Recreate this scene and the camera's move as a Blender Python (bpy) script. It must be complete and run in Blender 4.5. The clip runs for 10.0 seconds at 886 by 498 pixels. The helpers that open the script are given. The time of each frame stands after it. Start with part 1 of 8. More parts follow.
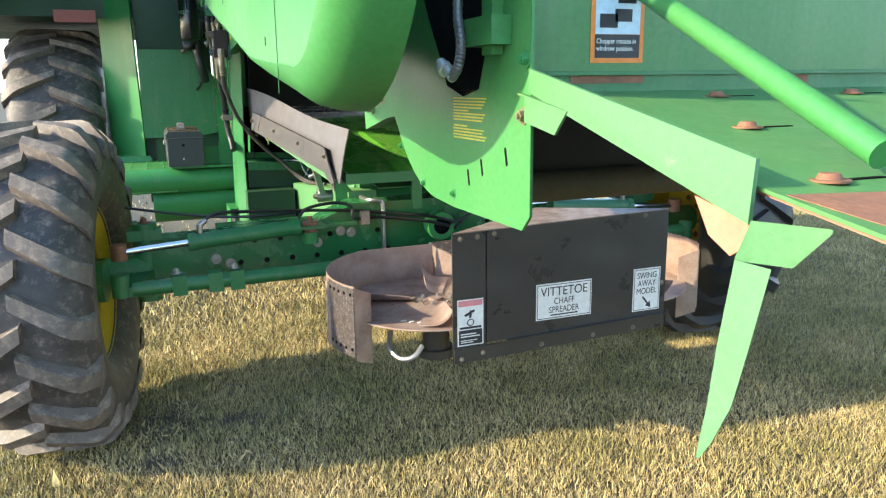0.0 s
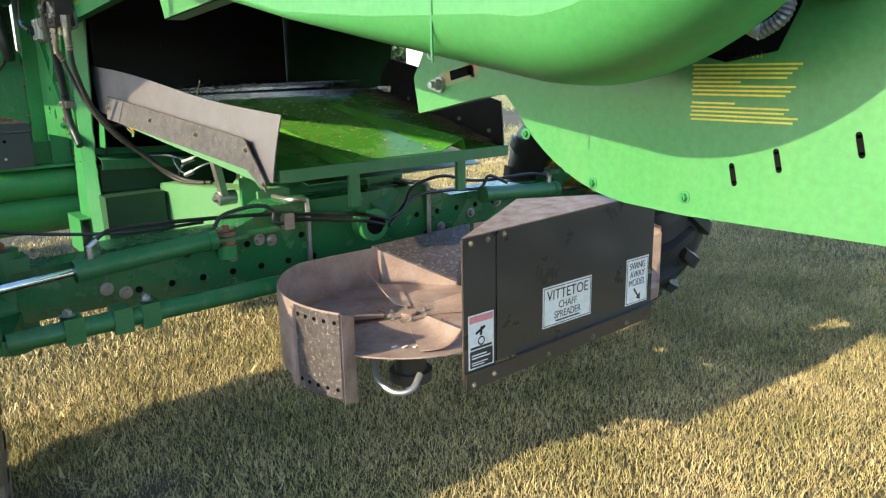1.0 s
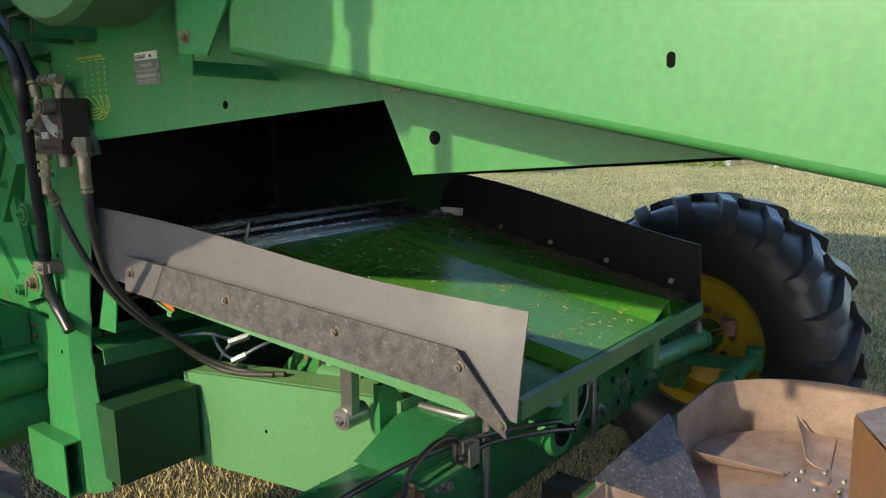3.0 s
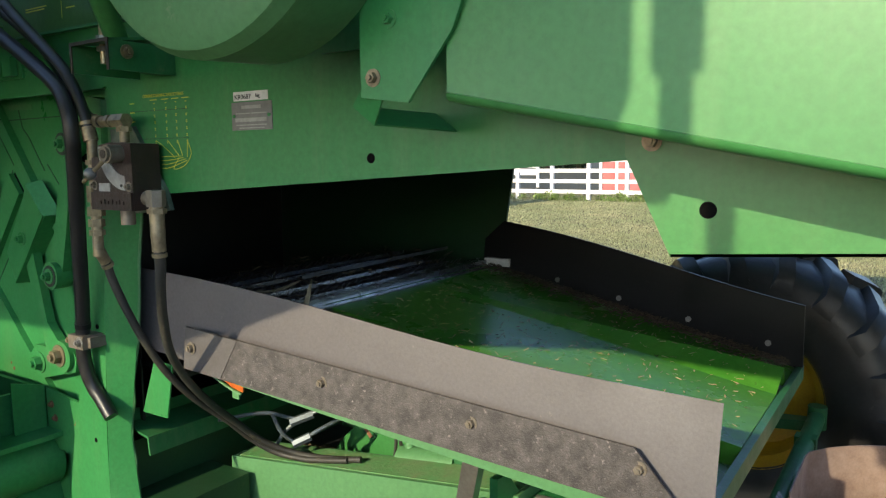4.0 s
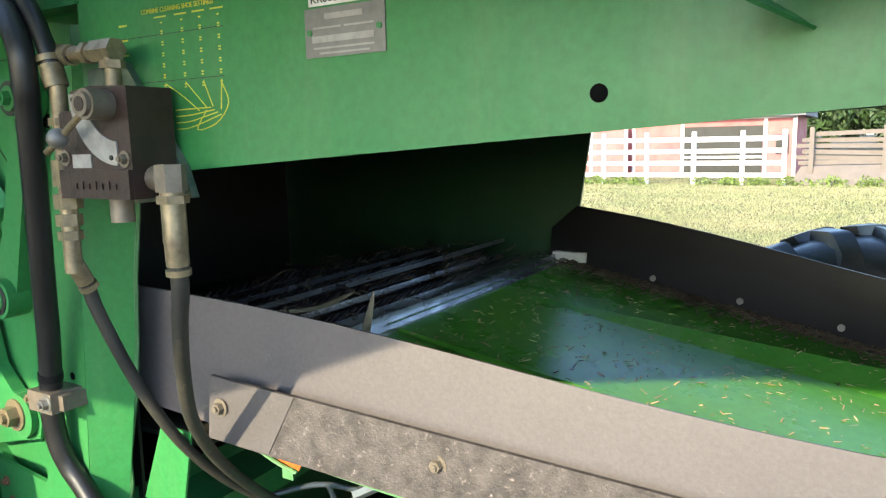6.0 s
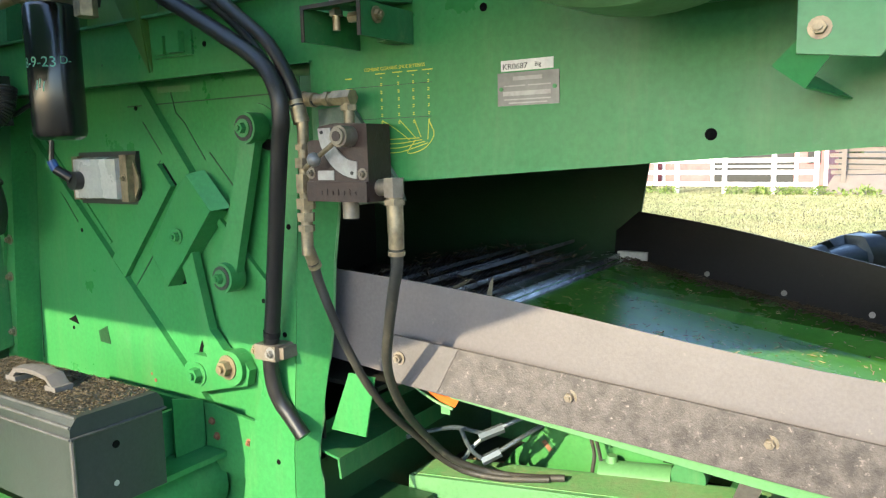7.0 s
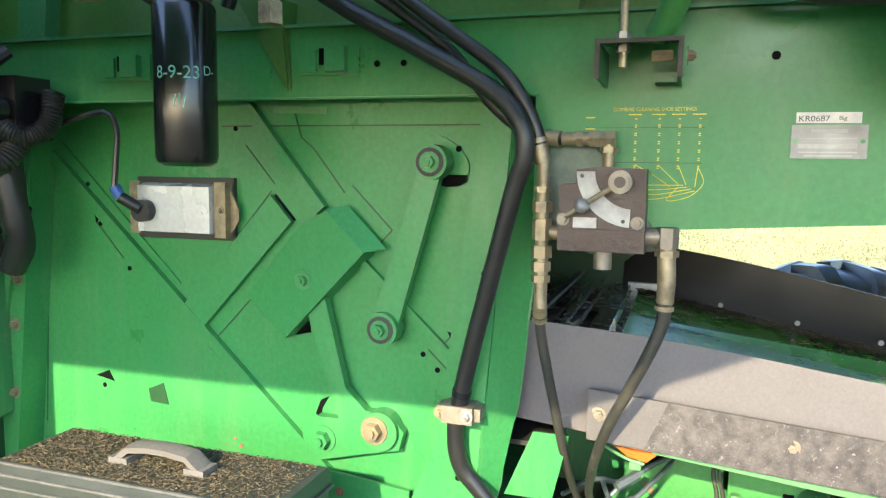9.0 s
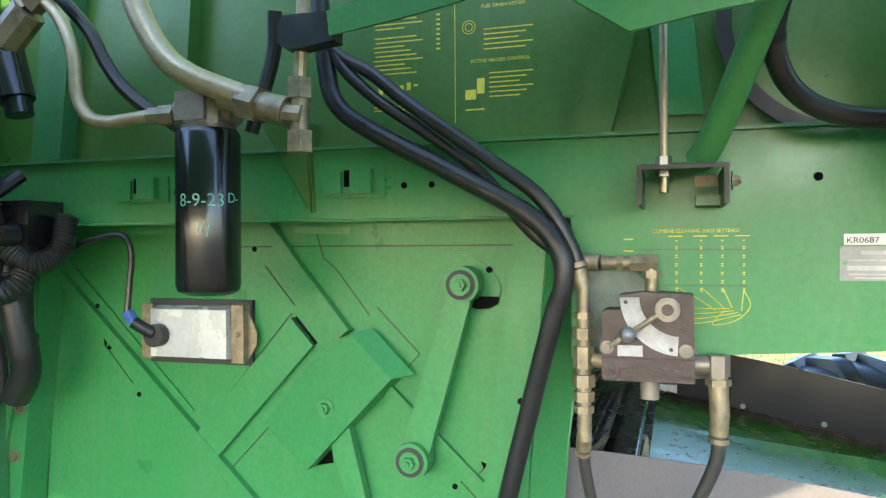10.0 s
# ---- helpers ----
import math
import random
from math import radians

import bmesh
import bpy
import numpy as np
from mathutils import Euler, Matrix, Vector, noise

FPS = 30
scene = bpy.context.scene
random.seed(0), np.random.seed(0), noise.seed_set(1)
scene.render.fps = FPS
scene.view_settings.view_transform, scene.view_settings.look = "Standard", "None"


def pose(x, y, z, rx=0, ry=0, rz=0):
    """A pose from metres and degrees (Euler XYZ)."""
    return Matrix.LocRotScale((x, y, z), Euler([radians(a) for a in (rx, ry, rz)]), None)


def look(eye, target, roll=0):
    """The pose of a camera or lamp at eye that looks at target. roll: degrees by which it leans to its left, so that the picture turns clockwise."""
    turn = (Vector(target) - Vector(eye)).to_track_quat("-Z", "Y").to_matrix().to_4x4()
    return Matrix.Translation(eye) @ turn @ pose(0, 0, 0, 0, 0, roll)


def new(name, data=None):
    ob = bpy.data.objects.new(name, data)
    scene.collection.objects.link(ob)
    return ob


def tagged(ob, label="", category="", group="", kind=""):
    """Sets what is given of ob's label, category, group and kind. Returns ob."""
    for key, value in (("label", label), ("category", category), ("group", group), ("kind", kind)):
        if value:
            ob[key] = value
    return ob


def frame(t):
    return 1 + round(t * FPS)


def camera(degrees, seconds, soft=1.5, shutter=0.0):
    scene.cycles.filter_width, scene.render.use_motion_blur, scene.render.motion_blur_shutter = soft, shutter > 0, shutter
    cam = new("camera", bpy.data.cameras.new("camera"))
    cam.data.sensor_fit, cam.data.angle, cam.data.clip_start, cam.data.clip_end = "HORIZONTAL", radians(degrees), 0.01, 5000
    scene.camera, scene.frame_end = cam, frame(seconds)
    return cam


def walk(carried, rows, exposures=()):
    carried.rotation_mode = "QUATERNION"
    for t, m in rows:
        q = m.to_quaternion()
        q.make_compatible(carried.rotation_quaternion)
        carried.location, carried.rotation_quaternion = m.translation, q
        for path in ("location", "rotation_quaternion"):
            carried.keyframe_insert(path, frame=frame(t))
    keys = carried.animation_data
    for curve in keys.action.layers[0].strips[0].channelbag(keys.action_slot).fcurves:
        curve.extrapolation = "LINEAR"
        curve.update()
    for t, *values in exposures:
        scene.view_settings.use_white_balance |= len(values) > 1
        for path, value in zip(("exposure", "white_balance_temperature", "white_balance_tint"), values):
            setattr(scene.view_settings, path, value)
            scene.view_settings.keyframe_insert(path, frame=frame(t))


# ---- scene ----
cam = camera(62.1, 10.0, soft=1.25)
PATH = [
    (0, (-0.067, 0.215, 1.399), (0.639, 2.036, 0.967), -0.8),
    (0.3, (-0.205, 0.418, 1.392), (0.673, 2.156, 0.952), -0.9),
    (0.5, (-0.294, 0.575, 1.384), (0.694, 2.254, 0.932), -0.8),
    (0.8, (-0.408, 0.801, 1.389), (0.718, 2.382, 0.913), -0.9),
    (1, (-0.448, 0.948, 1.386), (0.757, 2.468, 0.897), -1.2),
    (1.5, (-0.416, 1.378, 1.369), (0.935, 2.748, 0.821), -1.3),
    (2, (-0.452, 1.654, 1.353), (0.971, 2.945, 0.798), -1.4),
    (2.5, (-0.563, 2.066, 1.476), (0.929, 3.321, 1.028), -1.5),
    (3, (-0.566, 2.472, 1.608), (0.974, 3.706, 1.282), -1.2),
    (3.2, (-0.564, 2.597, 1.655), (0.997, 3.815, 1.37), -1.1),
    (4.3, (-0.628, 3.107, 1.659), (1.061, 4.154, 1.432), -0.4),
    (4.5, (-0.562, 3.2, 1.649), (1.145, 4.218, 1.428), -0.4),
    (5, (-0.335, 3.438, 1.63), (1.377, 4.434, 1.353), -0.9),
    (5.2, (-0.286, 3.491, 1.614), (1.421, 4.496, 1.339), -0.9),
    (6.3, (-0.314, 3.538, 1.627), (1.376, 4.57, 1.343), -1.5),
    (6.5, (-0.384, 3.518, 1.633), (1.29, 4.583, 1.378), -1.4),
    (7, (-0.726, 3.51, 1.644), (0.936, 4.593, 1.385), -1.2),
    (7.5, (-0.969, 3.604, 1.641), (0.735, 4.618, 1.385), -0.8),
    (8, (-0.987, 3.843, 1.662), (0.785, 4.736, 1.403), -0.0),
    (8.5, (-0.961, 4.074, 1.676), (0.879, 4.819, 1.436), 0.6),
    (9, (-0.941, 4.249, 1.697), (0.947, 4.869, 1.473), 0.8),
    (9.5, (-0.926, 4.324, 1.719), (0.985, 4.892, 1.563), 0.4),
    (10, (-0.91, 4.338, 1.769), (0.998, 4.937, 1.768), -0.3),
]
EXPOSURES = [(0.0, 2.35), (0.5, 2.3), (1.0, 2.07), (1.5, 1.9), (2.5, 1.95), (3.0, 1.3), (3.2, 1.25), (4.5, 1.4), (5.0, 1.6), (5.2, 1.75), (6.5, 2.45), (7.0, 2.45), (7.5, 2.45), (8.2, 2.48), (9.0, 2.73), (9.5, 2.84), (10.0, 3.0)]
walk(cam, [(t, look(eye, target, roll)) for t, eye, target, roll in PATH], EXPOSURES)

# ---- daylight: low sun from the machine's left side, clear sky ----
SUN_DIR = Vector((1.0, -0.08, -0.475)).normalized()
sun_data = bpy.data.lights.new("sun", "SUN")
sun_data.energy, sun_data.angle, sun_data.color = 2.35, radians(0.55), (1.0, 0.86, 0.58)
sun = new("sun", sun_data)
sun.matrix_basis = look((0, 0, 0), SUN_DIR)
world = bpy.data.worlds.new("sky")
scene.world = world
world.use_nodes = True
wn = world.node_tree.nodes
sky = wn.new("ShaderNodeTexSky")
sky.sky_type, sky.sun_disc = "NISHITA", False
sky.ozone_density, sky.dust_density = 2.5, 0.6
sky.sun_elevation = math.asin(-SUN_DIR.z)
sky.sun_rotation = math.atan2(-SUN_DIR.x, -SUN_DIR.y)
world.node_tree.links.new(sky.outputs[0], wn["Background"].inputs[0])
wn["Background"].inputs[1].default_value = 0.15

# ---- materials ----
def surface(name, color, rough=0.5, metal=0.0, second=None, blend=0.4, size=6.0, grain=90.0, bump=0.15, dust=None, dust_amount=0.0,
            rough_var=0.12, coords="Object", random_tint=0.0, spec=0.5, nicks=0.0, runs=0.0):
    """A worn surface: two tones in broad stains, a fine grain, and dust in flecks."""
    m = bpy.data.materials.new(name)
    m.use_nodes = True
    nt = m.node_tree
    n, link = nt.nodes, nt.links.new
    bsdf = n["Principled BSDF"]
    tc = n.new("ShaderNodeTexCoord")
    big, fine = n.new("ShaderNodeTexNoise"), n.new("ShaderNodeTexNoise")
    for tex, scale, detail in ((big, size, 6), (fine, grain, 3)):
        tex.inputs["Scale"].default_value, tex.inputs["Detail"].default_value, tex.inputs["Roughness"].default_value = scale, detail, 0.62
        link(tc.outputs[coords], tex.inputs["Vector"])
    ramp = n.new("ShaderNodeValToRGB")
    ramp.color_ramp.elements[0].position, ramp.color_ramp.elements[1].position = 0.38, 0.68
    second = second or tuple(c * 0.72 for c in color)
    ramp.color_ramp.elements[0].color = (*color, 1)
    ramp.color_ramp.elements[1].color = (*[a * (1 - blend) + b * blend for a, b in zip(color, second)], 1)
    link(big.outputs["Fac"], ramp.inputs[0])
    out = ramp.outputs[0]
    shade = n.new("ShaderNodeMix")
    shade.data_type, shade.blend_type = "RGBA", "MULTIPLY"
    shade.inputs[0].default_value = 0.35
    grey = n.new("ShaderNodeValToRGB")
    grey.color_ramp.elements[0].position, grey.color_ramp.elements[1].position = 0.3, 0.7
    grey.color_ramp.elements[0].color, grey.color_ramp.elements[1].color = (0.6, 0.6, 0.6, 1), (1.15, 1.15, 1.15, 1)
    link(fine.outputs["Fac"], grey.inputs[0])
    link(out, shade.inputs[6]), link(grey.outputs[0], shade.inputs[7])
    out = shade.outputs[2]
    if dust:
        fleck = n.new("ShaderNodeTexNoise")
        fleck.inputs["Scale"].default_value, fleck.inputs["Detail"].default_value, fleck.inputs["Roughness"].default_value = size * 2.7, 9, 0.75
        link(tc.outputs[coords], fleck.inputs["Vector"])
        cut = n.new("ShaderNodeMapRange")
        cut.inputs["From Min"].default_value, cut.inputs["From Max"].default_value = 0.66 - 0.4 * dust_amount, 0.80 - 0.25 * dust_amount
        cut.inputs["To Max"].default_value = 0.85
        link(fleck.outputs["Fac"], cut.inputs["Value"])
        lay = n.new("ShaderNodeMix")
        lay.data_type = "RGBA"
        lay.inputs[7].default_value = (*dust, 1)
        link(cut.outputs[0], lay.inputs[0]), link(out, lay.inputs[6])
        out = lay.outputs[2]
    if runs:                                            # faint streaks of washed-down dust
        turn, streak, pale = n.new("ShaderNodeMapping"), n.new("ShaderNodeTexNoise"), n.new("ShaderNodeMix")
        turn.inputs["Scale"].default_value = (9, 9, 0.9)
        streak.inputs["Scale"].default_value, streak.inputs["Detail"].default_value, streak.inputs["Roughness"].default_value = 1.6, 7, 0.7
        link(tc.outputs[coords], turn.inputs["Vector"]), link(turn.outputs[0], streak.inputs["Vector"])
        amount = n.new("ShaderNodeMapRange")
        amount.inputs["From Min"].default_value, amount.inputs["From Max"].default_value, amount.inputs["To Max"].default_value = 0.5, 0.75, runs
        link(streak.outputs["Fac"], amount.inputs["Value"])
        pale.data_type = "RGBA"
        pale.inputs[7].default_value = (0.20, 0.25, 0.13, 1)
        link(amount.outputs[0], pale.inputs[0]), link(out, pale.inputs[6])
        out = pale.outputs[2]
    if nicks:                                           # small dark chips in the paint
        spot, edge, chip = n.new("ShaderNodeTexNoise"), n.new("ShaderNodeMapRange"), n.new("ShaderNodeMix")
        spot.inputs["Scale"].default_value, spot.inputs["Detail"].default_value, spot.inputs["Roughness"].default_value = 26, 8, 0.72
        link(tc.outputs[coords], spot.inputs["Vector"])
        edge.inputs["From Min"].default_value, edge.inputs["From Max"].default_value, edge.inputs["To Max"].default_value = 0.72 - 0.06 * nicks, 0.75 - 0.06 * nicks, 0.8
        link(spot.outputs["Fac"], edge.inputs["Value"])
        chip.data_type = "RGBA"
        chip.inputs[7].default_value = (0.035, 0.030, 0.022, 1)
        link(edge.outputs[0], chip.inputs[0]), link(out, chip.inputs[6])
        out = chip.outputs[2]
    if random_tint:
        info = n.new("ShaderNodeNewGeometry")
        hue = n.new("ShaderNodeHueSaturation")
        span = n.new("ShaderNodeMapRange")
        span.inputs["To Min"].default_value, span.inputs["To Max"].default_value = 1 - random_tint, 1 + random_tint
        link(info.outputs["Random Per Island"], span.inputs["Value"])
        link(span.outputs[0], hue.inputs["Value"]), link(out, hue.inputs["Color"])
        out = hue.outputs[0]
    link(out, bsdf.inputs["Base Color"])
    r = n.new("ShaderNodeMapRange")
    r.inputs["From Min"].default_value, r.inputs["From Max"].default_value = 0.3, 0.7
    r.inputs["To Min"].default_value, r.inputs["To Max"].default_value = max(0.03, rough - rough_var), min(1, rough + rough_var)
    link(big.outputs["Fac"], r.inputs["Value"]), link(r.outputs[0], bsdf.inputs["Roughness"])
    bsdf.inputs["Metallic"].default_value = metal
    bsdf.inputs["Specular IOR Level"].default_value = spec
    if bump:
        b = n.new("ShaderNodeBump")
        b.inputs["Strength"].default_value, b.inputs["Distance"].default_value = bump, 0.004
        link(fine.outputs["Fac"], b.inputs["Height"]), link(b.outputs[0], bsdf.inputs["Normal"])
    return m


DUST = (0.26, 0.22, 0.14)
GREEN = surface("green_paint", (0.034, 0.200, 0.058), 0.36, second=(0.046, 0.214, 0.070), size=3.0, dust=(0.09, 0.25, 0.13), dust_amount=0.06, bump=0.04, nicks=0.6, runs=0.17, spec=0.34)
GREEN_DIRTY = surface("dusty_green_paint", (0.022, 0.150, 0.048), 0.40, second=(0.05, 0.15, 0.055), size=7.0, dust=(0.20, 0.21, 0.10), dust_amount=0.16, bump=0.12, nicks=1.0, runs=0.3)
GREEN_SHEET = surface("shield_green_paint", (0.046, 0.204, 0.054), 0.40, second=(0.054, 0.210, 0.062), size=2.0, dust=(0.12, 0.28, 0.12), dust_amount=0.0, bump=0.03, nicks=0.1, runs=0.10)
GREEN_AXLE = surface("oily_axle_green", (0.020, 0.140, 0.046), 0.24, second=(0.035, 0.15, 0.05), size=8.0, dust=(0.16, 0.19, 0.09), dust_amount=0.10, bump=0.08, spec=0.7, nicks=1.0)
GREEN_TRAY = surface("worn_tray_green", (0.050, 0.235, 0.026), 0.26, second=(0.110, 0.275, 0.032), blend=0.8, size=2.2, grain=40, dust=(0.17, 0.26, 0.05), dust_amount=0.12, bump=0.02, rough_var=0.10, spec=0.11, nicks=1.0)
GREEN_TAIL = surface("weathered_tail_green", (0.072, 0.200, 0.062), 0.42, second=(0.088, 0.205, 0.070), size=3.0, dust=(0.17, 0.24, 0.11), dust_amount=0.08, bump=0.06, nicks=0.8, runs=0.28, spec=0.4)
YELLOW = surface("yellow_rim_paint", (0.55, 0.36, 0.02), 0.45, second=(0.40, 0.25, 0.03), size=8, dust=DUST, dust_amount=0.1)
YELLOW_INK = surface("yellow_decal_ink", (0.62, 0.55, 0.05), 0.5, size=30, bump=0)
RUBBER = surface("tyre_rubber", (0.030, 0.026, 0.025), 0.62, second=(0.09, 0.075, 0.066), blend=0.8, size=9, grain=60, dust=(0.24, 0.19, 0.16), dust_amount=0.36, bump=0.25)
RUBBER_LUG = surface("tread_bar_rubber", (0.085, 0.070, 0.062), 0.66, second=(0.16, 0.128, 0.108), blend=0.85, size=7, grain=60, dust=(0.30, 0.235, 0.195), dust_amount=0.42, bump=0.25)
RUBBER_DARK = surface("shaded_tyre_rubber", (0.022, 0.022, 0.024), 0.42, second=(0.040, 0.038, 0.037), blend=0.8, size=9, grain=60, dust=(0.13, 0.11, 0.10), dust_amount=0.10, bump=0.2)
HOSE = surface("hose_rubber", (0.012, 0.012, 0.013), 0.38, second=(0.03, 0.03, 0.028), size=14, dust=(0.12, 0.11, 0.08), dust_amount=0.06, bump=0.1)
HOSE_DUSTY = surface("dusty_hose_rubber", (0.022, 0.022, 0.020), 0.6, second=(0.07, 0.062, 0.045), size=12, dust=(0.17, 0.15, 0.10), dust_amount=0.2, bump=0.15)
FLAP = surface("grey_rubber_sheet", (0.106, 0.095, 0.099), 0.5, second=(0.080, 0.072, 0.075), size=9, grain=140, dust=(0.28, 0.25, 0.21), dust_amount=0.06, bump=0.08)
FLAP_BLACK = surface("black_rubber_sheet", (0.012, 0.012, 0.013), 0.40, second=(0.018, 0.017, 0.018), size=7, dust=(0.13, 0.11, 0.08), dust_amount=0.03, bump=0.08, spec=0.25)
STRIP_STEEL = surface("grimy_steel_strip", (0.038, 0.033, 0.033), 0.55, metal=0.2, second=(0.105, 0.093, 0.090), blend=0.9, size=34, grain=260, dust=(0.36, 0.31, 0.29), dust_amount=0.20, bump=0.3)
STEEL = surface("bare_steel", (0.42, 0.41, 0.39), 0.38, metal=0.85, second=(0.25, 0.23, 0.2), size=18, dust=(0.2, 0.16, 0.11), dust_amount=0.08)
STEEL_DULL = surface("dull_cast_metal", (0.23, 0.20, 0.16), 0.5, metal=0.5, second=(0.17, 0.14, 0.11), blend=0.8, size=30, bump=0.2)
CHROME = surface("chrome_rod", (0.75, 0.75, 0.76), 0.12, metal=1.0, size=30, bump=0, rough_var=0.05)
BRASS = surface("zinc_yellow_fitting", (0.29, 0.235, 0.145), 0.42, metal=0.45, second=(0.13, 0.10, 0.065), blend=0.8, size=40, dust=(0.18, 0.15, 0.1), dust_amount=0.1)
WORN_METAL = surface("scoured_rusty_steel", (0.37, 0.275, 0.235), 0.46, metal=0.2, second=(0.235, 0.155, 0.125), blend=0.85, size=10, grain=120, dust=(0.34, 0.29, 0.25), dust_amount=0.14, bump=0.2)
SPECKLED = surface("chaff_polished_steel", (0.10, 0.085, 0.085), 0.38, metal=0.35, second=(0.06, 0.045, 0.04), blend=0.8, size=30, grain=260, dust=(0.62, 0.56, 0.53), dust_amount=0.30, bump=0.5)
RUST = surface("rusted_steel", (0.24, 0.105, 0.055), 0.75, second=(0.13, 0.06, 0.035), blend=0.7, size=20, bump=0.4)
BLACK_PAINT = surface("faded_black_paint", (0.030, 0.028, 0.026), 0.33, second=(0.045, 0.040, 0.034), size=6, dust=(0.16, 0.13, 0.1), dust_amount=0.04, bump=0.06)
DARK = surface("near_black_steel", (0.016, 0.017, 0.015), 0.6, second=(0.03, 0.028, 0.02), size=5, dust=(0.12, 0.09, 0.05), dust_amount=0.05)
DARK_GREEN = surface("deep_dark_green", (0.009, 0.050, 0.016), 0.5, second=(0.02, 0.05, 0.02), size=5, dust=(0.10, 0.09, 0.05), dust_amount=0.1)
VALVE_IRON = surface("greasy_cast_iron", (0.030, 0.018, 0.016), 0.42, metal=0.2, second=(0.052, 0.029, 0.024), blend=0.7, size=30, dust=(0.12, 0.07, 0.055), dust_amount=0.05, bump=0.35)
FILTER_BLACK = surface("gloss_black_filter", (0.008, 0.008, 0.009), 0.20, size=8, bump=0.02, rough_var=0.05, spec=0.6)
LABEL_WHITE = surface("white_label", (0.72, 0.71, 0.68), 0.5, size=20, bump=0.02, dust=(0.4, 0.36, 0.3), dust_amount=0.02)
DIAL = surface("dull_aluminium_dial", (0.36, 0.355, 0.34), 0.5, metal=0.2, second=(0.26, 0.24, 0.22), blend=0.8, size=40, bump=0.05)
PLATE_WORN = surface("worn_green_plate", (0.045, 0.095, 0.060), 0.5, second=(0.17, 0.19, 0.16), blend=0.9, size=22, bump=0.2)
# upper wall's green, with its shade and warm bounce mixed into the colour
GREEN_SHADE = surface("shaded_upper_green", (0.038, 0.128, 0.019), 0.38, second=(0.048, 0.118, 0.020), size=4.0, dust=(0.13, 0.16, 0.06), dust_amount=0.10, bump=0.05, nicks=1.0, runs=0.12)
STRIP_SMOOTH = surface("smooth_grey_strip", (0.078, 0.070, 0.071), 0.5, second=(0.055, 0.048, 0.048), size=14, grain=160, dust=(0.22, 0.19, 0.17), dust_amount=0.08, bump=0.15)
EDGE_WORN = surface("scuffed_grey_edge", (0.075, 0.074, 0.070), 0.55, second=(0.035, 0.037, 0.035), blend=0.9, size=26, bump=0.2)
LABEL_PINK = surface("faded_red_label", (0.62, 0.22, 0.24), 0.5, size=20, bump=0)
LABEL_INK = surface("black_label_ink", (0.015, 0.015, 0.018), 0.5, size=20, bump=0)
LABEL_ORANGE = surface("orange_label", (0.75, 0.22, 0.03), 0.5, size=20, bump=0)
LABEL_BLUE = surface("pale_blue_label", (0.50, 0.62, 0.70), 0.5, size=20, bump=0)
PLATE_GREY = surface("grey_serial_plate", (0.20, 0.195, 0.19), 0.4, metal=0.4, size=40, bump=0.05)
SILVER = surface("silvered_plastic", (0.55, 0.55, 0.52), 0.3, metal=0.3, second=(0.47, 0.46, 0.44), size=5, dust=DUST, dust_amount=0.0)
TOOLBOX = surface("green_black_toolbox_paint", (0.030, 0.036, 0.034), 0.40, second=(0.045, 0.050, 0.047), blend=0.8, size=4, grain=120, dust=(0.17, 0.165, 0.14), dust_amount=0.03, bump=0.12, nicks=0.6)
CHAFF = surface("chaff_litter", (0.105, 0.080, 0.046), 0.9, second=(0.055, 0.045, 0.025), blend=0.9, size=60, grain=300, bump=0.6, random_tint=0.5)
STRAW = surface("dry_straw", (0.42, 0.32, 0.17), 0.8, second=(0.26, 0.17, 0.08), size=30, random_tint=0.4, bump=0)
SOIL = surface("soil_and_shadow", (0.085, 0.066, 0.050), 0.95, second=(0.09, 0.07, 0.05), blend=0.9, size=14, grain=60, bump=0.9)
HUSK = surface("dry_husk", (0.42, 0.36, 0.22), 0.7, second=(0.28, 0.22, 0.12), size=20, bump=0.1)
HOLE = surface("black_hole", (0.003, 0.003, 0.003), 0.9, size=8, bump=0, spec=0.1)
FADED = surface("faded_green_paint", (0.085, 0.225, 0.090), 0.5, second=(0.075, 0.215, 0.080), size=5, dust=(0.28, 0.30, 0.2), dust_amount=0.08, bump=0.08)
ORANGE = surface("orange_reflector", (0.72, 0.16, 0.03), 0.4, size=20, bump=0)
PLUG_BLUE = surface("blue_plug", (0.03, 0.09, 0.30), 0.5, size=20, bump=0)
WHITE_WOOD = surface("white_fence_paint", (0.78, 0.75, 0.72), 0.6, second=(0.6, 0.56, 0.52), size=3, bump=0.1)
OLD_WOOD = surface("grey_old_wood", (0.15, 0.125, 0.11), 0.8, second=(0.24, 0.20, 0.17), size=4, bump=0.3)
RED_WOOD = surface("red_barn_paint", (0.46, 0.15, 0.14), 0.7, second=(0.34, 0.06, 0.06), size=1.5, bump=0.1)
ROOF = surface("grey_roofing", (0.20, 0.19, 0.19), 0.7, size=2)
LEAF = surface("shrub_leaf", (0.15, 0.215, 0.045), 0.6, second=(0.09, 0.15, 0.03), size=2.5, random_tint=0.45, bump=0)
TREE_LEAF = surface("dark_tree_leaf", (0.030, 0.065, 0.018), 0.6, second=(0.05, 0.09, 0.02), size=0.8, random_tint=0.5, bump=0)
BARK = surface("bark", (0.10, 0.075, 0.05), 0.9, size=4, bump=0.5)
GRASS = surface("lawn_blade", (0.308, 0.262, 0.100), 0.6, second=(0.60, 0.465, 0.235), blend=0.8, size=2.2, random_tint=0.68, bump=0)
FAR_GRASS = surface("far_lawn_blade", (0.225, 0.245, 0.115), 0.6, second=(0.36, 0.33, 0.185), blend=0.8, size=0.6, random_tint=0.5, bump=0)
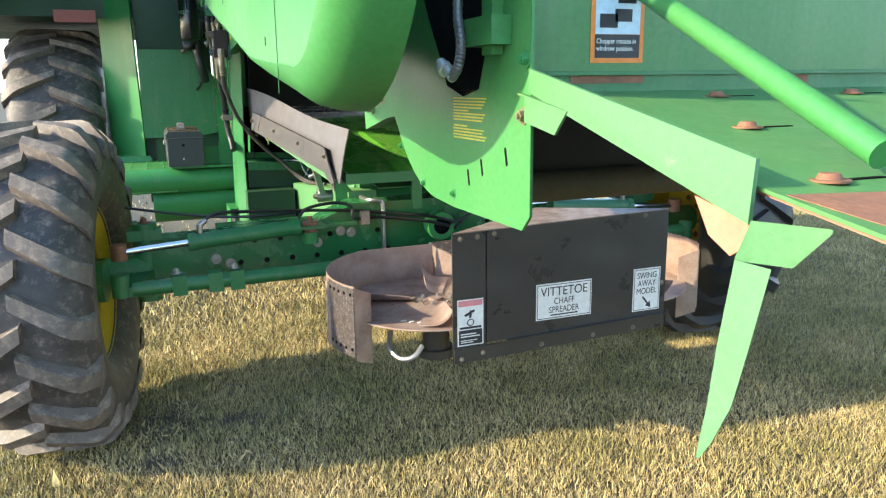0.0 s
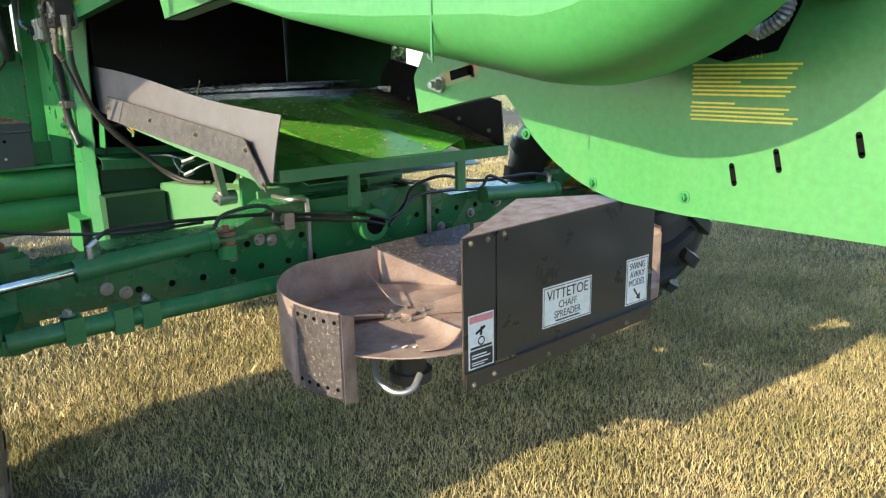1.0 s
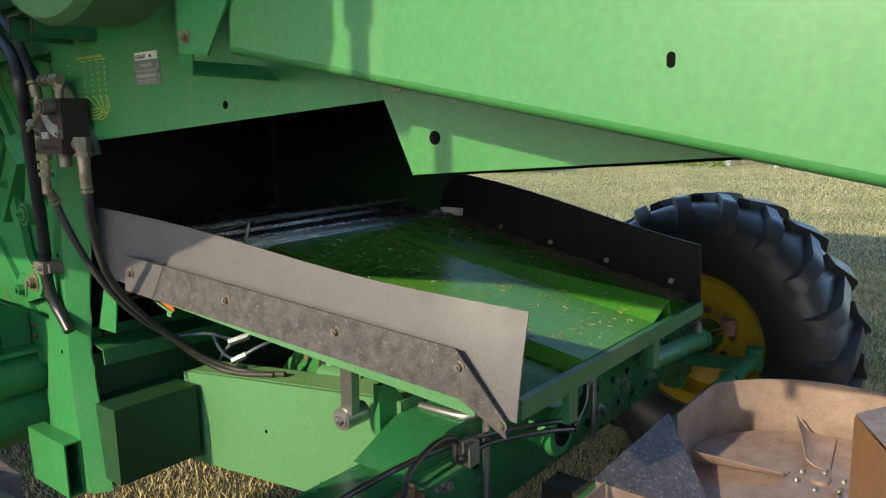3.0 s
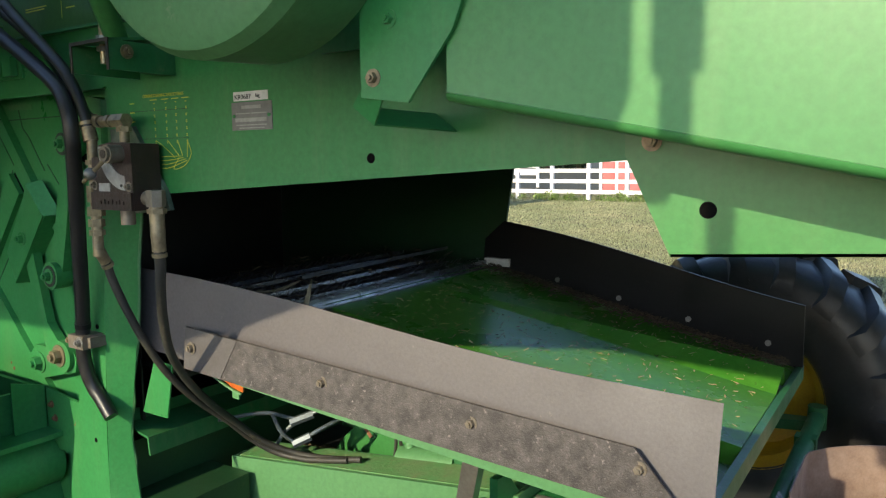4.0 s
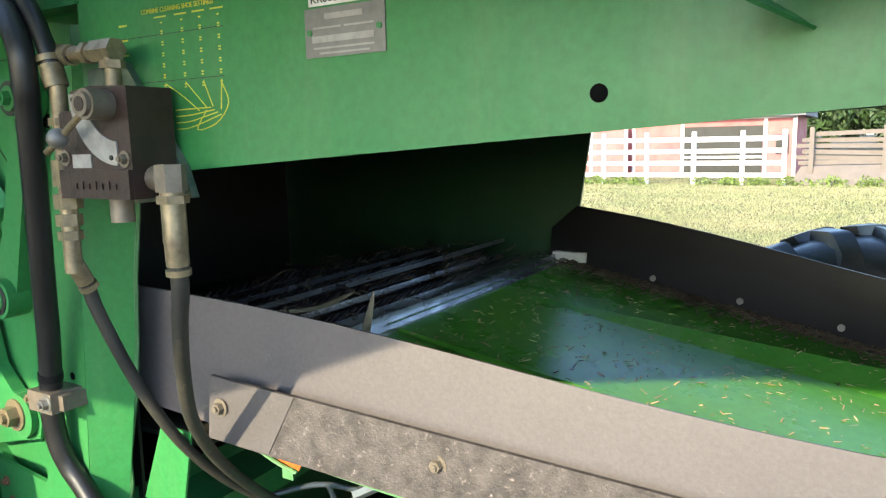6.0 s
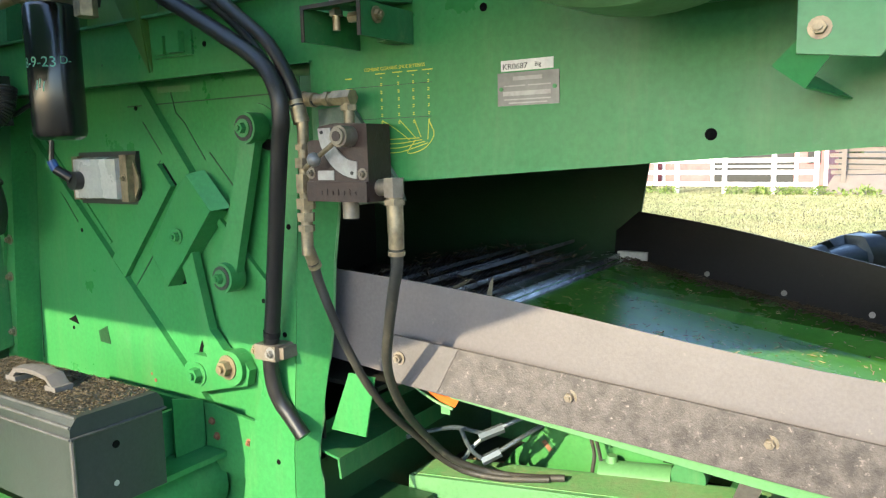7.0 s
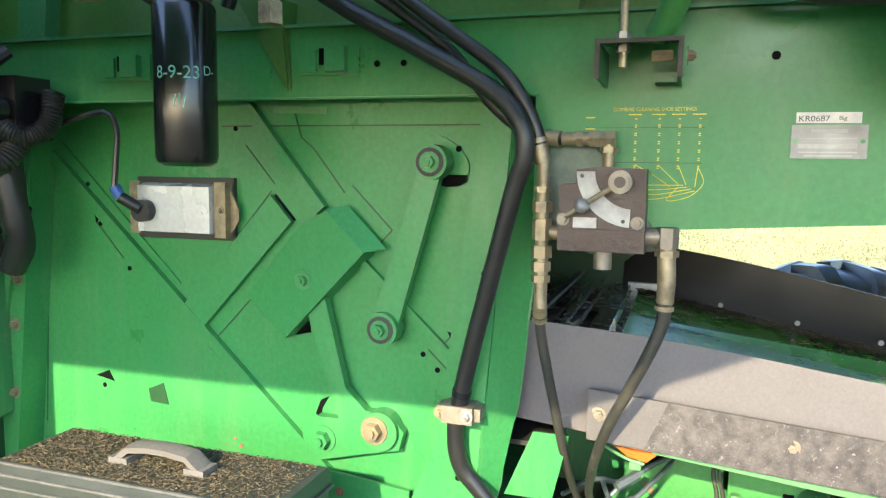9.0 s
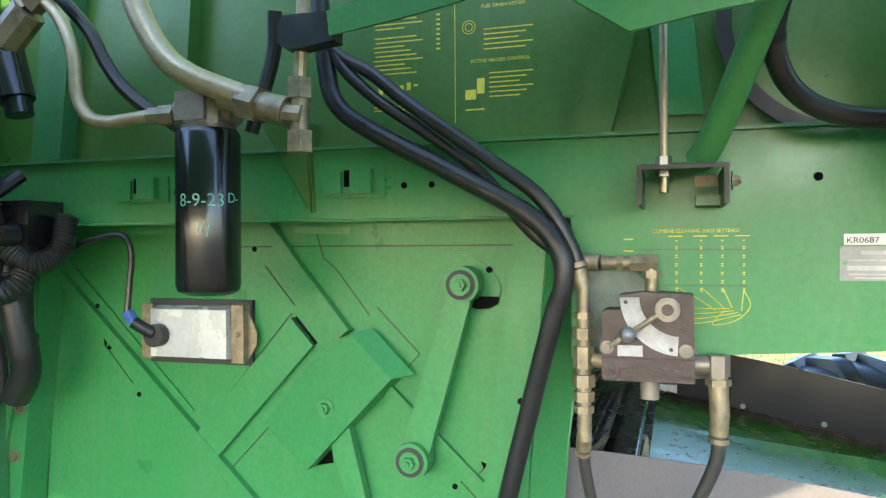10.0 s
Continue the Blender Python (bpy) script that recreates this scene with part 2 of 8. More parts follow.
TURF = surface("lawn_turf", (0.038, 0.036, 0.017), 0.9, second=(0.10, 0.080, 0.040), blend=0.9, size=1.1, grain=38, bump=0.8, dust=(0.30, 0.24, 0.12), dust_amount=0.05)

# ---- building helpers ----
def thing(name, base, label, category, group="", kind=""):
    e = new(name)
    e.empty_display_size = 0.1
    e.location = base
    return tagged(e, label, category, group, kind)


def finish(name, bm, material, angle=32):
    bmesh.ops.recalc_face_normals(bm, faces=bm.faces)
    for f in bm.faces:
        f.smooth = True
    limit = radians(angle)
    for e in bm.edges:
        e.smooth = len(e.link_faces) == 2 and e.calc_face_angle(0) < limit
    me = bpy.data.meshes.new(name)
    bm.to_mesh(me)
    bm.free()
    me.materials.append(material)
    return me


def attach(ob, parent):
    """Puts ob under parent; its own matrix goes on in world coordinates."""
    ob.parent = parent
    if parent.type == "EMPTY" and parent.parent is None:
        ob.matrix_parent_inverse = Matrix.Translation(-parent.location)
    elif parent.type == "EMPTY":
        ob.matrix_parent_inverse = parent.matrix_basis.inverted()
    return ob


def part(name, bm, material, parent=None, label="", angle=32, bevel=0.0):
    if bevel:
        sharp = [e for e in bm.edges if len(e.link_faces) == 2 and e.calc_face_angle(0) > 0.6]
        bmesh.ops.bevel(bm, geom=sharp, offset=bevel, segments=2, affect="EDGES", clamp_overlap=True)
    ob = new(name, finish(name, bm, material, angle))
    if parent:
        attach(ob, parent)
    return tagged(ob, label) if label else ob


def again(ob, m, parent=None):
    """One more object on the mesh of ob, at m."""
    o = new(ob.name.split(".")[0], ob.data)
    o.matrix_basis = m
    return attach(o, parent) if parent else o


def box(bm, x0, x1, y0, y1, z0, z1, m=None):
    vs = [bm.verts.new((x, y, z)) for x in (x0, x1) for y in (y0, y1) for z in (z0, z1)]
    for a, b, c, d in ((0, 1, 3, 2), (4, 6, 7, 5), (0, 4, 5, 1), (2, 3, 7, 6), (0, 2, 6, 4), (1, 5, 7, 3)):
        bm.faces.new((vs[a], vs[b], vs[c], vs[d]))
    if m:
        bmesh.ops.transform(bm, matrix=m, verts=vs)
    return bm


def hexa(bm, low, high):
    """A solid between two loops of equal length."""
    a, b = [bm.verts.new(p) for p in low], [bm.verts.new(p) for p in high]
    bm.faces.new(a[::-1])
    bm.faces.new(b)
    n = len(a)
    for i in range(n):
        bm.faces.new((a[i], a[(i + 1) % n], b[(i + 1) % n], b[i]))
    return bm


def side_plate(bm, outline, x0, x1):
    """A plate in the machine's side view: outline in (y, z)."""
    return hexa(bm, [(x0, y, z) for y, z in outline], [(x1, y, z) for y, z in outline])


def back_plate(bm, outline, y0, y1):
    return hexa(bm, [(x, y0, z) for x, z in outline], [(x, y1, z) for x, z in outline])


def flat_plate(bm, outline, z0, z1):
    return hexa(bm, [(x, y, z0) for x, y in outline], [(x, y, z1) for x, y in outline])


def frame_of(d):
    d = Vector(d).normalized()
    u = d.cross(Vector((0, 0, 1)) if abs(d.z) < 0.9 else Vector((1, 0, 0))).normalized()
    return u, d.cross(u), d


def rod(bm, p, q, r, r2=None, segs=14):
    u, v, d = frame_of(Vector(q) - Vector(p))
    ring = lambda c, rr: [Vector(c) + rr * (math.cos(2 * math.pi * i / segs) * u + math.sin(2 * math.pi * i / segs) * v) for i in range(segs)]
    return hexa(bm, ring(p, r), ring(q, r if r2 is None else r2))


def smooth_path(points, steps=8):
    """A soft curve through the points."""
    ps = [Vector(p) for p in points]
    ps = [2 * ps[0] - ps[1]] + ps + [2 * ps[-1] - ps[-2]]
    out = []
    for i in range(1, len(ps) - 2):
        a, b, c, d = ps[i - 1:i + 3]
        for k in range(steps):
            t = k / steps
            out.append(0.5 * (2 * b + (c - a) * t + (2 * a - 5 * b + 4 * c - d) * t * t + (3 * b - a - 3 * c + d) * t ** 3))
    return out + [ps[-2]]


def hose(bm, points, r, segs=10, steps=8, ripple=0.0, thin=None):
    path = smooth_path(points, steps)
    rings, u = [], None
    for i, p in enumerate(path):
        d = (path[min(i + 1, len(path) - 1)] - path[max(i - 1, 0)]).normalized()
        u = frame_of(d)[0] if u is None else (u - d * u.dot(d)).normalized()
        v = d.cross(u)
        rr = (r if thin is None else lerp((r, 0), (thin, 0), min(1.0, 1.6 * i / len(path)))[0]) * (1 + (ripple if i % 2 else -ripple))
        rings.append([bm.verts.new(p + rr * (math.cos(2 * math.pi * k / segs) * u + math.sin(2 * math.pi * k / segs) * v)) for k in range(segs)])
    for a, b in zip(rings, rings[1:]):
        for k in range(segs):
            bm.faces.new((a[k], a[(k + 1) % segs], b[(k + 1) % segs], b[k]))
    bm.faces.new(rings[0][::-1])
    bm.faces.new(rings[-1])
    return bm


def lathe(bm, profile, centre, segs=48):
    """Turns (x, radius) round the axis through centre that runs along x."""
    rings = []
    for x, r in profile:
        rings.append([bm.verts.new((centre[0] + x, centre[1] + r * math.cos(2 * math.pi * i / segs), centre[2] + r * math.sin(2 * math.pi * i / segs))) for i in range(segs)])
    for a, b in zip(rings, rings[1:]):
        for i in range(segs):
            bm.faces.new((a[i], a[(i + 1) % segs], b[(i + 1) % segs], b[i]))
    return bm


def sheet(bm, grid, thick):
    """A thin solid over a grid of points, thickened along the normals."""
    rows, cols = len(grid), len(grid[0])
    P = [[Vector(p) for p in row] for row in grid]
    back = []
    for i in range(rows):
        line = []
        for j in range(cols):
            du = P[min(i + 1, rows - 1)][j] - P[max(i - 1, 0)][j]
            dv = P[i][min(j + 1, cols - 1)] - P[i][max(j - 1, 0)]
            line.append(P[i][j] + du.cross(dv).normalized() * thick)
        back.append(line)
    A = [[bm.verts.new(p) for p in row] for row in P]
    B = [[bm.verts.new(p) for p in row] for row in back]
    for i in range(rows - 1):
        for j in range(cols - 1):
            bm.faces.new((A[i][j], A[i][j + 1], A[i + 1][j + 1], A[i + 1][j]))
            bm.faces.new((B[i][j], B[i + 1][j], B[i + 1][j + 1], B[i][j + 1]))
    rim = [(i, 0) for i in range(rows)] + [(rows - 1, j) for j in range(1, cols)] + [(i, cols - 1) for i in range(rows - 2, -1, -1)] + [(0, j) for j in range(cols - 2, 0, -1)]
    for (i, j), (k, l) in zip(rim, rim[1:] + rim[:1]):
        bm.faces.new((A[i][j], A[k][l], B[k][l], B[i][j]))
    return bm


def lerp(a, b, t):
    return tuple(x + (y - x) * t for x, y in zip(a, b))


def bolt_mesh(r=0.011, h=0.010, washer=1.55):
    """Hexagon bolt head on a washer, its axis along -x from the origin."""
    bm = bmesh.new()
    rod(bm, (0, 0, 0), (-0.002, 0, 0), r * washer, segs=14)
    rod(bm, (-0.002, 0, 0), (-0.002 - h, 0, 0), r, r * 0.94, segs=6)
    rod(bm, (-0.002 - h, 0, 0), (-0.002 - h - 0.4 * r, 0, 0), r * 0.5, segs=8)
    return bm


BOLT_GREEN = finish("bolt", bolt_mesh(), GREEN)
BOLT_STEEL = finish("bolt", bolt_mesh(), STEEL)
BOLT_DULL = finish("bolt", bolt_mesh(), STEEL_DULL)
BOLT_RUST = finish("bolt", bolt_mesh(), RUST)
BOLT_BRASS = finish("bolt", bolt_mesh(), BRASS)


def bolt(parent, mesh, place, scale=1.0, rx=0, ry=0, rz=0):
    o = new("bolt", mesh)
    o.matrix_basis = pose(*place, rx, ry, rz) @ Matrix.Diagonal((scale, scale, scale, 1))
    return attach(o, parent)


def lettering(name, text, size, m, material, parent, label="", align="LEFT", stretch=1.0, depth=0.0004):
    cu = bpy.data.curves.new(name, "FONT")
    cu.body, cu.size, cu.align_x, cu.extrude = text, size, align, depth
    tmp = new("text", cu)
    me = bpy.data.meshes.new_from_object(tmp.evaluated_get(bpy.context.evaluated_depsgraph_get()))
    bpy.data.objects.remove(tmp)
    bpy.data.curves.remove(cu)
    me.materials.clear()
    me.materials.append(material)
    me.transform(m @ Matrix.Diagonal((stretch, 1, 1, 1)))
    ob = new(name, me)
    attach(ob, parent)
    return tagged(ob, label) if label else ob


def on_side(x, y, z, tilt=0):
    """Frame for writing on the left side: reads towards the rear."""
    return Matrix(((0, 0, -1, x), (-1, 0, 0, y), (0, 1, 0, z), (0, 0, 0, 1))) @ pose(0, 0, 0, 0, 0, tilt)


def on_back(x, y, z, tilt=0):
    return Matrix(((1, 0, 0, x), (0, 0, -1, y), (0, 1, 0, z), (0, 0, 0, 1))) @ pose(0, 0, 0, 0, 0, tilt)


def bars(name, m, rects, material, parent, label="", depth=0.0006):
    """Thin printed bars: rects (u0, v0, u1, v1) in the plane of m."""
    bm = bmesh.new()
    for u0, v0, u1, v1 in rects:
        box(bm, u0, u1, v0, v1, 0, depth, m)
    return part(name, bm, material, parent, label)

# ---- ground ----
def build_ground():
    bm = bmesh.new()
    xs = [-4000, -300, -60, -20, -8, -4, -2, 0, 2, 4, 6, 9, 13, 20, 28, 40, 80, 300, 4000]
    ys = [-4000, -300, -60, -20, -8, -4, -2, 0, 2, 4, 6, 9, 13, 20, 28, 40, 80, 300, 4000]
    grid = [[bm.verts.new((x, y, 0.0)) for y in ys] for x in xs]
    for i in range(len(xs) - 1):
        for j in range(len(ys) - 1):
            bm.faces.new((grid[i][j], grid[i + 1][j], grid[i + 1][j + 1], grid[i][j + 1]))
    tagged(part("ground", bm, TURF), "short dry lawn of green and straw-coloured turf", "lawn", kind="structure")


def build_grass(name, patches, material, label, seed):
    """Short blades over stretches of the lawn, coarser and thinner with distance."""
    rng = np.random.default_rng(seed)
    spots = []
    for x0, x1, y0, y1, per in patches:
        n = int((x1 - x0) * (y1 - y0) * per)
        fade = 0.35 if per > 4000 else 0.8
        spots.append(np.column_stack((rng.uniform(x0, x1, n) + rng.normal(0, fade, n), rng.uniform(y0, y1, n) + rng.normal(0, fade, n), np.full(n, 1.0 if per > 9000 else 1.35 if per > 3000 else 1.9 if per > 1000 else 2.6))))
    p = np.concatenate(spots)
    n = len(p)
    turn, lean = rng.uniform(0, 2 * np.pi, n), rng.uniform(0, 2 * np.pi, n)
    tall = rng.uniform(0.010, 0.036, n) * (0.8 + 0.4 * rng.random(n)) * np.sqrt(p[:, 2])
    wide = rng.uniform(0.0012, 0.0026, n) * p[:, 2] ** 2
    bend = rng.uniform(0.1, 1.0, n) * tall
    v = np.zeros((n, 3, 3))
    v[:, 0, 0], v[:, 0, 1] = p[:, 0] - wide * np.cos(turn), p[:, 1] - wide * np.sin(turn)
    v[:, 1, 0], v[:, 1, 1] = p[:, 0] + wide * np.cos(turn), p[:, 1] + wide * np.sin(turn)
    v[:, 2, 0], v[:, 2, 1], v[:, 2, 2] = p[:, 0] + bend * np.cos(lean), p[:, 1] + bend * np.sin(lean), tall
    v[:, :2, 2] = -0.002
    me = bpy.data.meshes.new(name)
    me.vertices.add(3 * n), me.loops.add(3 * n), me.polygons.add(n)
    me.vertices.foreach_set("co", v.ravel())
    me.loops.foreach_set("vertex_index", np.arange(3 * n, dtype=np.int32))
    me.polygons.foreach_set("loop_start", np.arange(0, 3 * n, 3, dtype=np.int32))
    me.update(calc_edges=True)
    me.materials.append(material)
    tagged(new(name, me), label, "grass", kind="stuff")


build_ground()
build_grass("grass", [(-1.2, 4.6, 1.4, 4.6, 21000), (-1.4, 2.4, 4.6, 7.5, 5000), (4.6, 8.5, 1.0, 6.0, 6000), (2.4, 8.5, 4.6, 9.0, 4500)], GRASS, "short dry blades of mown lawn grass", 4)
build_grass("grass", [(-9.0, -1.2, -1.0, 10.0, 640)], GRASS, "dry mown grass beside the machine", 5)
build_grass("grass", [(8.5, 16, 0.0, 12.0, 1700), (16, 30, -2.0, 26.0, 620)], FAR_GRASS, "greener mown grass out towards the fence", 6)

# ---- the combine ----
CX = 1.135                      # middle of the machine
combine = thing("combine_harvester", (CX, 4.6, 0), "green combine harvester with open side, yellow rims and dusty rear axle", "combine")


def edge_z(y):
    """Lower edge of the upper side wall."""
    return 1.598 + (4.285 - y) * 0.0625


def panel_x(y):
    return 0.405 + 0.035 * (y - 4.6)


def on_panel(bm, outline, proud0, proud1):
    """A plate lying on the recessed side panel, from one height over it to another."""
    return hexa(bm, [(panel_x(y) - proud0, y, z) for y, z in outline], [(panel_x(y) - proud1, y, z) for y, z in outline])


def build_body():
    # upper side walls with their folded edges
    bm = bmesh.new()
    side_plate(bm, [(4.50, edge_z(4.50)), (2.40, edge_z(2.40)), (2.40, 1.955), (4.50, 1.955)], 0.352, 0.358)
    side_plate(bm, [(5.95, 1.822), (4.50, 1.822), (4.50, 1.955), (5.95, 1.955)], 0.352, 0.358)
    wall = part("side_wall", bm, GREEN, combine, "long green upper side wall with a folded lower edge")
    bm = bmesh.new()
    side_plate(bm, [(4.505, edge_z(4.505) - 0.003), (3.30, edge_z(3.30) - 0.003), (3.30, 1.828), (4.505, 1.826)], 0.3475, 0.3515)
    part("lower_wall_sheet", bm, GREEN, combine, bevel=0.001)
    bm = bmesh.new()                                   # inward fold at the bottom
    hexa(bm, [(0.352, 4.50, edge_z(4.5) + 0.003), (0.352, 3.3, edge_z(3.3) + 0.003), (0.40, 3.3, edge_z(3.3) + 0.003), (0.40, 4.5, edge_z(4.5) + 0.003)],
         [(0.352, 4.50, edge_z(4.5) + 0.006), (0.352, 3.3, edge_z(3.3) + 0.006), (0.40, 3.3, edge_z(3.3) + 0.006), (0.40, 4.5, edge_z(4.5) + 0.006)])
    part("wall_fold", bm, GREEN_DIRTY, combine)
    # round holes in the wall, as dark plugs sunk flush with it
    for y, z, r in ((3.76, 1.662, 0.0085), (4.124, 1.878, 0.007), (4.808, 1.885, 0.006), (4.755, 1.885, 0.006), (5.30, 1.885, 0.006)):
        bm = bmesh.new()
        x = 0.3475 if z < 1.82 else 0.352
        rod(bm, (x - 0.0008, y, z), (x + 0.002, y, z), r, segs=16)
        part("hole", bm, HOLE, combine)
    # ledge between wall and recessed panel, and the ledge on the wall's top
    bm = bmesh.new()
    hexa(bm, [(0.340, 4.50, 1.820), (0.340, 5.95, 1.820), (0.47, 5.95, 1.836), (0.47, 4.50, 1.836)],
         [(0.340, 4.50, 1.824), (0.340, 5.95, 1.824), (0.47, 5.95, 1.840), (0.47, 4.50, 1.840)])
    part("ledge", bm, GREEN, combine, bevel=0.001)
    bm = bmesh.new()
    box(bm, 0.335, 0.45, 3.3, 5.95, 1.955, 1.961)
    part("top_ledge", bm, GREEN_DIRTY, combine)
    bm = bmesh.new()
    side_plate(bm, [(3.0, 1.961), (5.95, 1.961), (5.95, 3.4), (3.0, 3.4)], 0.385, 0.391)
    upper = part("upper_wall", bm, GREEN_SHADE, combine, "green upper wall printed with yellow instructions")
    # slanted ribs on the upper wall
    for y0, y1, w in ((4.503, 4.40, 0.066), (5.33, 5.30, 0.05)):
        bm = bmesh.new()
        side_plate(bm, [(y0, 1.963), (y1, 2.40), (y1 - w, 2.40), (y0 - w, 1.963)], 0.345, 0.384)
        part("wall_rib", bm, GREEN_SHADE, combine, bevel=0.003)
    bm = bmesh.new()
    side_plate(bm, [(4.36, 1.99), (4.40, 2.4), (4.33, 2.4), (4.29, 1.99)], 0.379, 0.3845)
    part("wall_hatch", bm, GREEN, combine, bevel=0.002)
    # recessed panel
    bm = bmesh.new()
    on_panel(bm, [(4.640, 0.60), (4.622, 1.00), (4.602, 1.24), (4.556, 1.845), (5.94, 1.845), (5.94, 0.60)], 0.0, -0.004)
    panel = part("side_panel", bm, GREEN, combine, "recessed green side panel with folds, arms and bolts")
    # embossed diagonal folds
    for a, b, w, h in (((5.70, 1.73), (4.90, 1.01), 0.026, 0.016), ((5.128, 1.815), (4.952, 1.604), 0.026, 0.020), ((5.655, 1.742), (5.318, 1.425), 0.007, 0.005),
                       ((4.862, 1.50), (4.60, 1.262), 0.018, 0.011), ((5.245, 1.285), (4.93, 1.01), 0.012, 0.007)):
        d = Vector((b[0] - a[0], b[1] - a[1])).normalized() * w / 2
        n = Vector((-d.y, d.x))
        bm = bmesh.new()
        on_panel(bm, [(a[0] + n.x, a[1] + n.y), (b[0] + n.x, b[1] + n.y), (b[0] - n.x, b[1] - n.y), (a[0] - n.x, a[1] - n.y)], -0.001, h)
        part("fold", bm, GREEN, panel, bevel=min(0.007, h * 0.45))
    bm = bmesh.new()
    on_panel(bm, [(5.07, 1.816), (4.945, 1.812), (4.945, 1.798), (5.07, 1.802)], -0.001, 0.0015)
    part("tape_strip", bm, FADED, panel)
    # thin scored lines, one of them a ragged weld seam
    for a, b in (((4.888, 1.656), (4.800, 1.569)), ((5.14, 1.735), (5.07, 1.655)), ((4.800, 1.569), (4.845, 1.520)), ((5.70, 1.60), (5.74, 1.05)), ((5.130, 1.408), (5.234, 1.301)),
                 ((4.72, 1.335), (4.66, 1.28)), ((5.20, 1.775), (4.56, 1.775)), ((5.316, 1.368), (5.078, 1.640)), ((5.020, 1.802), (5.005, 1.752)), ((5.005, 1.752), (4.975, 1.728)),
                 ((4.975, 1.728), (4.905, 1.640)), ((5.22, 1.295), (5.10, 1.17)), ((5.56, 1.560), (5.48, 1.475)), ((4.666, 1.374), (4.690, 1.345))):
        d = Vector((b[0] - a[0], b[1] - a[1])).normalized() * 0.0014
        bm = bmesh.new()
        on_panel(bm, [(a[0] - d.y, a[1] + d.x), (b[0] - d.y, b[1] + d.x), (b[0] + d.y, b[1] - d.x), (a[0] + d.y, a[1] - d.x)], -0.001, 0.0012)
        part("score_line", bm, DARK_GREEN, panel)
    # punched slits and small holes
    for outline in ([(5.575, 1.187), (5.535, 1.203), (5.520, 1.178)], [(5.566, 1.592), (5.545, 1.575), (5.556, 1.552)], [(5.067, 1.634), (5.020, 1.582), (5.028, 1.574), (5.075, 1.626)],
                    [(5.037, 1.333), (4.990, 1.378), (4.985, 1.345)], [(4.975, 1.170), (4.962, 1.202), (4.942, 1.212), (4.958, 1.185), (4.962, 1.165)], [(4.680, 1.375), (4.668, 1.372), (4.674, 1.362)]):
        bm = bmesh.new()
        on_panel(bm, outline, -0.001, 0.0015)
        part("slit", bm, HOLE, panel)
    for y, z in ((5.165, 1.770), (5.463, 1.452), (4.731, 1.324), (4.62, 1.655), (5.55, 1.165), (5.578, 1.644), (4.70, 1.295), (5.545, 1.552)):
        bm = bmesh.new()
        rod(bm, (panel_x(y) - 0.0015, y, z), (panel_x(y) + 0.003, y, z), 0.0055, segs=12)
        part("hole", bm, HOLE, panel)
    bm = bmesh.new()                                   # square knock-out plate
    on_panel(bm, [(5.418, 1.172), (5.375, 1.190), (5.362, 1.140), (5.412, 1.142)], -0.001, 0.002)
    part("knock_out", bm, DARK_GREEN, panel)
    # cross bracket: band and plate standing proud
    bm = bmesh.new()
    on_panel(bm, [(5.312, 1.371), (5.263, 1.322), (5.023, 1.578), (5.073, 1.632)], -0.001, 0.015)
    part("bracket_band", bm, GREEN, panel, bevel=0.005)
    bm = bmesh.new()
    tip = [(5.024, 1.338, 0.040), (4.842, 1.526, 0.046), (4.926, 1.606, 0.042), (5.010, 1.566, 0.012), (5.140, 1.412, 0.006)]
    hexa(bm, [(panel_x(y) - h + 0.003, y, z) for y, z, h in tip], [(panel_x(y) - h, y, z) for y, z, h in tip])
    hexa(bm, [(panel_x(4.9) - 0.042, 4.926, 1.606), (panel_x(4.9) - 0.046, 4.842, 1.526), (panel_x(4.9) - 0.020, 4.806, 1.532), (panel_x(4.9) - 0.016, 4.890, 1.614)],
         [(panel_x(4.9) - 0.039, 4.928, 1.608), (panel_x(4.9) - 0.043, 4.844, 1.528), (panel_x(4.9) - 0.020, 4.808, 1.535), (panel_x(4.9) - 0.016, 4.892, 1.617)])
    hexa(bm, [(panel_x(5) - 0.046, 4.842, 1.526), (panel_x(5) - 0.041, 5.024, 1.338), (panel_x(5), 5.024, 1.336), (panel_x(5), 4.836, 1.522)],
         [(panel_x(5) - 0.046, 4.844, 1.529), (panel_x(5) - 0.041, 5.027, 1.341), (panel_x(5), 5.027, 1.340), (panel_x(5), 4.839, 1.526)])
    part("bracket_plate", bm, GREEN, panel, bevel=0.002)
    bolt(panel, BOLT_GREEN, (panel_x(5.0) - 0.034, 4.986, 1.460), 1.1)
    for y, z, w in ((5.18, 1.085, 0.006), (5.165, 1.07, 0.009), (5.19, 1.035, 0.014), (4.93, 1.10, 0.008)):   # rust bleeding through
        bm = bmesh.new()
        rod(bm, (panel_x(y) - 0.0012, y, z), (panel_x(y) + 0.002, y, z), w * 0.6, segs=9)
        part("rust_spot", bm, RUST, panel)
    # shaker arm, oblong port behind its upper end, bell crank
    bm = bmesh.new()
    oval = [(4.714 + 0.074 * math.cos(a) * (1 - 0.10 * math.sin(a)), 1.708 + 0.050 * math.sin(a) + 0.010 * math.cos(a)) for a in [2 * math.pi * i / 28 for i in range(28)]]
    on_panel(bm, oval, -0.001, 0.006)
    cover = part("port_cover", bm, GREEN, panel, "raised green cover over the arm's port", bevel=0.003)
    bm = bmesh.new()
    on_panel(bm, [(4.718, 1.681), (4.643, 1.681), (4.645, 1.668), (4.660, 1.659), (4.686, 1.657), (4.706, 1.664)], 0.005, 0.0068)
    part("arm_port", bm, HOLE, cover)
    bm = bmesh.new()
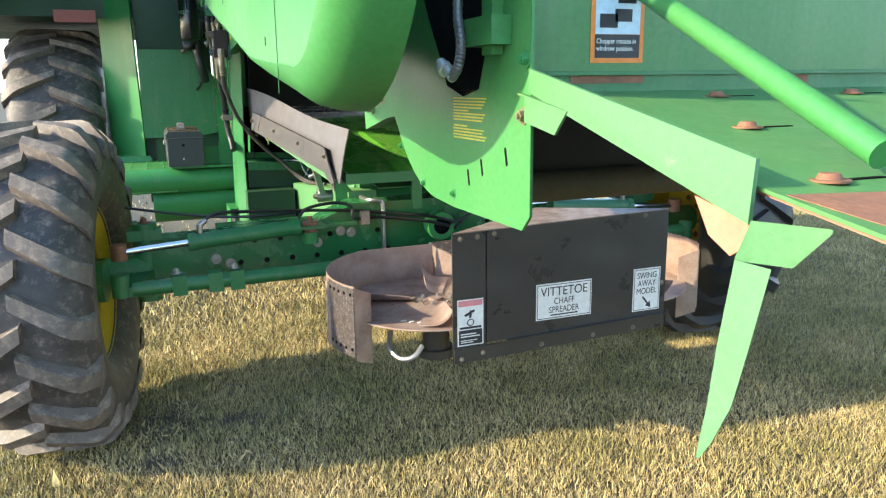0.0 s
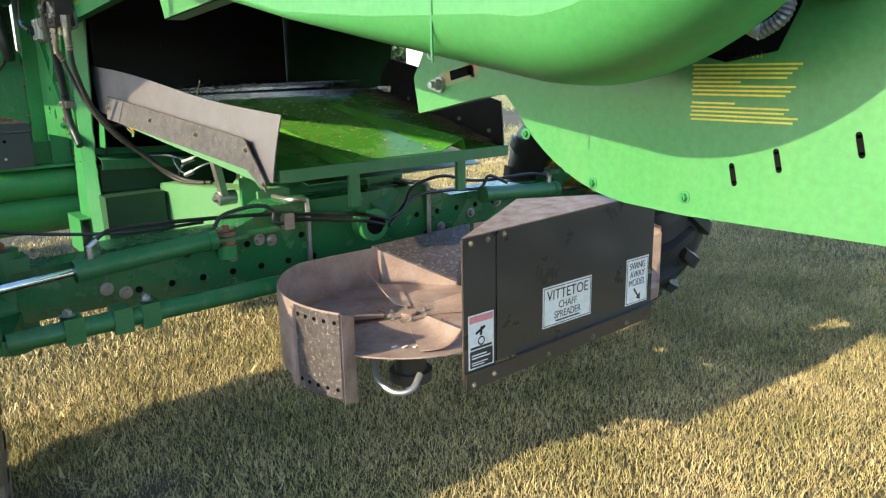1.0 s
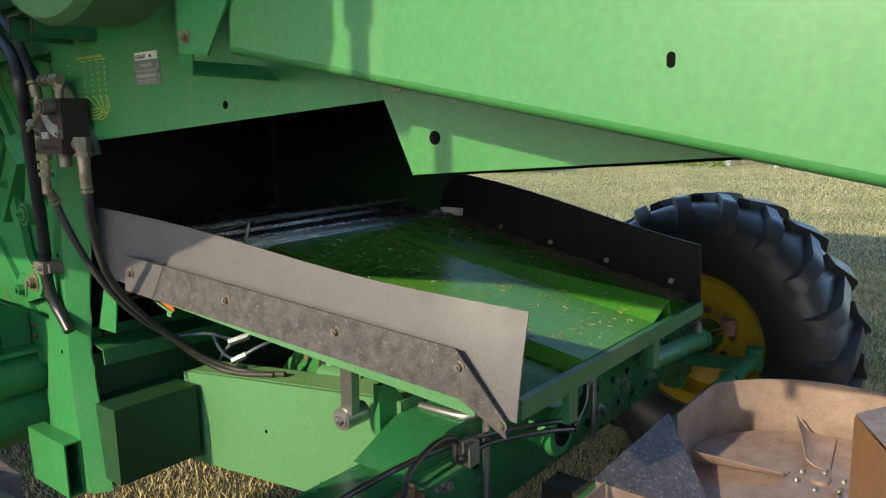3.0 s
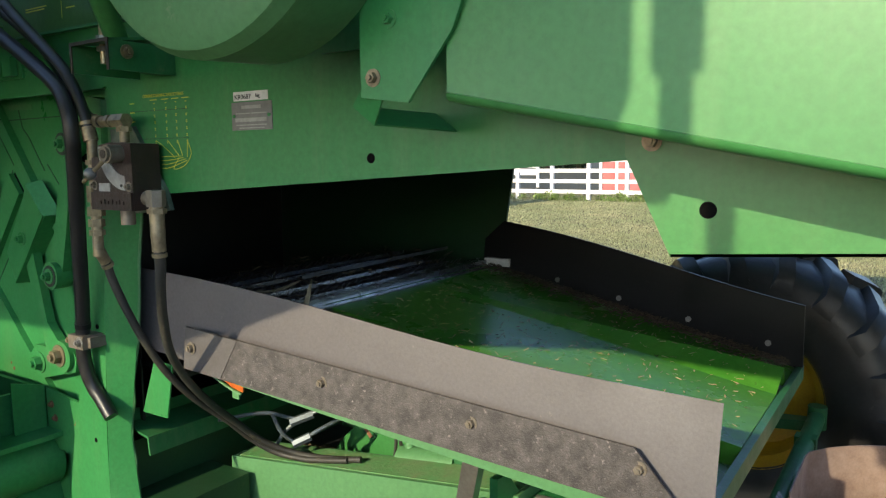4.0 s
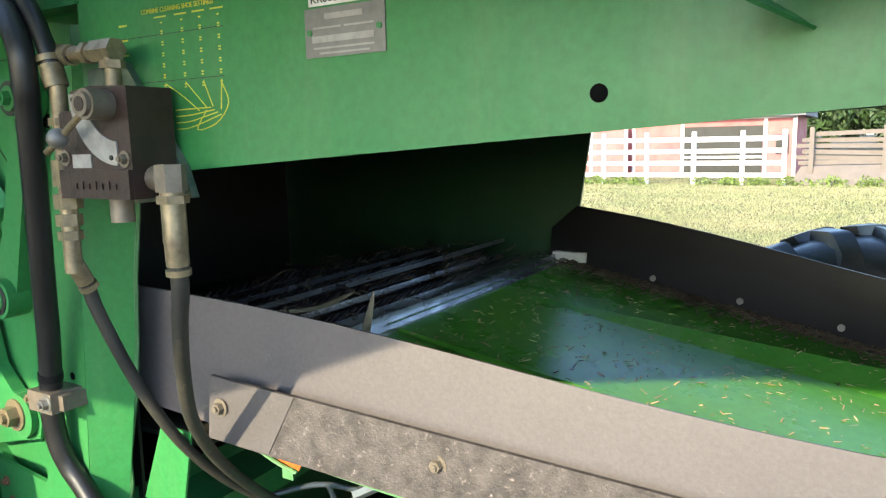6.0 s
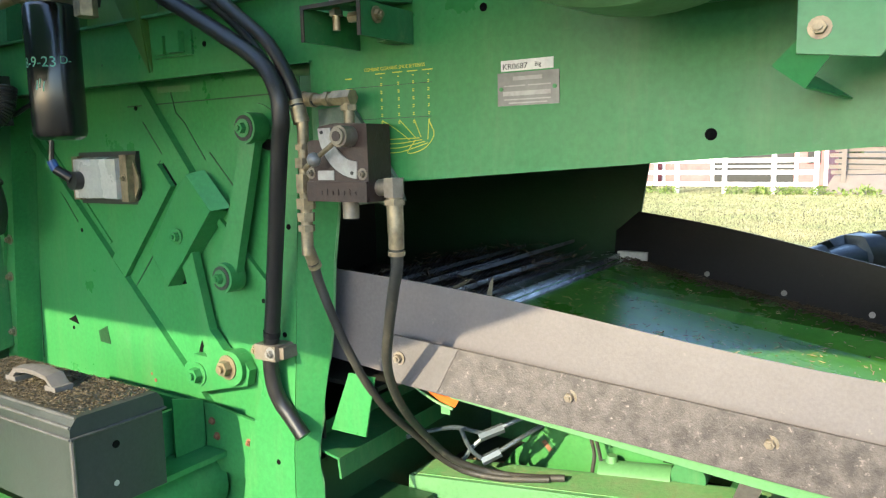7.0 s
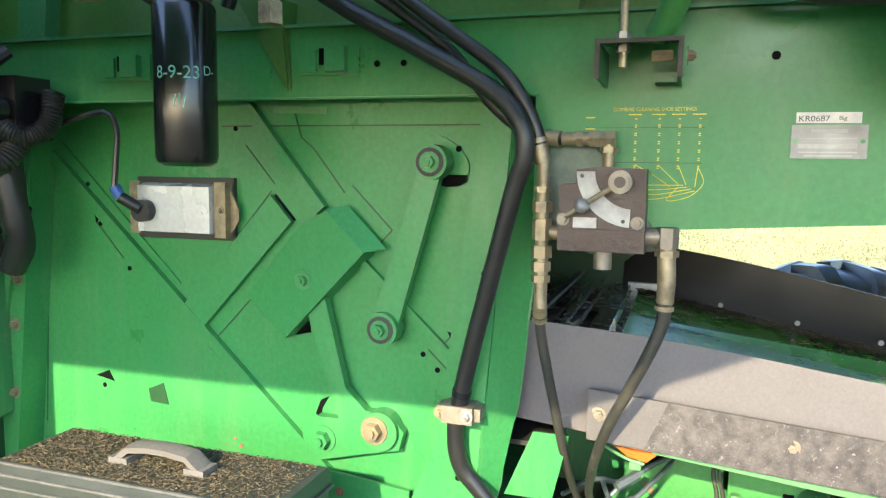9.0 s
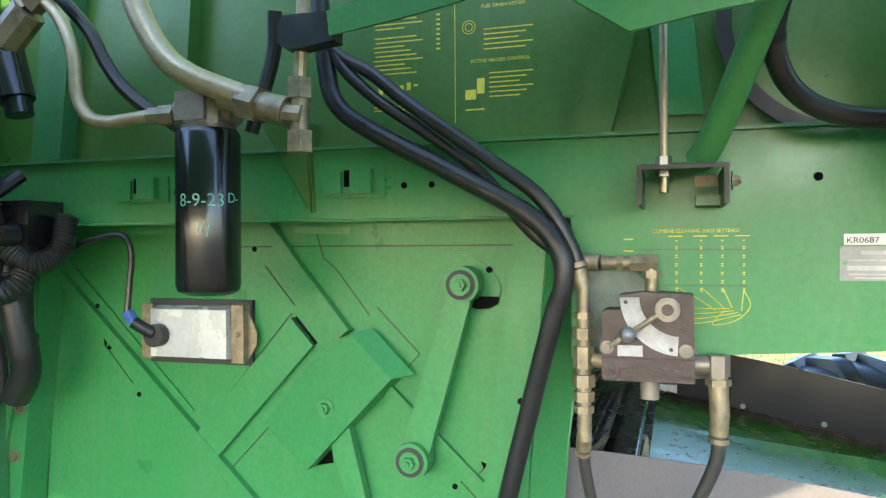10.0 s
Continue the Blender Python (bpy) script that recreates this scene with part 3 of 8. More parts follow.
    rod(bm, (panel_x(4.66) - 0.0068, 4.661, 1.730), (panel_x(4.66) - 0.005, 4.661, 1.730), 0.006, segs=12)
    part("hole", bm, HOLE, cover)
    arm = bmesh.new()
    a, b = Vector((4.702, 1.704)), Vector((4.800, 1.379))
    x0, x1 = 0.364, 0.390
    d = (b - a).normalized()
    n = Vector((-d.y, d.x))
    outline = [a + n * 0.022 + d * 0.02, b + n * 0.027 - d * 0.02, b - n * 0.027 - d * 0.02, a - n * 0.022 + d * 0.02]
    side_plate(arm, [tuple(p) for p in outline], x0 + 0.004, x1)
    for c, r in ((a, 0.033), (b, 0.034)):
        rod(arm, (x0 - 0.012, c.x, c.y), (x1 + 0.004, c.x, c.y), r, segs=28)
    arm = part("shaker_arm", arm, GREEN, combine, "green cast shaker arm between two bushings", bevel=0.003)
    for c in (a, b):
        bm = bmesh.new()
        rod(bm, (x0 - 0.0135, c.x, c.y), (x0 - 0.010, c.x, c.y), 0.027, segs=24)
        part("bushing", bm, DARK, arm)
        bolt(arm, BOLT_GREEN, (x0 - 0.0135, c.x, c.y), 1.15)
    bm = bmesh.new()
    x = panel_x(4.87)
    side_plate(bm, [(4.985, 1.425), (4.935, 1.425), (4.890, 1.245), (4.845, 1.202), (4.79, 1.20), (4.762, 1.165), (4.772, 1.128), (4.84, 1.112), (4.945, 1.085), (4.982, 1.098), (4.99, 1.145), (4.955, 1.178), (4.905, 1.178), (4.928, 1.25)],
               x - 0.03, x - 0.008)
    rod(bm, (x - 0.042, 4.812, 1.166), (x - 0.005, 4.812, 1.166), 0.040, segs=24)
    crank = part("bell_crank", bm, GREEN, combine, "green bell crank with two pivot bolts", bevel=0.003)
    bolt(crank, BOLT_BRASS, (x - 0.042, 4.820, 1.168), 1.7)
    bolt(crank, BOLT_GREEN, (x - 0.030, 4.940, 1.131), 1.7)
    # slanting post at the panel's rear edge, with two flanges
    bm = bmesh.new()
    crease = [(4.548, 1.80), (4.592, 1.24), (4.612, 1.00), (4.615, 0.80), (4.57, 0.56)]
    back = [(0.428, 4.487, 1.80), (0.412, 4.540, 1.24), (0.410, 4.588, 1.00), (0.412, 4.560, 0.80), (0.412, 4.535, 0.56)]
    side_plate(bm, crease + [(4.72, 0.56), (4.80, 0.62), (4.79, 0.82), (4.745, 1.02), (4.69, 1.16), (4.665, 1.30), (4.60, 1.81)], 0.362, 0.368)
    post = part("post", bm, GREEN, combine, "tapering green post with a folded flange", bevel=0.002)
    bm = bmesh.new()
    sheet(bm, [[(0.364, y, z), q] for (y, z), q in zip(crease, back)], 0.005)
    part("flange", bm, GREEN, post)
    bm = bmesh.new()                                   # ragged weld bead down the flange's edge
    rng = random.Random(17)
    hose(bm, [tuple(Vector(p).lerp(Vector(q), k / 6) + Vector((rng.uniform(-0.002, 0.002), rng.uniform(-0.003, 0.003), 0))) for p, q in zip(back, back[1:]) for k in range(6)], 0.0045, segs=6, steps=2)
    part("weld_bead", bm, FADED, post)
    bm = bmesh.new()
    side_plate(bm, [(4.60, 1.81), (4.665, 1.30), (4.670, 1.30), (4.605, 1.81)], 0.366, 0.455)
    part("flange", bm, GREEN, post)
    bm = bmesh.new()
    side_plate(bm, [(4.51, 1.185), (4.44, 1.185), (4.47, 1.05), (4.565, 1.05)], 0.432, 0.436)
    part("flange", bm, GREEN, post)
    for y, z in ((4.596, 1.50), (4.64, 1.10), (4.66, 0.98), (4.622, 1.27)):
        bm = bmesh.new()
        rod(bm, (0.3612, y, z), (0.367, y, z), 0.006, segs=12)
        part("hole", bm, HOLE, post)
    # front column beside the panel, with its bolts
    bm = bmesh.new()
    side_plate(bm, [(5.66, 1.82), (5.78, 0.80), (5.90, 0.80), (5.80, 1.82)], 0.372, 0.46)
    col = part("front_column", bm, GREEN, combine, bevel=0.006)
    for y, z in ((5.756, 1.144), (5.745, 1.31), (5.73, 1.42)):
        bolt(col, BOLT_BRASS, (0.372, y, z), 0.9)
    bm = bmesh.new()
    side_plate(bm, [(5.73, 1.47), (5.77, 1.30), (5.85, 1.30), (5.82, 1.47)], 0.362, 0.371)
    part("door_plate", bm, GREEN, col, bevel=0.004)
    # small slotted catches on the wall over the ledge
    for y in (4.905, 5.378):
        bm = bmesh.new()
        box(bm, 0.3455, 0.3515, y - 0.062, y + 0.066, 1.866, 1.918)
        box(bm, 0.330, 0.346, y - 0.040, y + 0.002, 1.872, 1.916)
        box(bm, 0.338, 0.346, y + 0.024, y + 0.050, 1.872, 1.912)
        catch = part("catch", bm, GREEN, wall, bevel=0.002)
        bm = bmesh.new()
        box(bm, 0.3440, 0.3454, y + 0.004, y + 0.020, 1.885, 1.916)
        part("slot", bm, HOLE, catch)
    # gusset beside the filter
    bm = bmesh.new()
    hexa(bm, [(0.340, 5.098, 2.012), (0.328, 4.999, 2.006), (0.345, 4.993, 1.838)], [(0.344, 5.098, 2.012), (0.332, 4.999, 2.006), (0.349, 4.993, 1.838)])
    hexa(bm, [(0.328, 4.999, 2.006), (0.384, 4.996, 2.01), (0.350, 4.990, 1.838)], [(0.328, 4.996, 2.006), (0.384, 4.993, 2.01), (0.350, 4.987, 1.838)])
    part("gusset", bm, GREEN_SHADE, wall, bevel=0.001)
    # upright flange and its lip at the front of the upper wall
    bm = bmesh.new()
    side_plate(bm, [(5.612, 1.966), (5.589, 1.966), (5.542, 2.42), (5.568, 2.42)], 0.345, 0.386)
    side_plate(bm, [(5.70, 1.966), (5.612, 1.966), (5.568, 2.42), (5.65, 2.42)], 0.374, 0.386)
    part("flange", bm, GREEN_DIRTY, wall, bevel=0.002)
    for y, z in ((3.86, 1.845), (3.78, 1.845)):
        bolt(wall, BOLT_GREEN, (0.352, y - 0.14, z + 0.01), 0.8)
    # seam ledge strip of the rear half of the wall, stub bolts
    bm = bmesh.new()
    box(bm, 0.342, 0.3475, 3.55, 3.86, 1.84, 1.87)
    part("stiffener", bm, GREEN, wall, bevel=0.002)
    # side wall behind the open bay: lower corner sheet with its hole
    bm = bmesh.new()
    side_plate(bm, [(3.325, 1.90), (3.322, 1.662), (3.258, 1.529), (2.40, 1.585), (2.40, 1.90)], 0.343, 0.3465)
    hexa(bm, [(0.343, 3.258, 1.529), (0.343, 2.40, 1.585), (0.40, 2.40, 1.585), (0.40, 3.258, 1.529)], [(0.343, 3.258, 1.533), (0.343, 2.40, 1.589), (0.40, 2.40, 1.589), (0.40, 3.258, 1.533)])
    corner = part("corner_sheet", bm, GREEN_SHEET, combine, "light green corner sheet with a round hole", bevel=0.001)
    bm = bmesh.new()
    rod(bm, (0.3422, 3.212, 1.592), (0.345, 3.212, 1.592), 0.011, segs=20)
    part("hole", bm, HOLE, corner)
    # right-hand walls, ceiling of the straw hood and inner faces, bay's shade in their colour
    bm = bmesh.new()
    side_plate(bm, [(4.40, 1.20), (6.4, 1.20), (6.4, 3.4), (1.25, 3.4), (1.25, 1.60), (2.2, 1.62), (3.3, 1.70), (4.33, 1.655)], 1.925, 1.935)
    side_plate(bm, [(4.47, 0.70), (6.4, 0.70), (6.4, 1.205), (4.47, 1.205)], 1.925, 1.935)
    part("far_wall", bm, DARK_GREEN, combine, "inside of the far side wall, coloured dark for its shade")
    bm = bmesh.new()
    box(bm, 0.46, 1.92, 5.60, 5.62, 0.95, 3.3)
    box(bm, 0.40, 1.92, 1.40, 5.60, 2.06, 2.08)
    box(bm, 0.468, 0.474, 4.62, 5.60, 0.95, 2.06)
    part("inner_wall", bm, DARK, combine, "inner sheets of the separator, coloured near black for shade")
    bm = bmesh.new()
    box(bm, 0.42, 1.92, 1.25, 6.4, 3.38, 3.42)
    box(bm, 0.42, 1.92, 6.36, 6.40, 1.9, 3.4)
    part("roof", bm, GREEN, combine)
    bm = bmesh.new()                                   # unseen grain tank with its flared rim, added to shade the lawn
    hexa(bm, [(0.46, 3.4, 3.42), (1.88, 3.4, 3.42), (1.88, 6.3, 3.42), (0.46, 6.3, 3.42)], [(0.30, 3.2, 4.25), (2.02, 3.2, 4.25), (2.02, 6.4, 4.25), (0.30, 6.4, 4.25)])
    part("grain_tank", bm, GREEN, combine, "unseen green grain tank over the separator, added for its shadow", bevel=0.02)
    return wall, upper, panel


wall, upper_wall, side_panel = build_body()


def build_prints():
    """Yellow prints and plates on the side wall."""
    m = on_side(0.3473, 4.43, 1.50)
    u = lambda y: 4.43 - y
    rects = []
    for y in (4.334, 4.296, 4.264, 4.232):                      # columns of figures
        for k in range(13):
            rects.append((u(y) - 0.002, 0.279 - k * 0.0068 - 0.0035 * (k % 2), u(y) + 0.0015, 0.2808 - k * 0.0068 - 0.0035 * (k % 2)))
        rects.append((u(y) - 0.013, 0.2862, u(y) + 0.009, 0.2880))
    bars("figure_table", m, rects, YELLOW_INK, wall, "small yellow table of settings")
    rects = []
    for k in range(4):
        rects.append((u(4.418), 0.2815 - k * 0.019, u(4.402), 0.2838 - k * 0.019))
    bars("figure_heading", m, rects, YELLOW_INK, wall)
    bars("table_rule", m, [(u(4.416), 0.2650, u(4.225), 0.2658), (u(4.416), 0.2070, u(4.227), 0.2078)], LABEL_INK, wall)
    lettering("print_heading", "COMBINE CLEANING SHOE SETTINGS", 0.0085, on_side(0.3472, 4.372, 1.793), YELLOW_INK, wall, stretch=0.92)
    strokes = [[(y, 1.704), ((y + ye) / 2, 1.688), (ye, ze)] for y, ye, ze in ((4.334, 4.275, 1.668), (4.296, 4.262, 1.672), (4.264, 4.250, 1.672), (4.232, 4.236, 1.668))]
    strokes += [[(4.318, 1.646 + k * 0.008), (4.29, 1.648 + k * 0.0075), (4.236 + 0.006 * k, 1.662 + k * 0.003)] for k in range(4)]
    strokes += [[(4.232, 1.700), (4.223, 1.675), (4.245, 1.652), (4.280, 1.645), (4.262, 1.668)]]
    for line in strokes:                                        # arrows under the table
        bm = bmesh.new()
        hose(bm, [(0.3472, y, z) for y, z in line], 0.0008, segs=5, steps=4)
        part("print_arrow", bm, YELLOW_INK, wall)
    # serial plate and its paper label
    bm = bmesh.new()
    box(bm, 0.3458, 0.3474, 3.988, 4.096, 1.717, 1.769)
    plate = part("serial_plate", bm, PLATE_GREY, wall, "grey riveted serial plate", bevel=0.0006)
    m = on_side(0.3457, 4.096, 1.717)
    bars("number_bar", m, [(0.010, 0.0155, 0.094, 0.0225)], DIAL, plate)
    bars("print_bar", m, [(0.012, 0.030, 0.05, 0.032), (0.055, 0.030, 0.094, 0.032), (0.012, 0.0085, 0.094, 0.0105), (0.02, 0.003, 0.088, 0.005), (0.028, 0.0395, 0.08, 0.0455)], DIAL, plate)
    for y in (4.089, 3.995):
        bm = bmesh.new()
        rod(bm, (0.3440, y, 1.7435), (0.346, y, 1.7435), 0.0035, segs=10)
        part("rivet", bm, GREEN, plate)
    bm = bmesh.new()
    box(bm, 0.3462, 0.3474, 3.998, 4.090, 1.7715, 1.7885)
    tag = part("paper_label", bm, LABEL_WHITE, wall, "white stock label")
    m = on_side(0.3459, 4.087, 1.7745)
    lettering("stock_code", "KR0687", 0.0125, m, LABEL_INK, tag, stretch=1.1)
    lettering("stock_word", "Big", 0.0095, on_side(0.3459, 4.030, 1.7765), LABEL_INK, tag)
    # instructions on the upper wall
    m = on_side(0.3848, 4.90, 2.0)
    rects = [(0.02 + 0.002 * (k % 3), 0.225 - k * 0.0085, 0.118 - 0.012 * ((k * 7) % 4), 0.2272 - k * 0.0085) for k in range(16) if k not in (6,)]
    rects += [(0.02, 0.035 - k * 0.006, 0.115 - 0.01 * (k % 2), 0.0375 - k * 0.006) for k in range(2)]
    rects += [(0.03 + 0.014 * k, 0.060 + 0.006 * (k % 3), 0.038 + 0.014 * k, 0.080 - 0.004 * (k % 2)) for k in range(6)]
    rects += [(0.145, 0.20 - k * 0.009, 0.152, 0.203 - k * 0.009) for k in range(8)]
    rects += [(0.18, 0.0, 0.1812, 0.25)]
    rects += [(0.235, 0.165 - k * 0.009, 0.325 - 0.013 * (k % 3), 0.1672 - k * 0.009) for k in range(5)]
    rects += [(0.245, 0.085 - k * 0.0085, 0.325 - 0.012 * (k % 3), 0.0872 - k * 0.0085) for k in range(6)]
    rects += [(0.20, 0.04, 0.22, 0.058), (0.222, 0.05, 0.236, 0.078), (0.20, 0.02, 0.236, 0.023)]
    bars("instruction_print", m, rects, YELLOW_INK, upper_wall, "rows of small yellow instruction print")
    lettering("print_heading", "ACTIVE HEADER CONTROL", 0.0088, on_side(0.3847, 4.69, 2.1065), YELLOW_INK, upper_wall)
    lettering("print_heading", "FUEL DRAIN SYSTEM", 0.0088, on_side(0.3847, 4.67, 2.205), YELLOW_INK, upper_wall)
    bm = bmesh.new()
    for r in (0.012, 0.007):
        ring = [(0.3845, 4.693 + r * math.cos(a), 2.172 + r * math.sin(a)) for a in [2 * math.pi * i / 20 for i in range(21)]]
        hose(bm, ring, 0.0009, segs=5, steps=1)
    part("print_gauge", bm, YELLOW_INK, upper_wall)


build_prints()


# ---- rear hood with the straw chopper ----
PRIMER = surface("salmon_rust_bloom", (0.42, 0.175, 0.105), 0.7, second=(0.30, 0.115, 0.065), size=14, bump=0.15)
RUBBED = surface("paint_rubbed_to_rust", (0.10, 0.22, 0.07), 0.5, second=(0.30, 0.14, 0.07), blend=1.0, size=30, bump=0.1)
TUBE_BROWN = surface("dusty_brown_tube", (0.085, 0.068, 0.038), 0.7, second=(0.045, 0.06, 0.025), size=4, dust=(0.18, 0.14, 0.09), dust_amount=0.12)


def build_hood():
    before = set(combine.children)
    arc = lambda c, r, a0, a1, n: [(c[0] + r * math.cos(radians(a0 + (a1 - a0) * i / n)), c[1] + r * math.sin(radians(a0 + (a1 - a0) * i / n))) for i in range(n + 1)]
    outline = [(1.235, 2.05), (1.235, 1.20)] + arc((1.262, 1.187), 0.027, 180, 270, 1) + [(1.55, 1.157)] + arc((1.62, 1.51), 0.350, 276, 322, 9) + [(1.925, 1.322), (1.985, 1.316), (2.184, 1.279), (2.199, 1.351), (2.181, 1.375), (2.120, 1.470), (2.10, 1.55), (2.10, 2.05)]
    bm = bmesh.new()
    side_plate(bm, outline, 0.476, 0.481)
    plate = part("hood_plate", bm, GREEN_SHEET, combine, "light green hood side plate with a rounded lower edge", bevel=0.0012)
    bm = bmesh.new()
    hexa(bm, [(0.478, 1.985, 1.317), (0.478, 2.180, 1.281), (0.51, 2.180, 1.281), (0.51, 1.985, 1.317)], [(0.478, 1.985, 1.321), (0.478, 2.180, 1.285), (0.51, 2.180, 1.285), (0.51, 1.985, 1.321)])
    part("plate_fold", bm, GREEN_SHEET, plate)
    for y, z in ((1.872, 1.256), (1.721, 1.186), (1.551, 1.184)):
        bolt(plate, BOLT_GREEN, (0.476, y, z), 0.58)
    bolt(plate, BOLT_BRASS, (0.476, 1.257, 1.344), 0.85)
    bolt(plate, BOLT_GREEN, (0.476, 1.25, 1.43), 0.9)
    for y, z in ((1.478, 1.224), (1.418, 1.248), (1.320, 1.275)):
        bm = bmesh.new()
        m = pose(0.4757, y, z, -14)
        box(bm, 0, 0.003, -0.004, 0.004, -0.012, 0.012, m)
        rod(bm, m @ Vector((0, 0, -0.012)), m @ Vector((0.003, 0, -0.012)), 0.004, segs=10)
        rod(bm, m @ Vector((0, 0, 0.012)), m @ Vector((0.003, 0, 0.012)), 0.004, segs=10)
        part("slot", bm, HOLE, plate)
    # carriage bolt in its long slot
    bm = bmesh.new()
    m = pose(0.4755, 2.050, 1.360, -11)
    box(bm, 0, 0.003, -0.030, 0.030, -0.009, 0.009, m)
    rod(bm, m @ Vector((0, -0.030, 0)), m @ Vector((0.003, -0.030, 0)), 0.009, segs=14)
    part("slot", bm, HOLE, plate)
    bm = bmesh.new()                                    # bare rim rubbed round the slot
    m = pose(0.4758, 2.062, 1.356, -11)
    box(bm, 0, 0.003, -0.052, 0.050, -0.015, 0.013, m)
    rod(bm, m @ Vector((0, -0.052, -0.001)), m @ Vector((0.003, -0.052, -0.001)), 0.014, segs=14)
    part("rubbed_rim", bm, RUBBED, plate, "paint rubbed to rust round the slot")
    for y, z in ((2.139, 1.394), (2.056, 1.411), (2.001, 1.399)):
        bolt(plate, BOLT_STEEL, (0.4758, y, z), 0.5)
    bm = bmesh.new()
    rod(bm, (0.478, 2.110, 1.338), (0.448, 2.110, 1.338), 0.0065, segs=12)
    rod(bm, (0.470, 2.110, 1.338), (0.458, 2.110, 1.338), 0.0115, segs=6)
    rod(bm, (0.476, 2.110, 1.338), (0.471, 2.110, 1.338), 0.0155, segs=18)
    part("slot_bolt", bm, STEEL, plate, "steel nut and washer in a long slot")
    # warning print
    m = on_side(0.4757, 1.549, 1.297)
    rects = [(0.002 * (k % 2), 0.0705 - k * 0.0056, (0.152 if k % 5 != 4 else 0.072) - 0.006 * ((k * 5) % 4), 0.0730 - k * 0.0056) for k in range(14) if k != 8]
    bars("warning_print", m, rects, YELLOW_INK, plate, "block of yellow warning print")
    lettering("print_heading", "IMPORTANT", 0.0105, on_side(0.4756, 1.507, 1.377), YELLOW_INK, plate)
    # back wall with its lip
    bm = bmesh.new()
    box(bm, 0.482, 1.80, 1.288, 1.293, 1.412, 2.2)
    back = part("hood_back", bm, GREEN_TAIL, combine, "teal-green hood back wall in shade")
    bm = bmesh.new()
    box(bm, 0.482, 1.80, 1.255, 1.288, 1.405, 1.411)
    box(bm, 0.482, 1.80, 1.262, 1.275, 1.372, 1.405)
    part("hood_lip", bm, GREEN_DIRTY, combine, bevel=0.001)
    bm = bmesh.new()
    box(bm, 0.56, 0.70, 1.2605, 1.2618, 1.392, 1.404)
    part("rust_patch", bm, RUST, back)
    bm = bmesh.new()
    box(bm, 1.00, 1.06, 1.2605, 1.2618, 1.384, 1.403)
    part("rust_patch", bm, RUST, back)
    # chopper decal
    bm = bmesh.new()
    box(bm, 0.612, 0.7145, 1.2866, 1.2878, 1.425, 1.575)
    decal = part("chopper_decal", bm, LABEL_ORANGE, back, "orange-edged warning decal about the chopper", bevel=0.0004)
    m = on_back(0.612, 1.2865, 1.425)
    bars("decal_field", m, [(0.008, 0.046, 0.0945, 0.142)], LABEL_BLUE, decal)
    bars("decal_panel", m, [(0.008, 0.008, 0.0945, 0.0455)], LABEL_INK, decal)
    bars("decal_shape", on_back(0.612, 1.2858, 1.425), [(0.016, 0.056, 0.050, 0.078), (0.045, 0.066, 0.078, 0.086), (0.05, 0.095, 0.085, 0.108), (0.03, 0.112, 0.06, 0.126)], LABEL_INK, decal)
    lettering("decal_words", "Chopper rotates in\nwindrow position.", 0.0115, on_back(0.622, 1.2857, 1.456), LABEL_WHITE, decal, stretch=0.86)
    # tail deflector: sloping sheet, its side flange, vane and stay
    z = lambda y: 1.378 - (1.28 - y) * 0.165
    bm = bmesh.new()
    hexa(bm, [(0.470, 1.275, z(1.275)), (1.85, 1.275, z(1.275)), (1.85, 0.20, z(0.20)), (0.452, 0.20, z(0.20))],
         [(0.470, 1.275, z(1.275) + 0.004), (1.85, 1.275, z(1.275) + 0.004), (1.85, 0.20, z(0.20) + 0.004), (0.452, 0.20, z(0.20) + 0.004)])
    tail = part("tail_deflector", bm, GREEN_TAIL, combine, "green sloping tail deflector with rusted bolts")
    bm = bmesh.new()
    hexa(bm, [(0.476, 1.232, z(1.232) + 0.045), (0.470, 1.232, z(1.232) + 0.045), (0.450, 0.745, z(0.745) + 0.032), (0.455, 0.745, z(0.745) + 0.032)],
         [(0.476, 1.232, z(1.232) + 0.010), (0.470, 1.232, z(1.232) + 0.010), (0.446, 0.745, z(0.745) - 0.030), (0.451, 0.745, z(0.745) - 0.030)])
    part("deflector_flange", bm, FADED, tail)
    bm = bmesh.new()
    side_plate(bm, [(1.230, 1.376), (1.230, 1.336), (1.138, 1.321), (1.105, 1.355)], 0.462, 0.466)
    part("tab", bm, FADED, tail, bevel=0.001)
    for x, y in ((0.80, 1.20), (0.66, 0.98), (0.55, 0.75), (1.10, 1.20)):
        bm = bmesh.new()
        rod(bm, (x, y, z(y) + 0.004), (x, y, z(y) + 0.012), 0.014, 0.010, segs=12)
        rod(bm, (x, y, z(y) + 0.0036), (x, y, z(y) + 0.006), 0.020, segs=16)
        part("rusted_bolt", bm, RUST, tail)
        bm = bmesh.new()
        box(bm, x, x + 0.075, y - 0.004, y + 0.004, z(y) + 0.0035, z(y) + 0.0048, None)
        part("slot", bm, HOLE, tail)
    bm = bmesh.new()
    hexa(bm, [(0.465, 0.72, z(0.72) + 0.0042), (0.62, 0.70, z(0.70) + 0.0042), (0.60, 0.62, z(0.62) + 0.0042), (0.48, 0.63, z(0.63) + 0.0042)],
         [(0.465, 0.72, z(0.72) + 0.0050), (0.62, 0.70, z(0.70) + 0.0050), (0.60, 0.62, z(0.62) + 0.0050), (0.48, 0.63, z(0.63) + 0.0050)])
    part("rust_patch", bm, RUST, tail)
    bm = bmesh.new()
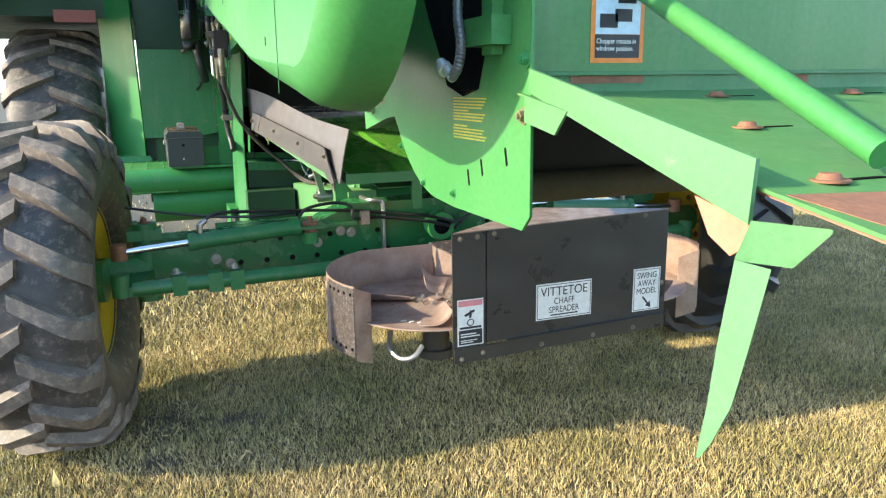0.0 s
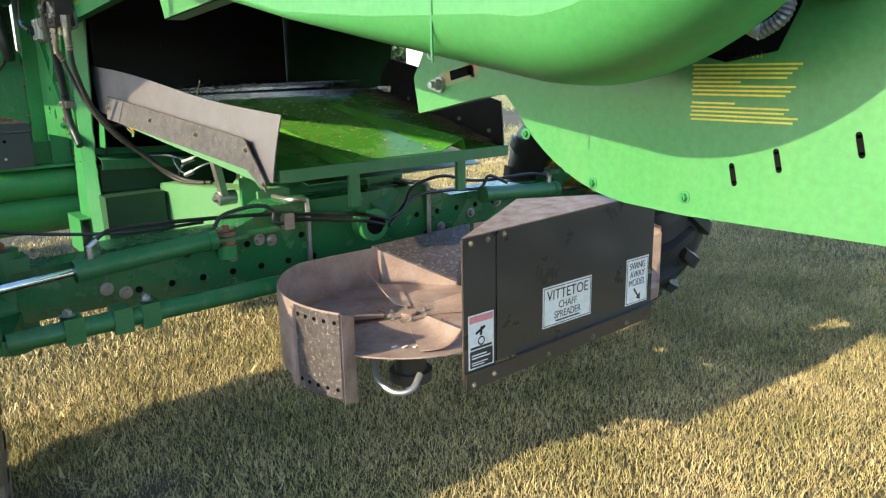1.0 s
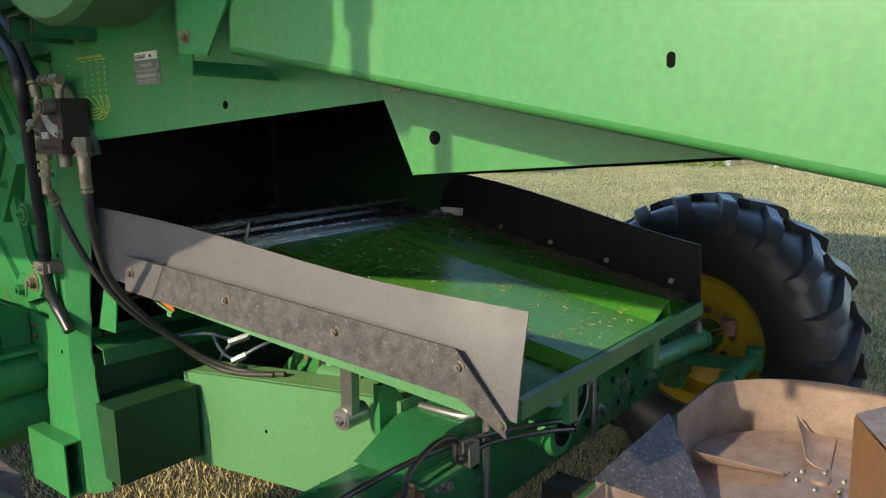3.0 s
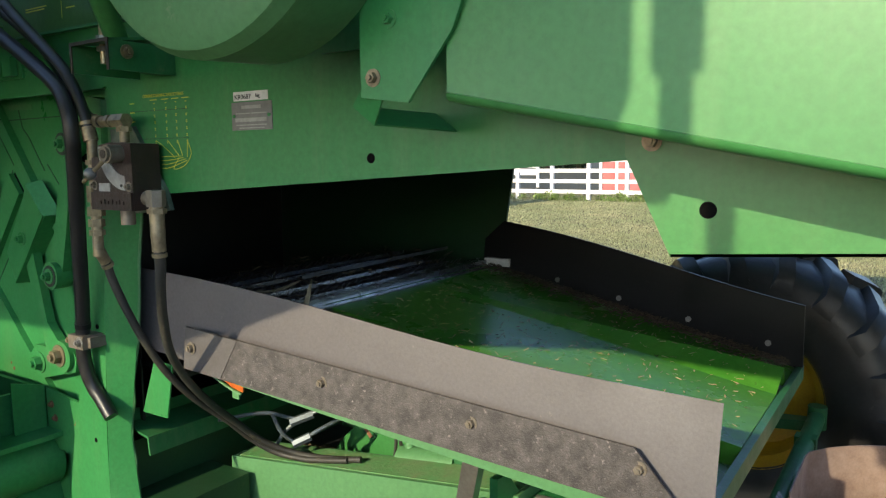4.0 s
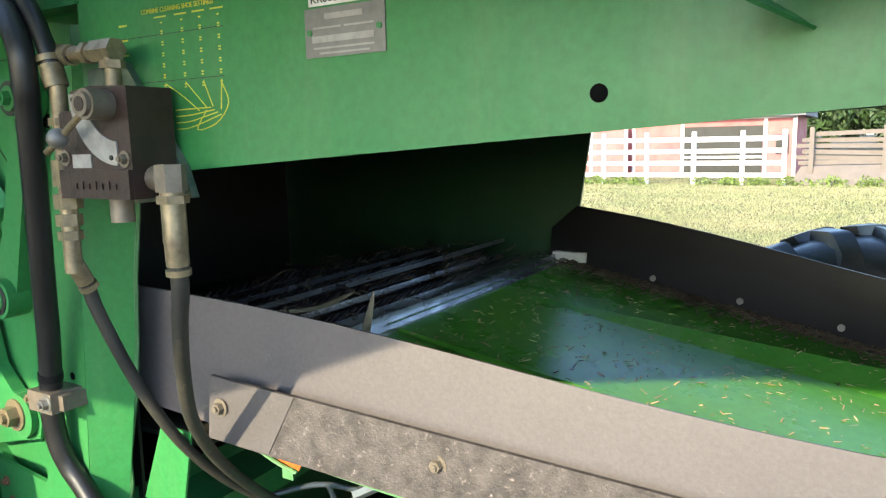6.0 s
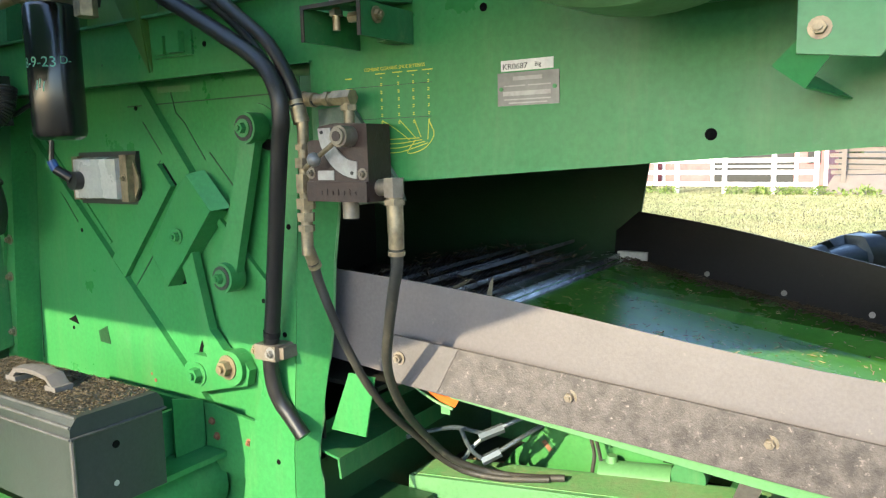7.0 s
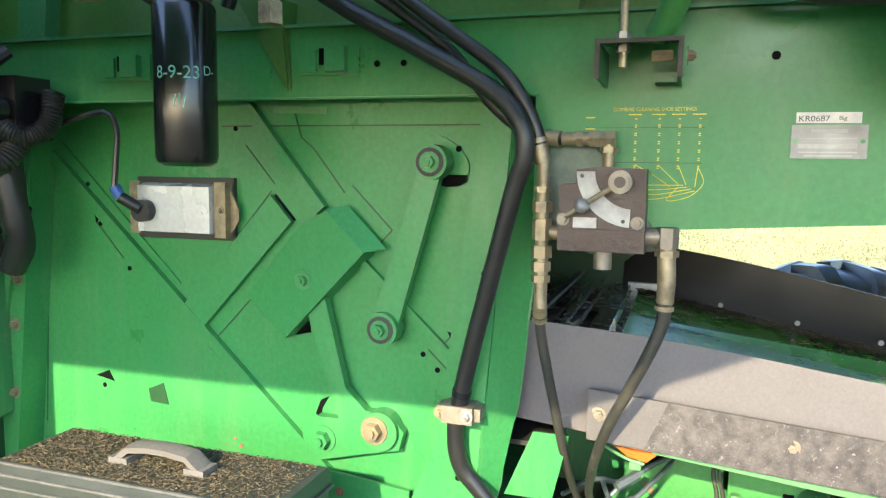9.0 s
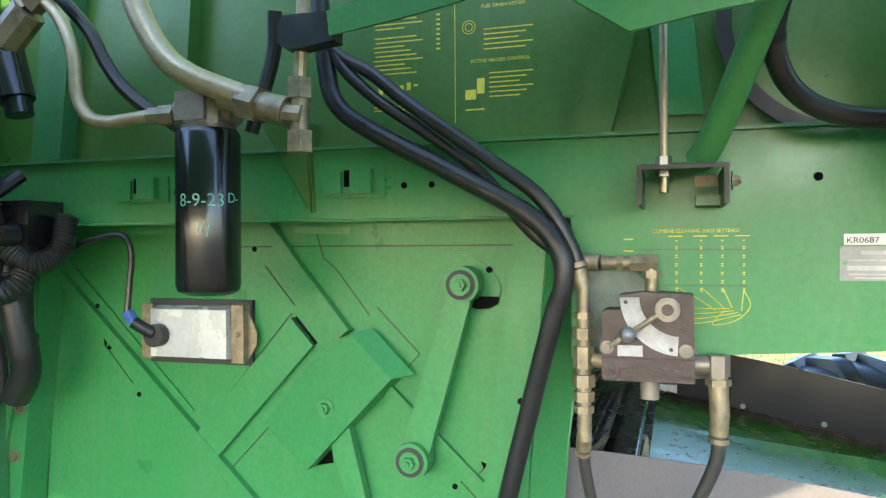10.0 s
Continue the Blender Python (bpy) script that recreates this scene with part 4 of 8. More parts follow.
    hexa(bm, [(0.429, 0.740, 1.228), (0.440, 0.735, 1.262), (0.470, 0.672, 1.262), (0.463, 0.704, 1.225)], [(0.429, 0.740, 1.231), (0.440, 0.735, 1.266), (0.470, 0.672, 1.266), (0.463, 0.704, 1.228)])
    grid = [[tuple(Vector(l).lerp(Vector(r), s)) for s in (0.0, 0.35, 0.7, 1.0)] for l, r in (((0.429, 0.740, 1.229), (0.449, 0.715, 1.223)), ((0.416, 0.740, 1.146), (0.432, 0.715, 1.154)), ((0.409, 0.740, 1.085), (0.420, 0.720, 1.091)), ((0.402, 0.740, 1.050), (0.408, 0.730, 1.052)), ((0.399, 0.740, 1.034), (0.401, 0.738, 1.035)))]
    sheet(bm, grid, 0.003)
    part("vane", bm, FADED, tail, "faded green hanging straw vane")
    bm = bmesh.new()
    hexa(bm, [(0.457, 0.830, 1.276), (0.452, 0.800, 1.240), (0.448, 0.764, 1.226), (0.4495, 0.716, 1.258), (0.452, 0.745, 1.262)], [(0.454, 0.830, 1.276), (0.449, 0.800, 1.240), (0.445, 0.764, 1.226), (0.4465, 0.716, 1.258), (0.449, 0.745, 1.262)])
    part("gusset", bm, PRIMER, tail, "salmon-coloured rusted gusset over the vane")
    bm = bmesh.new()                                   # rust-brown underside
    hexa(bm, [(0.474, 1.05, z(1.05) - 0.005), (1.84, 1.05, z(1.05) - 0.005), (1.84, 0.205, z(0.205) - 0.005), (0.458, 0.205, z(0.205) - 0.005)],
         [(0.474, 1.05, z(1.05) - 0.002), (1.84, 1.05, z(1.05) - 0.002), (1.84, 0.205, z(0.205) - 0.002), (0.458, 0.205, z(0.205) - 0.002)])
    part("underside", bm, PRIMER, tail, "salmon-coloured rusted underside")
    bm = bmesh.new()
    rod(bm, (0.70, 1.285, 1.545), (0.615, 0.745, 1.318), 0.0165, segs=20)
    part("stay_tube", bm, GREEN_SHEET, tail, "light green round stay tube")
    # inside of the chopper housing
    bm = bmesh.new()
    rod(bm, (0.64, 1.64, 1.172), (1.91, 1.64, 1.172), 0.034, segs=22)
    part("chopper_tube", bm, TUBE_BROWN, combine, "dusty brown cross tube of the straw chopper")
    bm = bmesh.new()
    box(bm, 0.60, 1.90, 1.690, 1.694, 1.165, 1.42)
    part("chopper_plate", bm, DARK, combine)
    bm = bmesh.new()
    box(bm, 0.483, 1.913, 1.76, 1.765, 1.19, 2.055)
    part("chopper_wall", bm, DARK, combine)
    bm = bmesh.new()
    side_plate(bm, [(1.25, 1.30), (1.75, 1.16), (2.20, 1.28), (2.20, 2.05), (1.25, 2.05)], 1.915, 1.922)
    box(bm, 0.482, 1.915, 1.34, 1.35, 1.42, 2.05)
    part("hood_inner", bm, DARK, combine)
    # closed shield out of view, added to keep sky light off the tray
    bm = bmesh.new()
    side_plate(bm, [(1.20, 1.56), (2.2, 1.56), (3.12, 1.575), (3.30, 1.72), (6.0, 1.76), (6.0, 3.3), (1.20, 3.3)], 2.10, 2.104)
    part("unseen_right_shield", bm, GREEN_SHEET, combine)
    bm = bmesh.new()                                   # black plate that draws the dark of the opening behind the belt shield
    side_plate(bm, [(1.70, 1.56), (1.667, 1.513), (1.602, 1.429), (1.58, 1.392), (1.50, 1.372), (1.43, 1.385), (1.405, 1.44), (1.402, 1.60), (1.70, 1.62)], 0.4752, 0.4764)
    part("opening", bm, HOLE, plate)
    # bevelled shade plate and lamp cable in the gap behind the belt shield
    bm = bmesh.new()
    box(bm, 0.44, 0.475, 1.30, 1.42, 1.455, 1.50)
    box(bm, 0.455, 0.475, 1.33, 1.37, 1.44, 1.56)
    part("cable_bracket", bm, GREEN_SHEET, plate, bevel=0.003)
    bm = bmesh.new()
    hose(bm, [(0.45, 1.43, 1.62), (0.435, 1.425, 1.52), (0.43, 1.40, 1.46), (0.425, 1.40, 1.425), (0.425, 1.43, 1.405)], 0.0085, ripple=0.10, steps=12)
    part("conduit", bm, PLATE_GREY, plate, "grey corrugated cable conduit")
    bm = bmesh.new()
    rod(bm, (0.425, 1.425, 1.406), (0.422, 1.475, 1.432), 0.010, segs=12)
    rod(bm, (0.422, 1.45, 1.418), (0.421, 1.46, 1.424), 0.014, segs=12)
    part("plug", bm, SILVER, plate)
    for ob in combine.children:                        # the whole hood hangs 8 mm higher than drawn
        if ob not in before:
            ob.location.z += 0.008


build_hood()


# ---- belt shields on the left side ----
RUBBER_BLACK = surface("belt_rubber", (0.010, 0.010, 0.010), 0.45, second=(0.03, 0.022, 0.018), size=20, bump=0.1)


def build_belt_shield():
    """Long shield with a rounded rear end: a drawn skin over a straight underside."""
    C, R, rise = Vector((1.575, 1.742)), 0.385, 0.2
    phi = math.atan(rise)
    low = []
    n = 22
    for i in range(n + 1):
        a = radians(178) + (1.5 * math.pi + phi - radians(178)) * i / n
        low.append((C.x + R * math.cos(a), C.y + R * math.sin(a)))
    end = (3.50, C.y - R * math.cos(phi) + rise * (3.50 - C.x - R * math.sin(phi)))
    for k in range(1, 8):
        low.append(lerp(low[n], end, k / 7))
    top = 2.05
    rings = []
    for x, inset in ((0.302, 0.0), (0.262, 0.003), (0.226, 0.013), (0.200, 0.030), (0.186, 0.052), (0.180, 0.080)):
        line = []
        for i, (y, z) in enumerate(low):
            if i <= n:
                d = (Vector((y, z)) - C).normalized()
                line.append((x, y - d.x * inset, z - d.y * inset))
            else:
                k = max(0.12, 1 - 0.5 * (i - n))
                line.append((0.180 + (x - 0.180) * k if x < 0.3 else x, y - math.sin(phi) * inset * k, z + math.cos(phi) * inset * k))
        rings.append(line)
    bm = bmesh.new()
    sheet(bm, rings, 0.0025)
    face = [(y, z) for x, y, z in rings[-1]]
    side_plate(bm, face + [(3.50, top), (face[0][0], top)], 0.1798, 0.1823)
    shield = part("belt_shield", bm, GREEN_SHEET, combine, "big light green belt shield with a rounded rear end", angle=25)
    bm = bmesh.new()                                   # lap seam and dark slots
    side_plate(bm, [(1.752, 1.388), (1.750, 2.04), (1.754, 2.04), (1.756, 1.389)], 0.1782, 0.1800)
    part("seam", bm, GREEN_DIRTY, shield)
    for y, z in ((2.768, 1.671), (1.905, 1.500)):
        bm = bmesh.new()
        r, d = (0.0047, 0.0035) if y > 2 else (0.006, 0.004)
        out = [(y + r * math.cos(a), z + (d if math.sin(a) >= 0 else -d) + r * math.sin(a)) for a in [2 * math.pi * i / 24 for i in range(24)]]
        side_plate(bm, out, 0.1792, 0.182)
        part("slot", bm, HOLE, shield)
    bm = bmesh.new()
    rod(bm, (0.24, 1.197, 1.62), (0.24, 1.203, 1.62), 0.010, segs=14)
    part("hole", bm, HOLE, shield)
    # end bracket with two bolts and a folded tip
    bm = bmesh.new()
    side_plate(bm, [(3.40, 2.02), (3.484, 1.819), (3.553, 1.733), (3.632, 1.743), (3.632, 2.02)], 0.171, 0.176)
    hexa(bm, [(0.174, 3.630, 1.760), (0.174, 3.598, 1.740), (0.188, 3.624, 1.706), (0.184, 3.659, 1.733)], [(0.177, 3.630, 1.760), (0.177, 3.598, 1.740), (0.191, 3.624, 1.706), (0.187, 3.659, 1.733)])
    hexa(bm, [(0.188, 3.624, 1.706), (0.345, 3.59, 1.700), (0.345, 3.63, 1.728), (0.184, 3.659, 1.733)], [(0.191, 3.622, 1.708), (0.345, 3.588, 1.702), (0.345, 3.628, 1.730), (0.187, 3.657, 1.735)])
    bracket = part("end_bracket", bm, GREEN, combine, "green shield bracket with two bolts", bevel=0.0012)
    for y, z in ((3.610, 1.768), (3.582, 1.842)):
        bolt(bracket, BOLT_BRASS if z < 1.8 else BOLT_GREEN, (0.171, y, z), 0.72)
    bolt(shield, BOLT_BRASS, (0.34, 3.285, 1.680), 0.8)
    # round pulley guard over the wall
    bm = bmesh.new()
    lathe(bm, [(0.17, 0.20), (0.17, 0.250), (0.05, 0.256), (0.03, 0.246), (0.02, 0.225), (0.015, 0.0001)], (0.0, 3.79, 2.050), 56)
    part("pulley_guard", bm, FADED, combine, "round green pulley guard with a dusty worn rim", angle=25)
    bm = bmesh.new()                                   # drive belt running past the wall
    lathe(bm, [(0.0, 0.180), (0.0, 0.200), (-0.022, 0.202), (-0.022, 0.178), (0.0, 0.180)], (0.378, 4.07, 2.137), 64)
    part("drive_belt", bm, RUBBER_BLACK, combine, "black rubber drive belt", angle=40)


build_belt_shield()


def build_open_side_shield():
    """The swung-up side shield that shades the open bay."""
    bm = bmesh.new()
    side_plate(bm, [(4.61, 1.895), (6.10, 1.895), (6.10, 2.98), (3.354, 2.98), (3.354, 2.30), (3.374, 2.245), (3.536, 2.245), (3.72, 2.245), (3.905, 2.235), (4.176, 2.114)], -1.02, -1.00)
    s = part("side_shield", bm, GREEN_SHEET, combine, "swung-up green side shield", bevel=0.004)
    for y in (3.45, 4.75, 6.0):                          # arms that carry it from the roof
        bm = bmesh.new()
        hexa(bm, [(-1.0, y, 2.90), (-1.0, y + 0.05, 2.90), (0.45, y + 0.05, 3.36), (0.45, y, 3.36)], [(-1.0, y, 2.95), (-1.0, y + 0.05, 2.95), (0.45, y + 0.05, 3.41), (0.45, y, 3.41)])
        part("shield_arm", bm, GREEN_SHEET, s, bevel=0.004)
    bm = bmesh.new()                                   # upright hinge strut at its rear edge
    box(bm, -1.015, -1.0, 3.287, 3.322, 2.12, 2.98)
    box(bm, -1.020, -0.998, 3.277, 3.332, 2.315, 2.98)
    part("hinge_strut", bm, GREEN_SHEET, s)


build_open_side_shield()


# ---- cleaning shoe: tray, flaps, sieve ----
STEEL_BLUE = surface("polished_sieve_steel", (0.36, 0.37, 0.40), 0.22, metal=0.9, second=(0.20, 0.20, 0.21), blend=0.8, size=16, dust=(0.1, 0.08, 0.05), dust_amount=0.10)


SIEVE = surface("scoured_louvre_steel", (0.15, 0.155, 0.165), 0.34, metal=0.6, second=(0.06, 0.06, 0.062), blend=0.8, size=24, dust=(0.10, 0.08, 0.05), dust_amount=0.12, bump=0.1)


def tray_z(y):
    return 1.035 + (y - 3.28) * 0.175


RUST_DARK = surface("dark_rubbed_edge", (0.030, 0.024, 0.018), 0.6, second=(0.07, 0.045, 0.03), size=40, bump=0.2)


def fold_x(y):
    """Where the tray's floor is bent: up on to the raised plate, up its outer ramp, down again."""
    f = max(0.0, min(1.0, (4.36 - y) / 1.05))
    return [0.945, 0.945 + 0.004 + 0.040 * f, 1.405, 1.425 + 0.095 * f, 1.435 + 0.105 * f]


def tray_h(x, y):
    f = max(0.0, min(1.0, (4.36 - y) / 1.05))
    return float(np.interp(x, fold_x(y), [-0.002 - 0.024 * f, 0.003, 0.003, 0.003 + 0.044 * f, 0.003 - 0.010 * f]))


def build_shoe():
    x0 = lambda y: 0.735 - (y - 3.28) * 0.195
    x1 = lambda y: 1.735 + (y - 3.28) * 0.155
    bm = bmesh.new()
    ys = [3.285 + 1.155 * i / 10 for i in range(11)]
    grid = [[(x, y, tray_z(y) + tray_h(x, y)) for x in [x0(y)] + fold_x(y) + [x1(y)]] for y in ys]
    sheet(bm, grid, -0.004)
    tray = part("shoe_tray", bm, GREEN_TRAY, combine, "worn glossy green shoe tray littered with chaff", angle=6)
    # rear cross rail of the tray
    bm = bmesh.new()
    z = tray_z(3.28)
    box(bm, 0.68, 1.76, 3.266, 3.284, z - 0.040, z + 0.004)
    box(bm, 0.68, 1.76, 3.284, 3.33, z - 0.040, z - 0.034)
    part("tray_rail", bm, GREEN_DIRTY, tray, bevel=0.0015)
    for x in (1.02, 1.55):                              # hanger posts under the rail
        bm = bmesh.new()
        box(bm, x - 0.022, x + 0.022, 3.33, 3.35, 0.86, z - 0.036)
        part("hanger", bm, GREEN_DIRTY, tray, bevel=0.002)
    # grey rubber flap with its steel strip
    A, B = Vector((0.440, 4.60, 1.408)), Vector((0.692, 3.262, 1.222))
    C, D = Vector((0.462, 4.58, 1.205)), Vector((0.655, 3.262, 1.00))
    bm = bmesh.new()
    grid = []
    for i in range(15):
        t = i / 14
        top, low = A.lerp(B, t), C.lerp(D, t)
        row = []
        for j in range(6):
            s = j / 5
            p = low.lerp(top, s)
            p.x += 0.012 * math.sin(3.0 * t + 0.6) * s + 0.022 * s * s * max(0, t - 0.75) * 3
            p.z += 0.008 * math.sin(2.2 * math.pi * t) * s
            row.append(tuple(p))
        grid.append(row)
    sheet(bm, grid, 0.005)
    flap = part("rubber_flap", bm, FLAP, combine, "grey rubber side flap on a steel strip", angle=40)
    bm = bmesh.new()
    F1, F4 = Vector((0.462, 4.388, 1.230)), Vector((0.628, 3.378, 1.108))
    d = (F4 - F1)
    P = lambda t, dz, dx=0.0: tuple(F1 + d * t + Vector((dx, 0, dz)))
    outline = [(-0.02, 0.045), (0.985, 0.036), (1.10, -0.085), (1.105, -0.125), (1.0, -0.068), (-0.02, -0.052)]
    hexa(bm, [P(t, z, -0.008 - 0.010 * (z < -0.04)) for t, z in outline], [P(t, z, -0.003 - 0.010 * (z < -0.04)) for t, z in outline])
    strip = part("flap_strip", bm, STRIP_STEEL, flap, "grimy flaking steel clamp strip", bevel=0.001)
    for t in (0.0, 0.345, 0.68, 0.995):
        bolt(strip, BOLT_DULL, P(t, 0, -0.014 if t == 0 else -0.009), 0.85)
    bolt(strip, BOLT_DULL, P(1.095, -0.098, -0.016), 0.7)
    bm = bmesh.new()
    hexa(bm, [P(-0.02, 0.044, -0.0095), P(0.125, 0.043, -0.0095), P(0.085, -0.051, -0.0195), P(-0.02, -0.051, -0.0195)], [P(-0.02, 0.044, -0.0082), P(0.125, 0.043, -0.0082), P(0.085, -0.051, -0.0182), P(-0.02, -0.051, -0.0182)])
    part("lap", bm, STRIP_SMOOTH, strip)
    # far rubber flap, its shade put into a black colour
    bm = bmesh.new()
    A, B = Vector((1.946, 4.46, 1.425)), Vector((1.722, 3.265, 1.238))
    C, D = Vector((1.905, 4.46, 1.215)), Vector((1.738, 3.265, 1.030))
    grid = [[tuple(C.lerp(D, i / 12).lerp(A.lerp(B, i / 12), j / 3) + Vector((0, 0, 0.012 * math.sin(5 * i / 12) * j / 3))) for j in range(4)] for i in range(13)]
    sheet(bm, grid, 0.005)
    far = part("far_flap", bm, FLAP_BLACK, combine, "rubber flap along the far side, coloured black for its shade", angle=40)
    for i in (1, 3.5, 6, 8.5, 11):
        p = C.lerp(D, i / 12).lerp(A.lerp(B, i / 12), 0.25)
        bm = bmesh.new()
        rod(bm, tuple(p), tuple(p + Vector((-0.014, 0, 0))), 0.009, segs=10)
        part("carriage_bolt", bm, STEEL, far)
    # bright cross bar and sieve louvres beyond it
    y, z = 4.43, tray_z(4.43)
    bm = bmesh.new()
    box(bm, 0.50, 1.90, y, y + 0.055, z - 0.02, z + 0.028)
    box(bm, 0.50, 1.90, y - 0.03, y, z - 0.05, z + 0.006)
    part("sieve_bar", bm, STEEL_BLUE, combine, "bright worn sieve cross bar", bevel=0.002)
    for k in range(7):
        yy = y + 0.10 + 0.075 * k
        bm = bmesh.new()
        hexa(bm, [(0.50, yy, z + 0.01), (1.86, yy, z + 0.01), (1.86, yy + 0.05, z - 0.012), (0.50, yy + 0.05, z - 0.012)], [(0.50, yy + 0.003, z + 0.014), (1.86, yy + 0.003, z + 0.014), (1.86, yy + 0.053, z - 0.008), (0.50, yy + 0.053, z - 0.008)])
        for i in range(44):
            x = 0.52 + 0.030 * i
            hexa(bm, [(x - 0.009, yy, z + 0.012), (x + 0.009, yy, z + 0.012), (x + 0.009, yy + 0.003, z + 0.012), (x - 0.009, yy + 0.003, z + 0.012)],
                 [(x - 0.002, yy - 0.026, z + 0.036), (x + 0.003, yy - 0.026, z + 0.036), (x + 0.003, yy - 0.023, z + 0.036), (x - 0.002, yy - 0.023, z + 0.036)])
        part("sieve_louvre", bm, SIEVE, combine, "toothed sieve louvre full of chaff")
    for k, (xa, ya, xb, yb) in enumerate(((0.62, 4.545, 1.60, 4.535), (0.55, 4.66, 1.45, 4.645), (1.05, 4.62, 1.86, 4.60), (0.70, 4.79, 1.80, 4.775))):   # loose slats lying on it
        bm = bmesh.new()
        h = z + 0.030 + 0.010 * (k % 3)
        hexa(bm, [(xa, ya, h), (xb, yb, h + 0.012), (xb, yb + 0.028, h + 0.012), (xa, ya + 0.028, h)], [(xa, ya, h + 0.012), (xb, yb, h + 0.024), (xb, yb + 0.028, h + 0.016), (xa, ya + 0.028, h + 0.004)])
        part("sieve_slat", bm, STEEL_BLUE if k != 2 else SIEVE, combine, "worn steel sieve slat", bevel=0.001)
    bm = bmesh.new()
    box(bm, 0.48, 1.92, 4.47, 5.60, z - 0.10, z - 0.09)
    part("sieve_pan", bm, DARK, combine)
    bm = bmesh.new()
    box(bm, 1.88, 1.935, 4.33, 4.44, z + 0.005, z + 0.035)
    part("pale_block", bm, LABEL_WHITE, combine)
    # gas strut of the far door
    bm = bmesh.new()
    hose(bm, [(1.95, 4.45, 1.43), (1.945, 4.39, 1.54), (1.93, 4.34, 1.63)], 0.007, segs=8)
    part("strut", bm, HOSE, combine)
    # link from the flap's strip down to the frame
    bm = bmesh.new()
    hexa(bm, [(0.60, 3.73, 1.12), (0.60, 3.69, 1.12), (0.63, 3.69, 1.12), (0.63, 3.73, 1.12)], [(0.675, 3.815, 0.88), (0.675, 3.775, 0.88), (0.70, 3.775, 0.88), (0.70, 3.815, 0.88)])
    rod(bm, (0.66, 3.80, 0.876), (0.735, 3.80, 0.876), 0.030, segs=20)
    link = part("shaker_link", bm, STEEL, combine, "bare steel shaker link", bevel=0.002)
    bolt(link, BOLT_STEEL, (0.659, 3.80, 0.876), 1.2)
    # orange reflector and hook under the flap
    bm = bmesh.new()
    hexa(bm, [(0.495, 4.377, 1.167), (0.495, 4.269, 1.154), (0.515, 4.298, 1.120), (0.515, 4.335, 1.128)], [(0.50, 4.377, 1.169), (0.50, 4.269, 1.156), (0.52, 4.298, 1.122), (0.52, 4.335, 1.130)])
    refl = part("reflector", bm, ORANGE, combine, "small orange reflector in a pale bracket")
    bm = bmesh.new()
    hose(bm, [(0.498, 4.376, 1.171), (0.498, 4.386, 1.160), (0.503, 4.372, 1.145), (0.512, 4.335, 1.124), (0.514, 4.302, 1.116)], 0.0032, segs=6)
    box(bm, 0.512, 0.516, 4.308, 4.330, 1.103, 1.122)
    part("bracket", bm, FADED, refl)
    bm = bmesh.new()                                    # turned-out lower lip of the shoe's side
    hexa(bm, [P(0.10, -0.056, 0.004), P(1.02, -0.071, 0.004), P(1.02, -0.108, 0.004), P(0.10, -0.066, 0.004)], [P(0.10, -0.056, 0.010), P(1.02, -0.071, 0.010), P(1.02, -0.108, 0.010), P(0.10, -0.066, 0.010)])
    part("lower_lip", bm, FADED, flap, "pale worn lower lip")
    return tray


tray = build_shoe()


def litter(name, count, place, size, material, parent, label, seed):
    """Loose flakes scattered over a surface: place(rng) gives a point."""
    rng = random.Random(seed)
    verts, faces = [], []
    for _ in range(count):
        p = Vector(place(rng))
        l, w = size * rng.uniform(0.3, 1.6), size * rng.uniform(0.10, 0.32)
        m = Matrix.Translation(p) @ Euler((rng.uniform(-0.4, 0.4), rng.uniform(-0.4, 0.4), rng.uniform(0, 6.28))).to_matrix().to_4x4()
        k = len(verts)
        verts += [tuple(m @ Vector(c)) for c in ((-l, -w, 0), (l, -w * 0.6, 0), (l, w * 0.6, 0.001), (-l, w, 0.001), (0, 0, w))]
        faces += [(k, k + 1, k + 4), (k + 1, k + 2, k + 4), (k + 2, k + 3, k + 4), (k + 3, k, k + 4)]
    me = bpy.data.meshes.new(name)
    me.from_pydata(verts, [], faces)
    me.materials.append(material)
    ob = new(name, me)
    return tagged(ob, label, "chaff", kind="stuff")


def on_tray(r):
    y = r.uniform(3.32, 4.38)
    x = r.uniform(0.85, 1.72)
    return x, y, tray_z(y) + tray_h(x, y) + 0.006


litter("chaff", 900, on_tray, 0.0065, STRAW, combine, "pale straw bits scattered on the green tray", 3)
litter("chaff", 2600, lambda r: (lambda y: (1.70 + 0.14 * (y - 3.28) - abs(r.gauss(0, 0.05)), y, tray_z(y) + 0.020 + 0.008 * r.random()))(r.uniform(3.3, 4.4)), 0.009, CHAFF, combine, "brown chaff packed along the far flap", 5)
litter("chaff", 330, lambda r: (r.uniform(0.6, 1.8), r.uniform(4.45, 4.95), tray_z(4.45) + 0.02 + 0.045 * r.random()), 0.017, CHAFF, combine, "chaff and straw lying on the sieve", 7)
litter("chaff", 1400, lambda r: (r.uniform(0.80, 0.975), r.uniform(3.78, 4.56), 0.777 + 0.03 * r.random()), 0.010, CHAFF, combine, "packed brown chaff in the trough behind the rail", 9)
litter("straw", 120, lambda r: (r.gauss(0.15, 0.22), r.gauss(3.25, 0.3), 0.018 + 0.012 * r.random()), 0.017, STRAW, None, "loose straws on the lawn beside the wheel", 12)


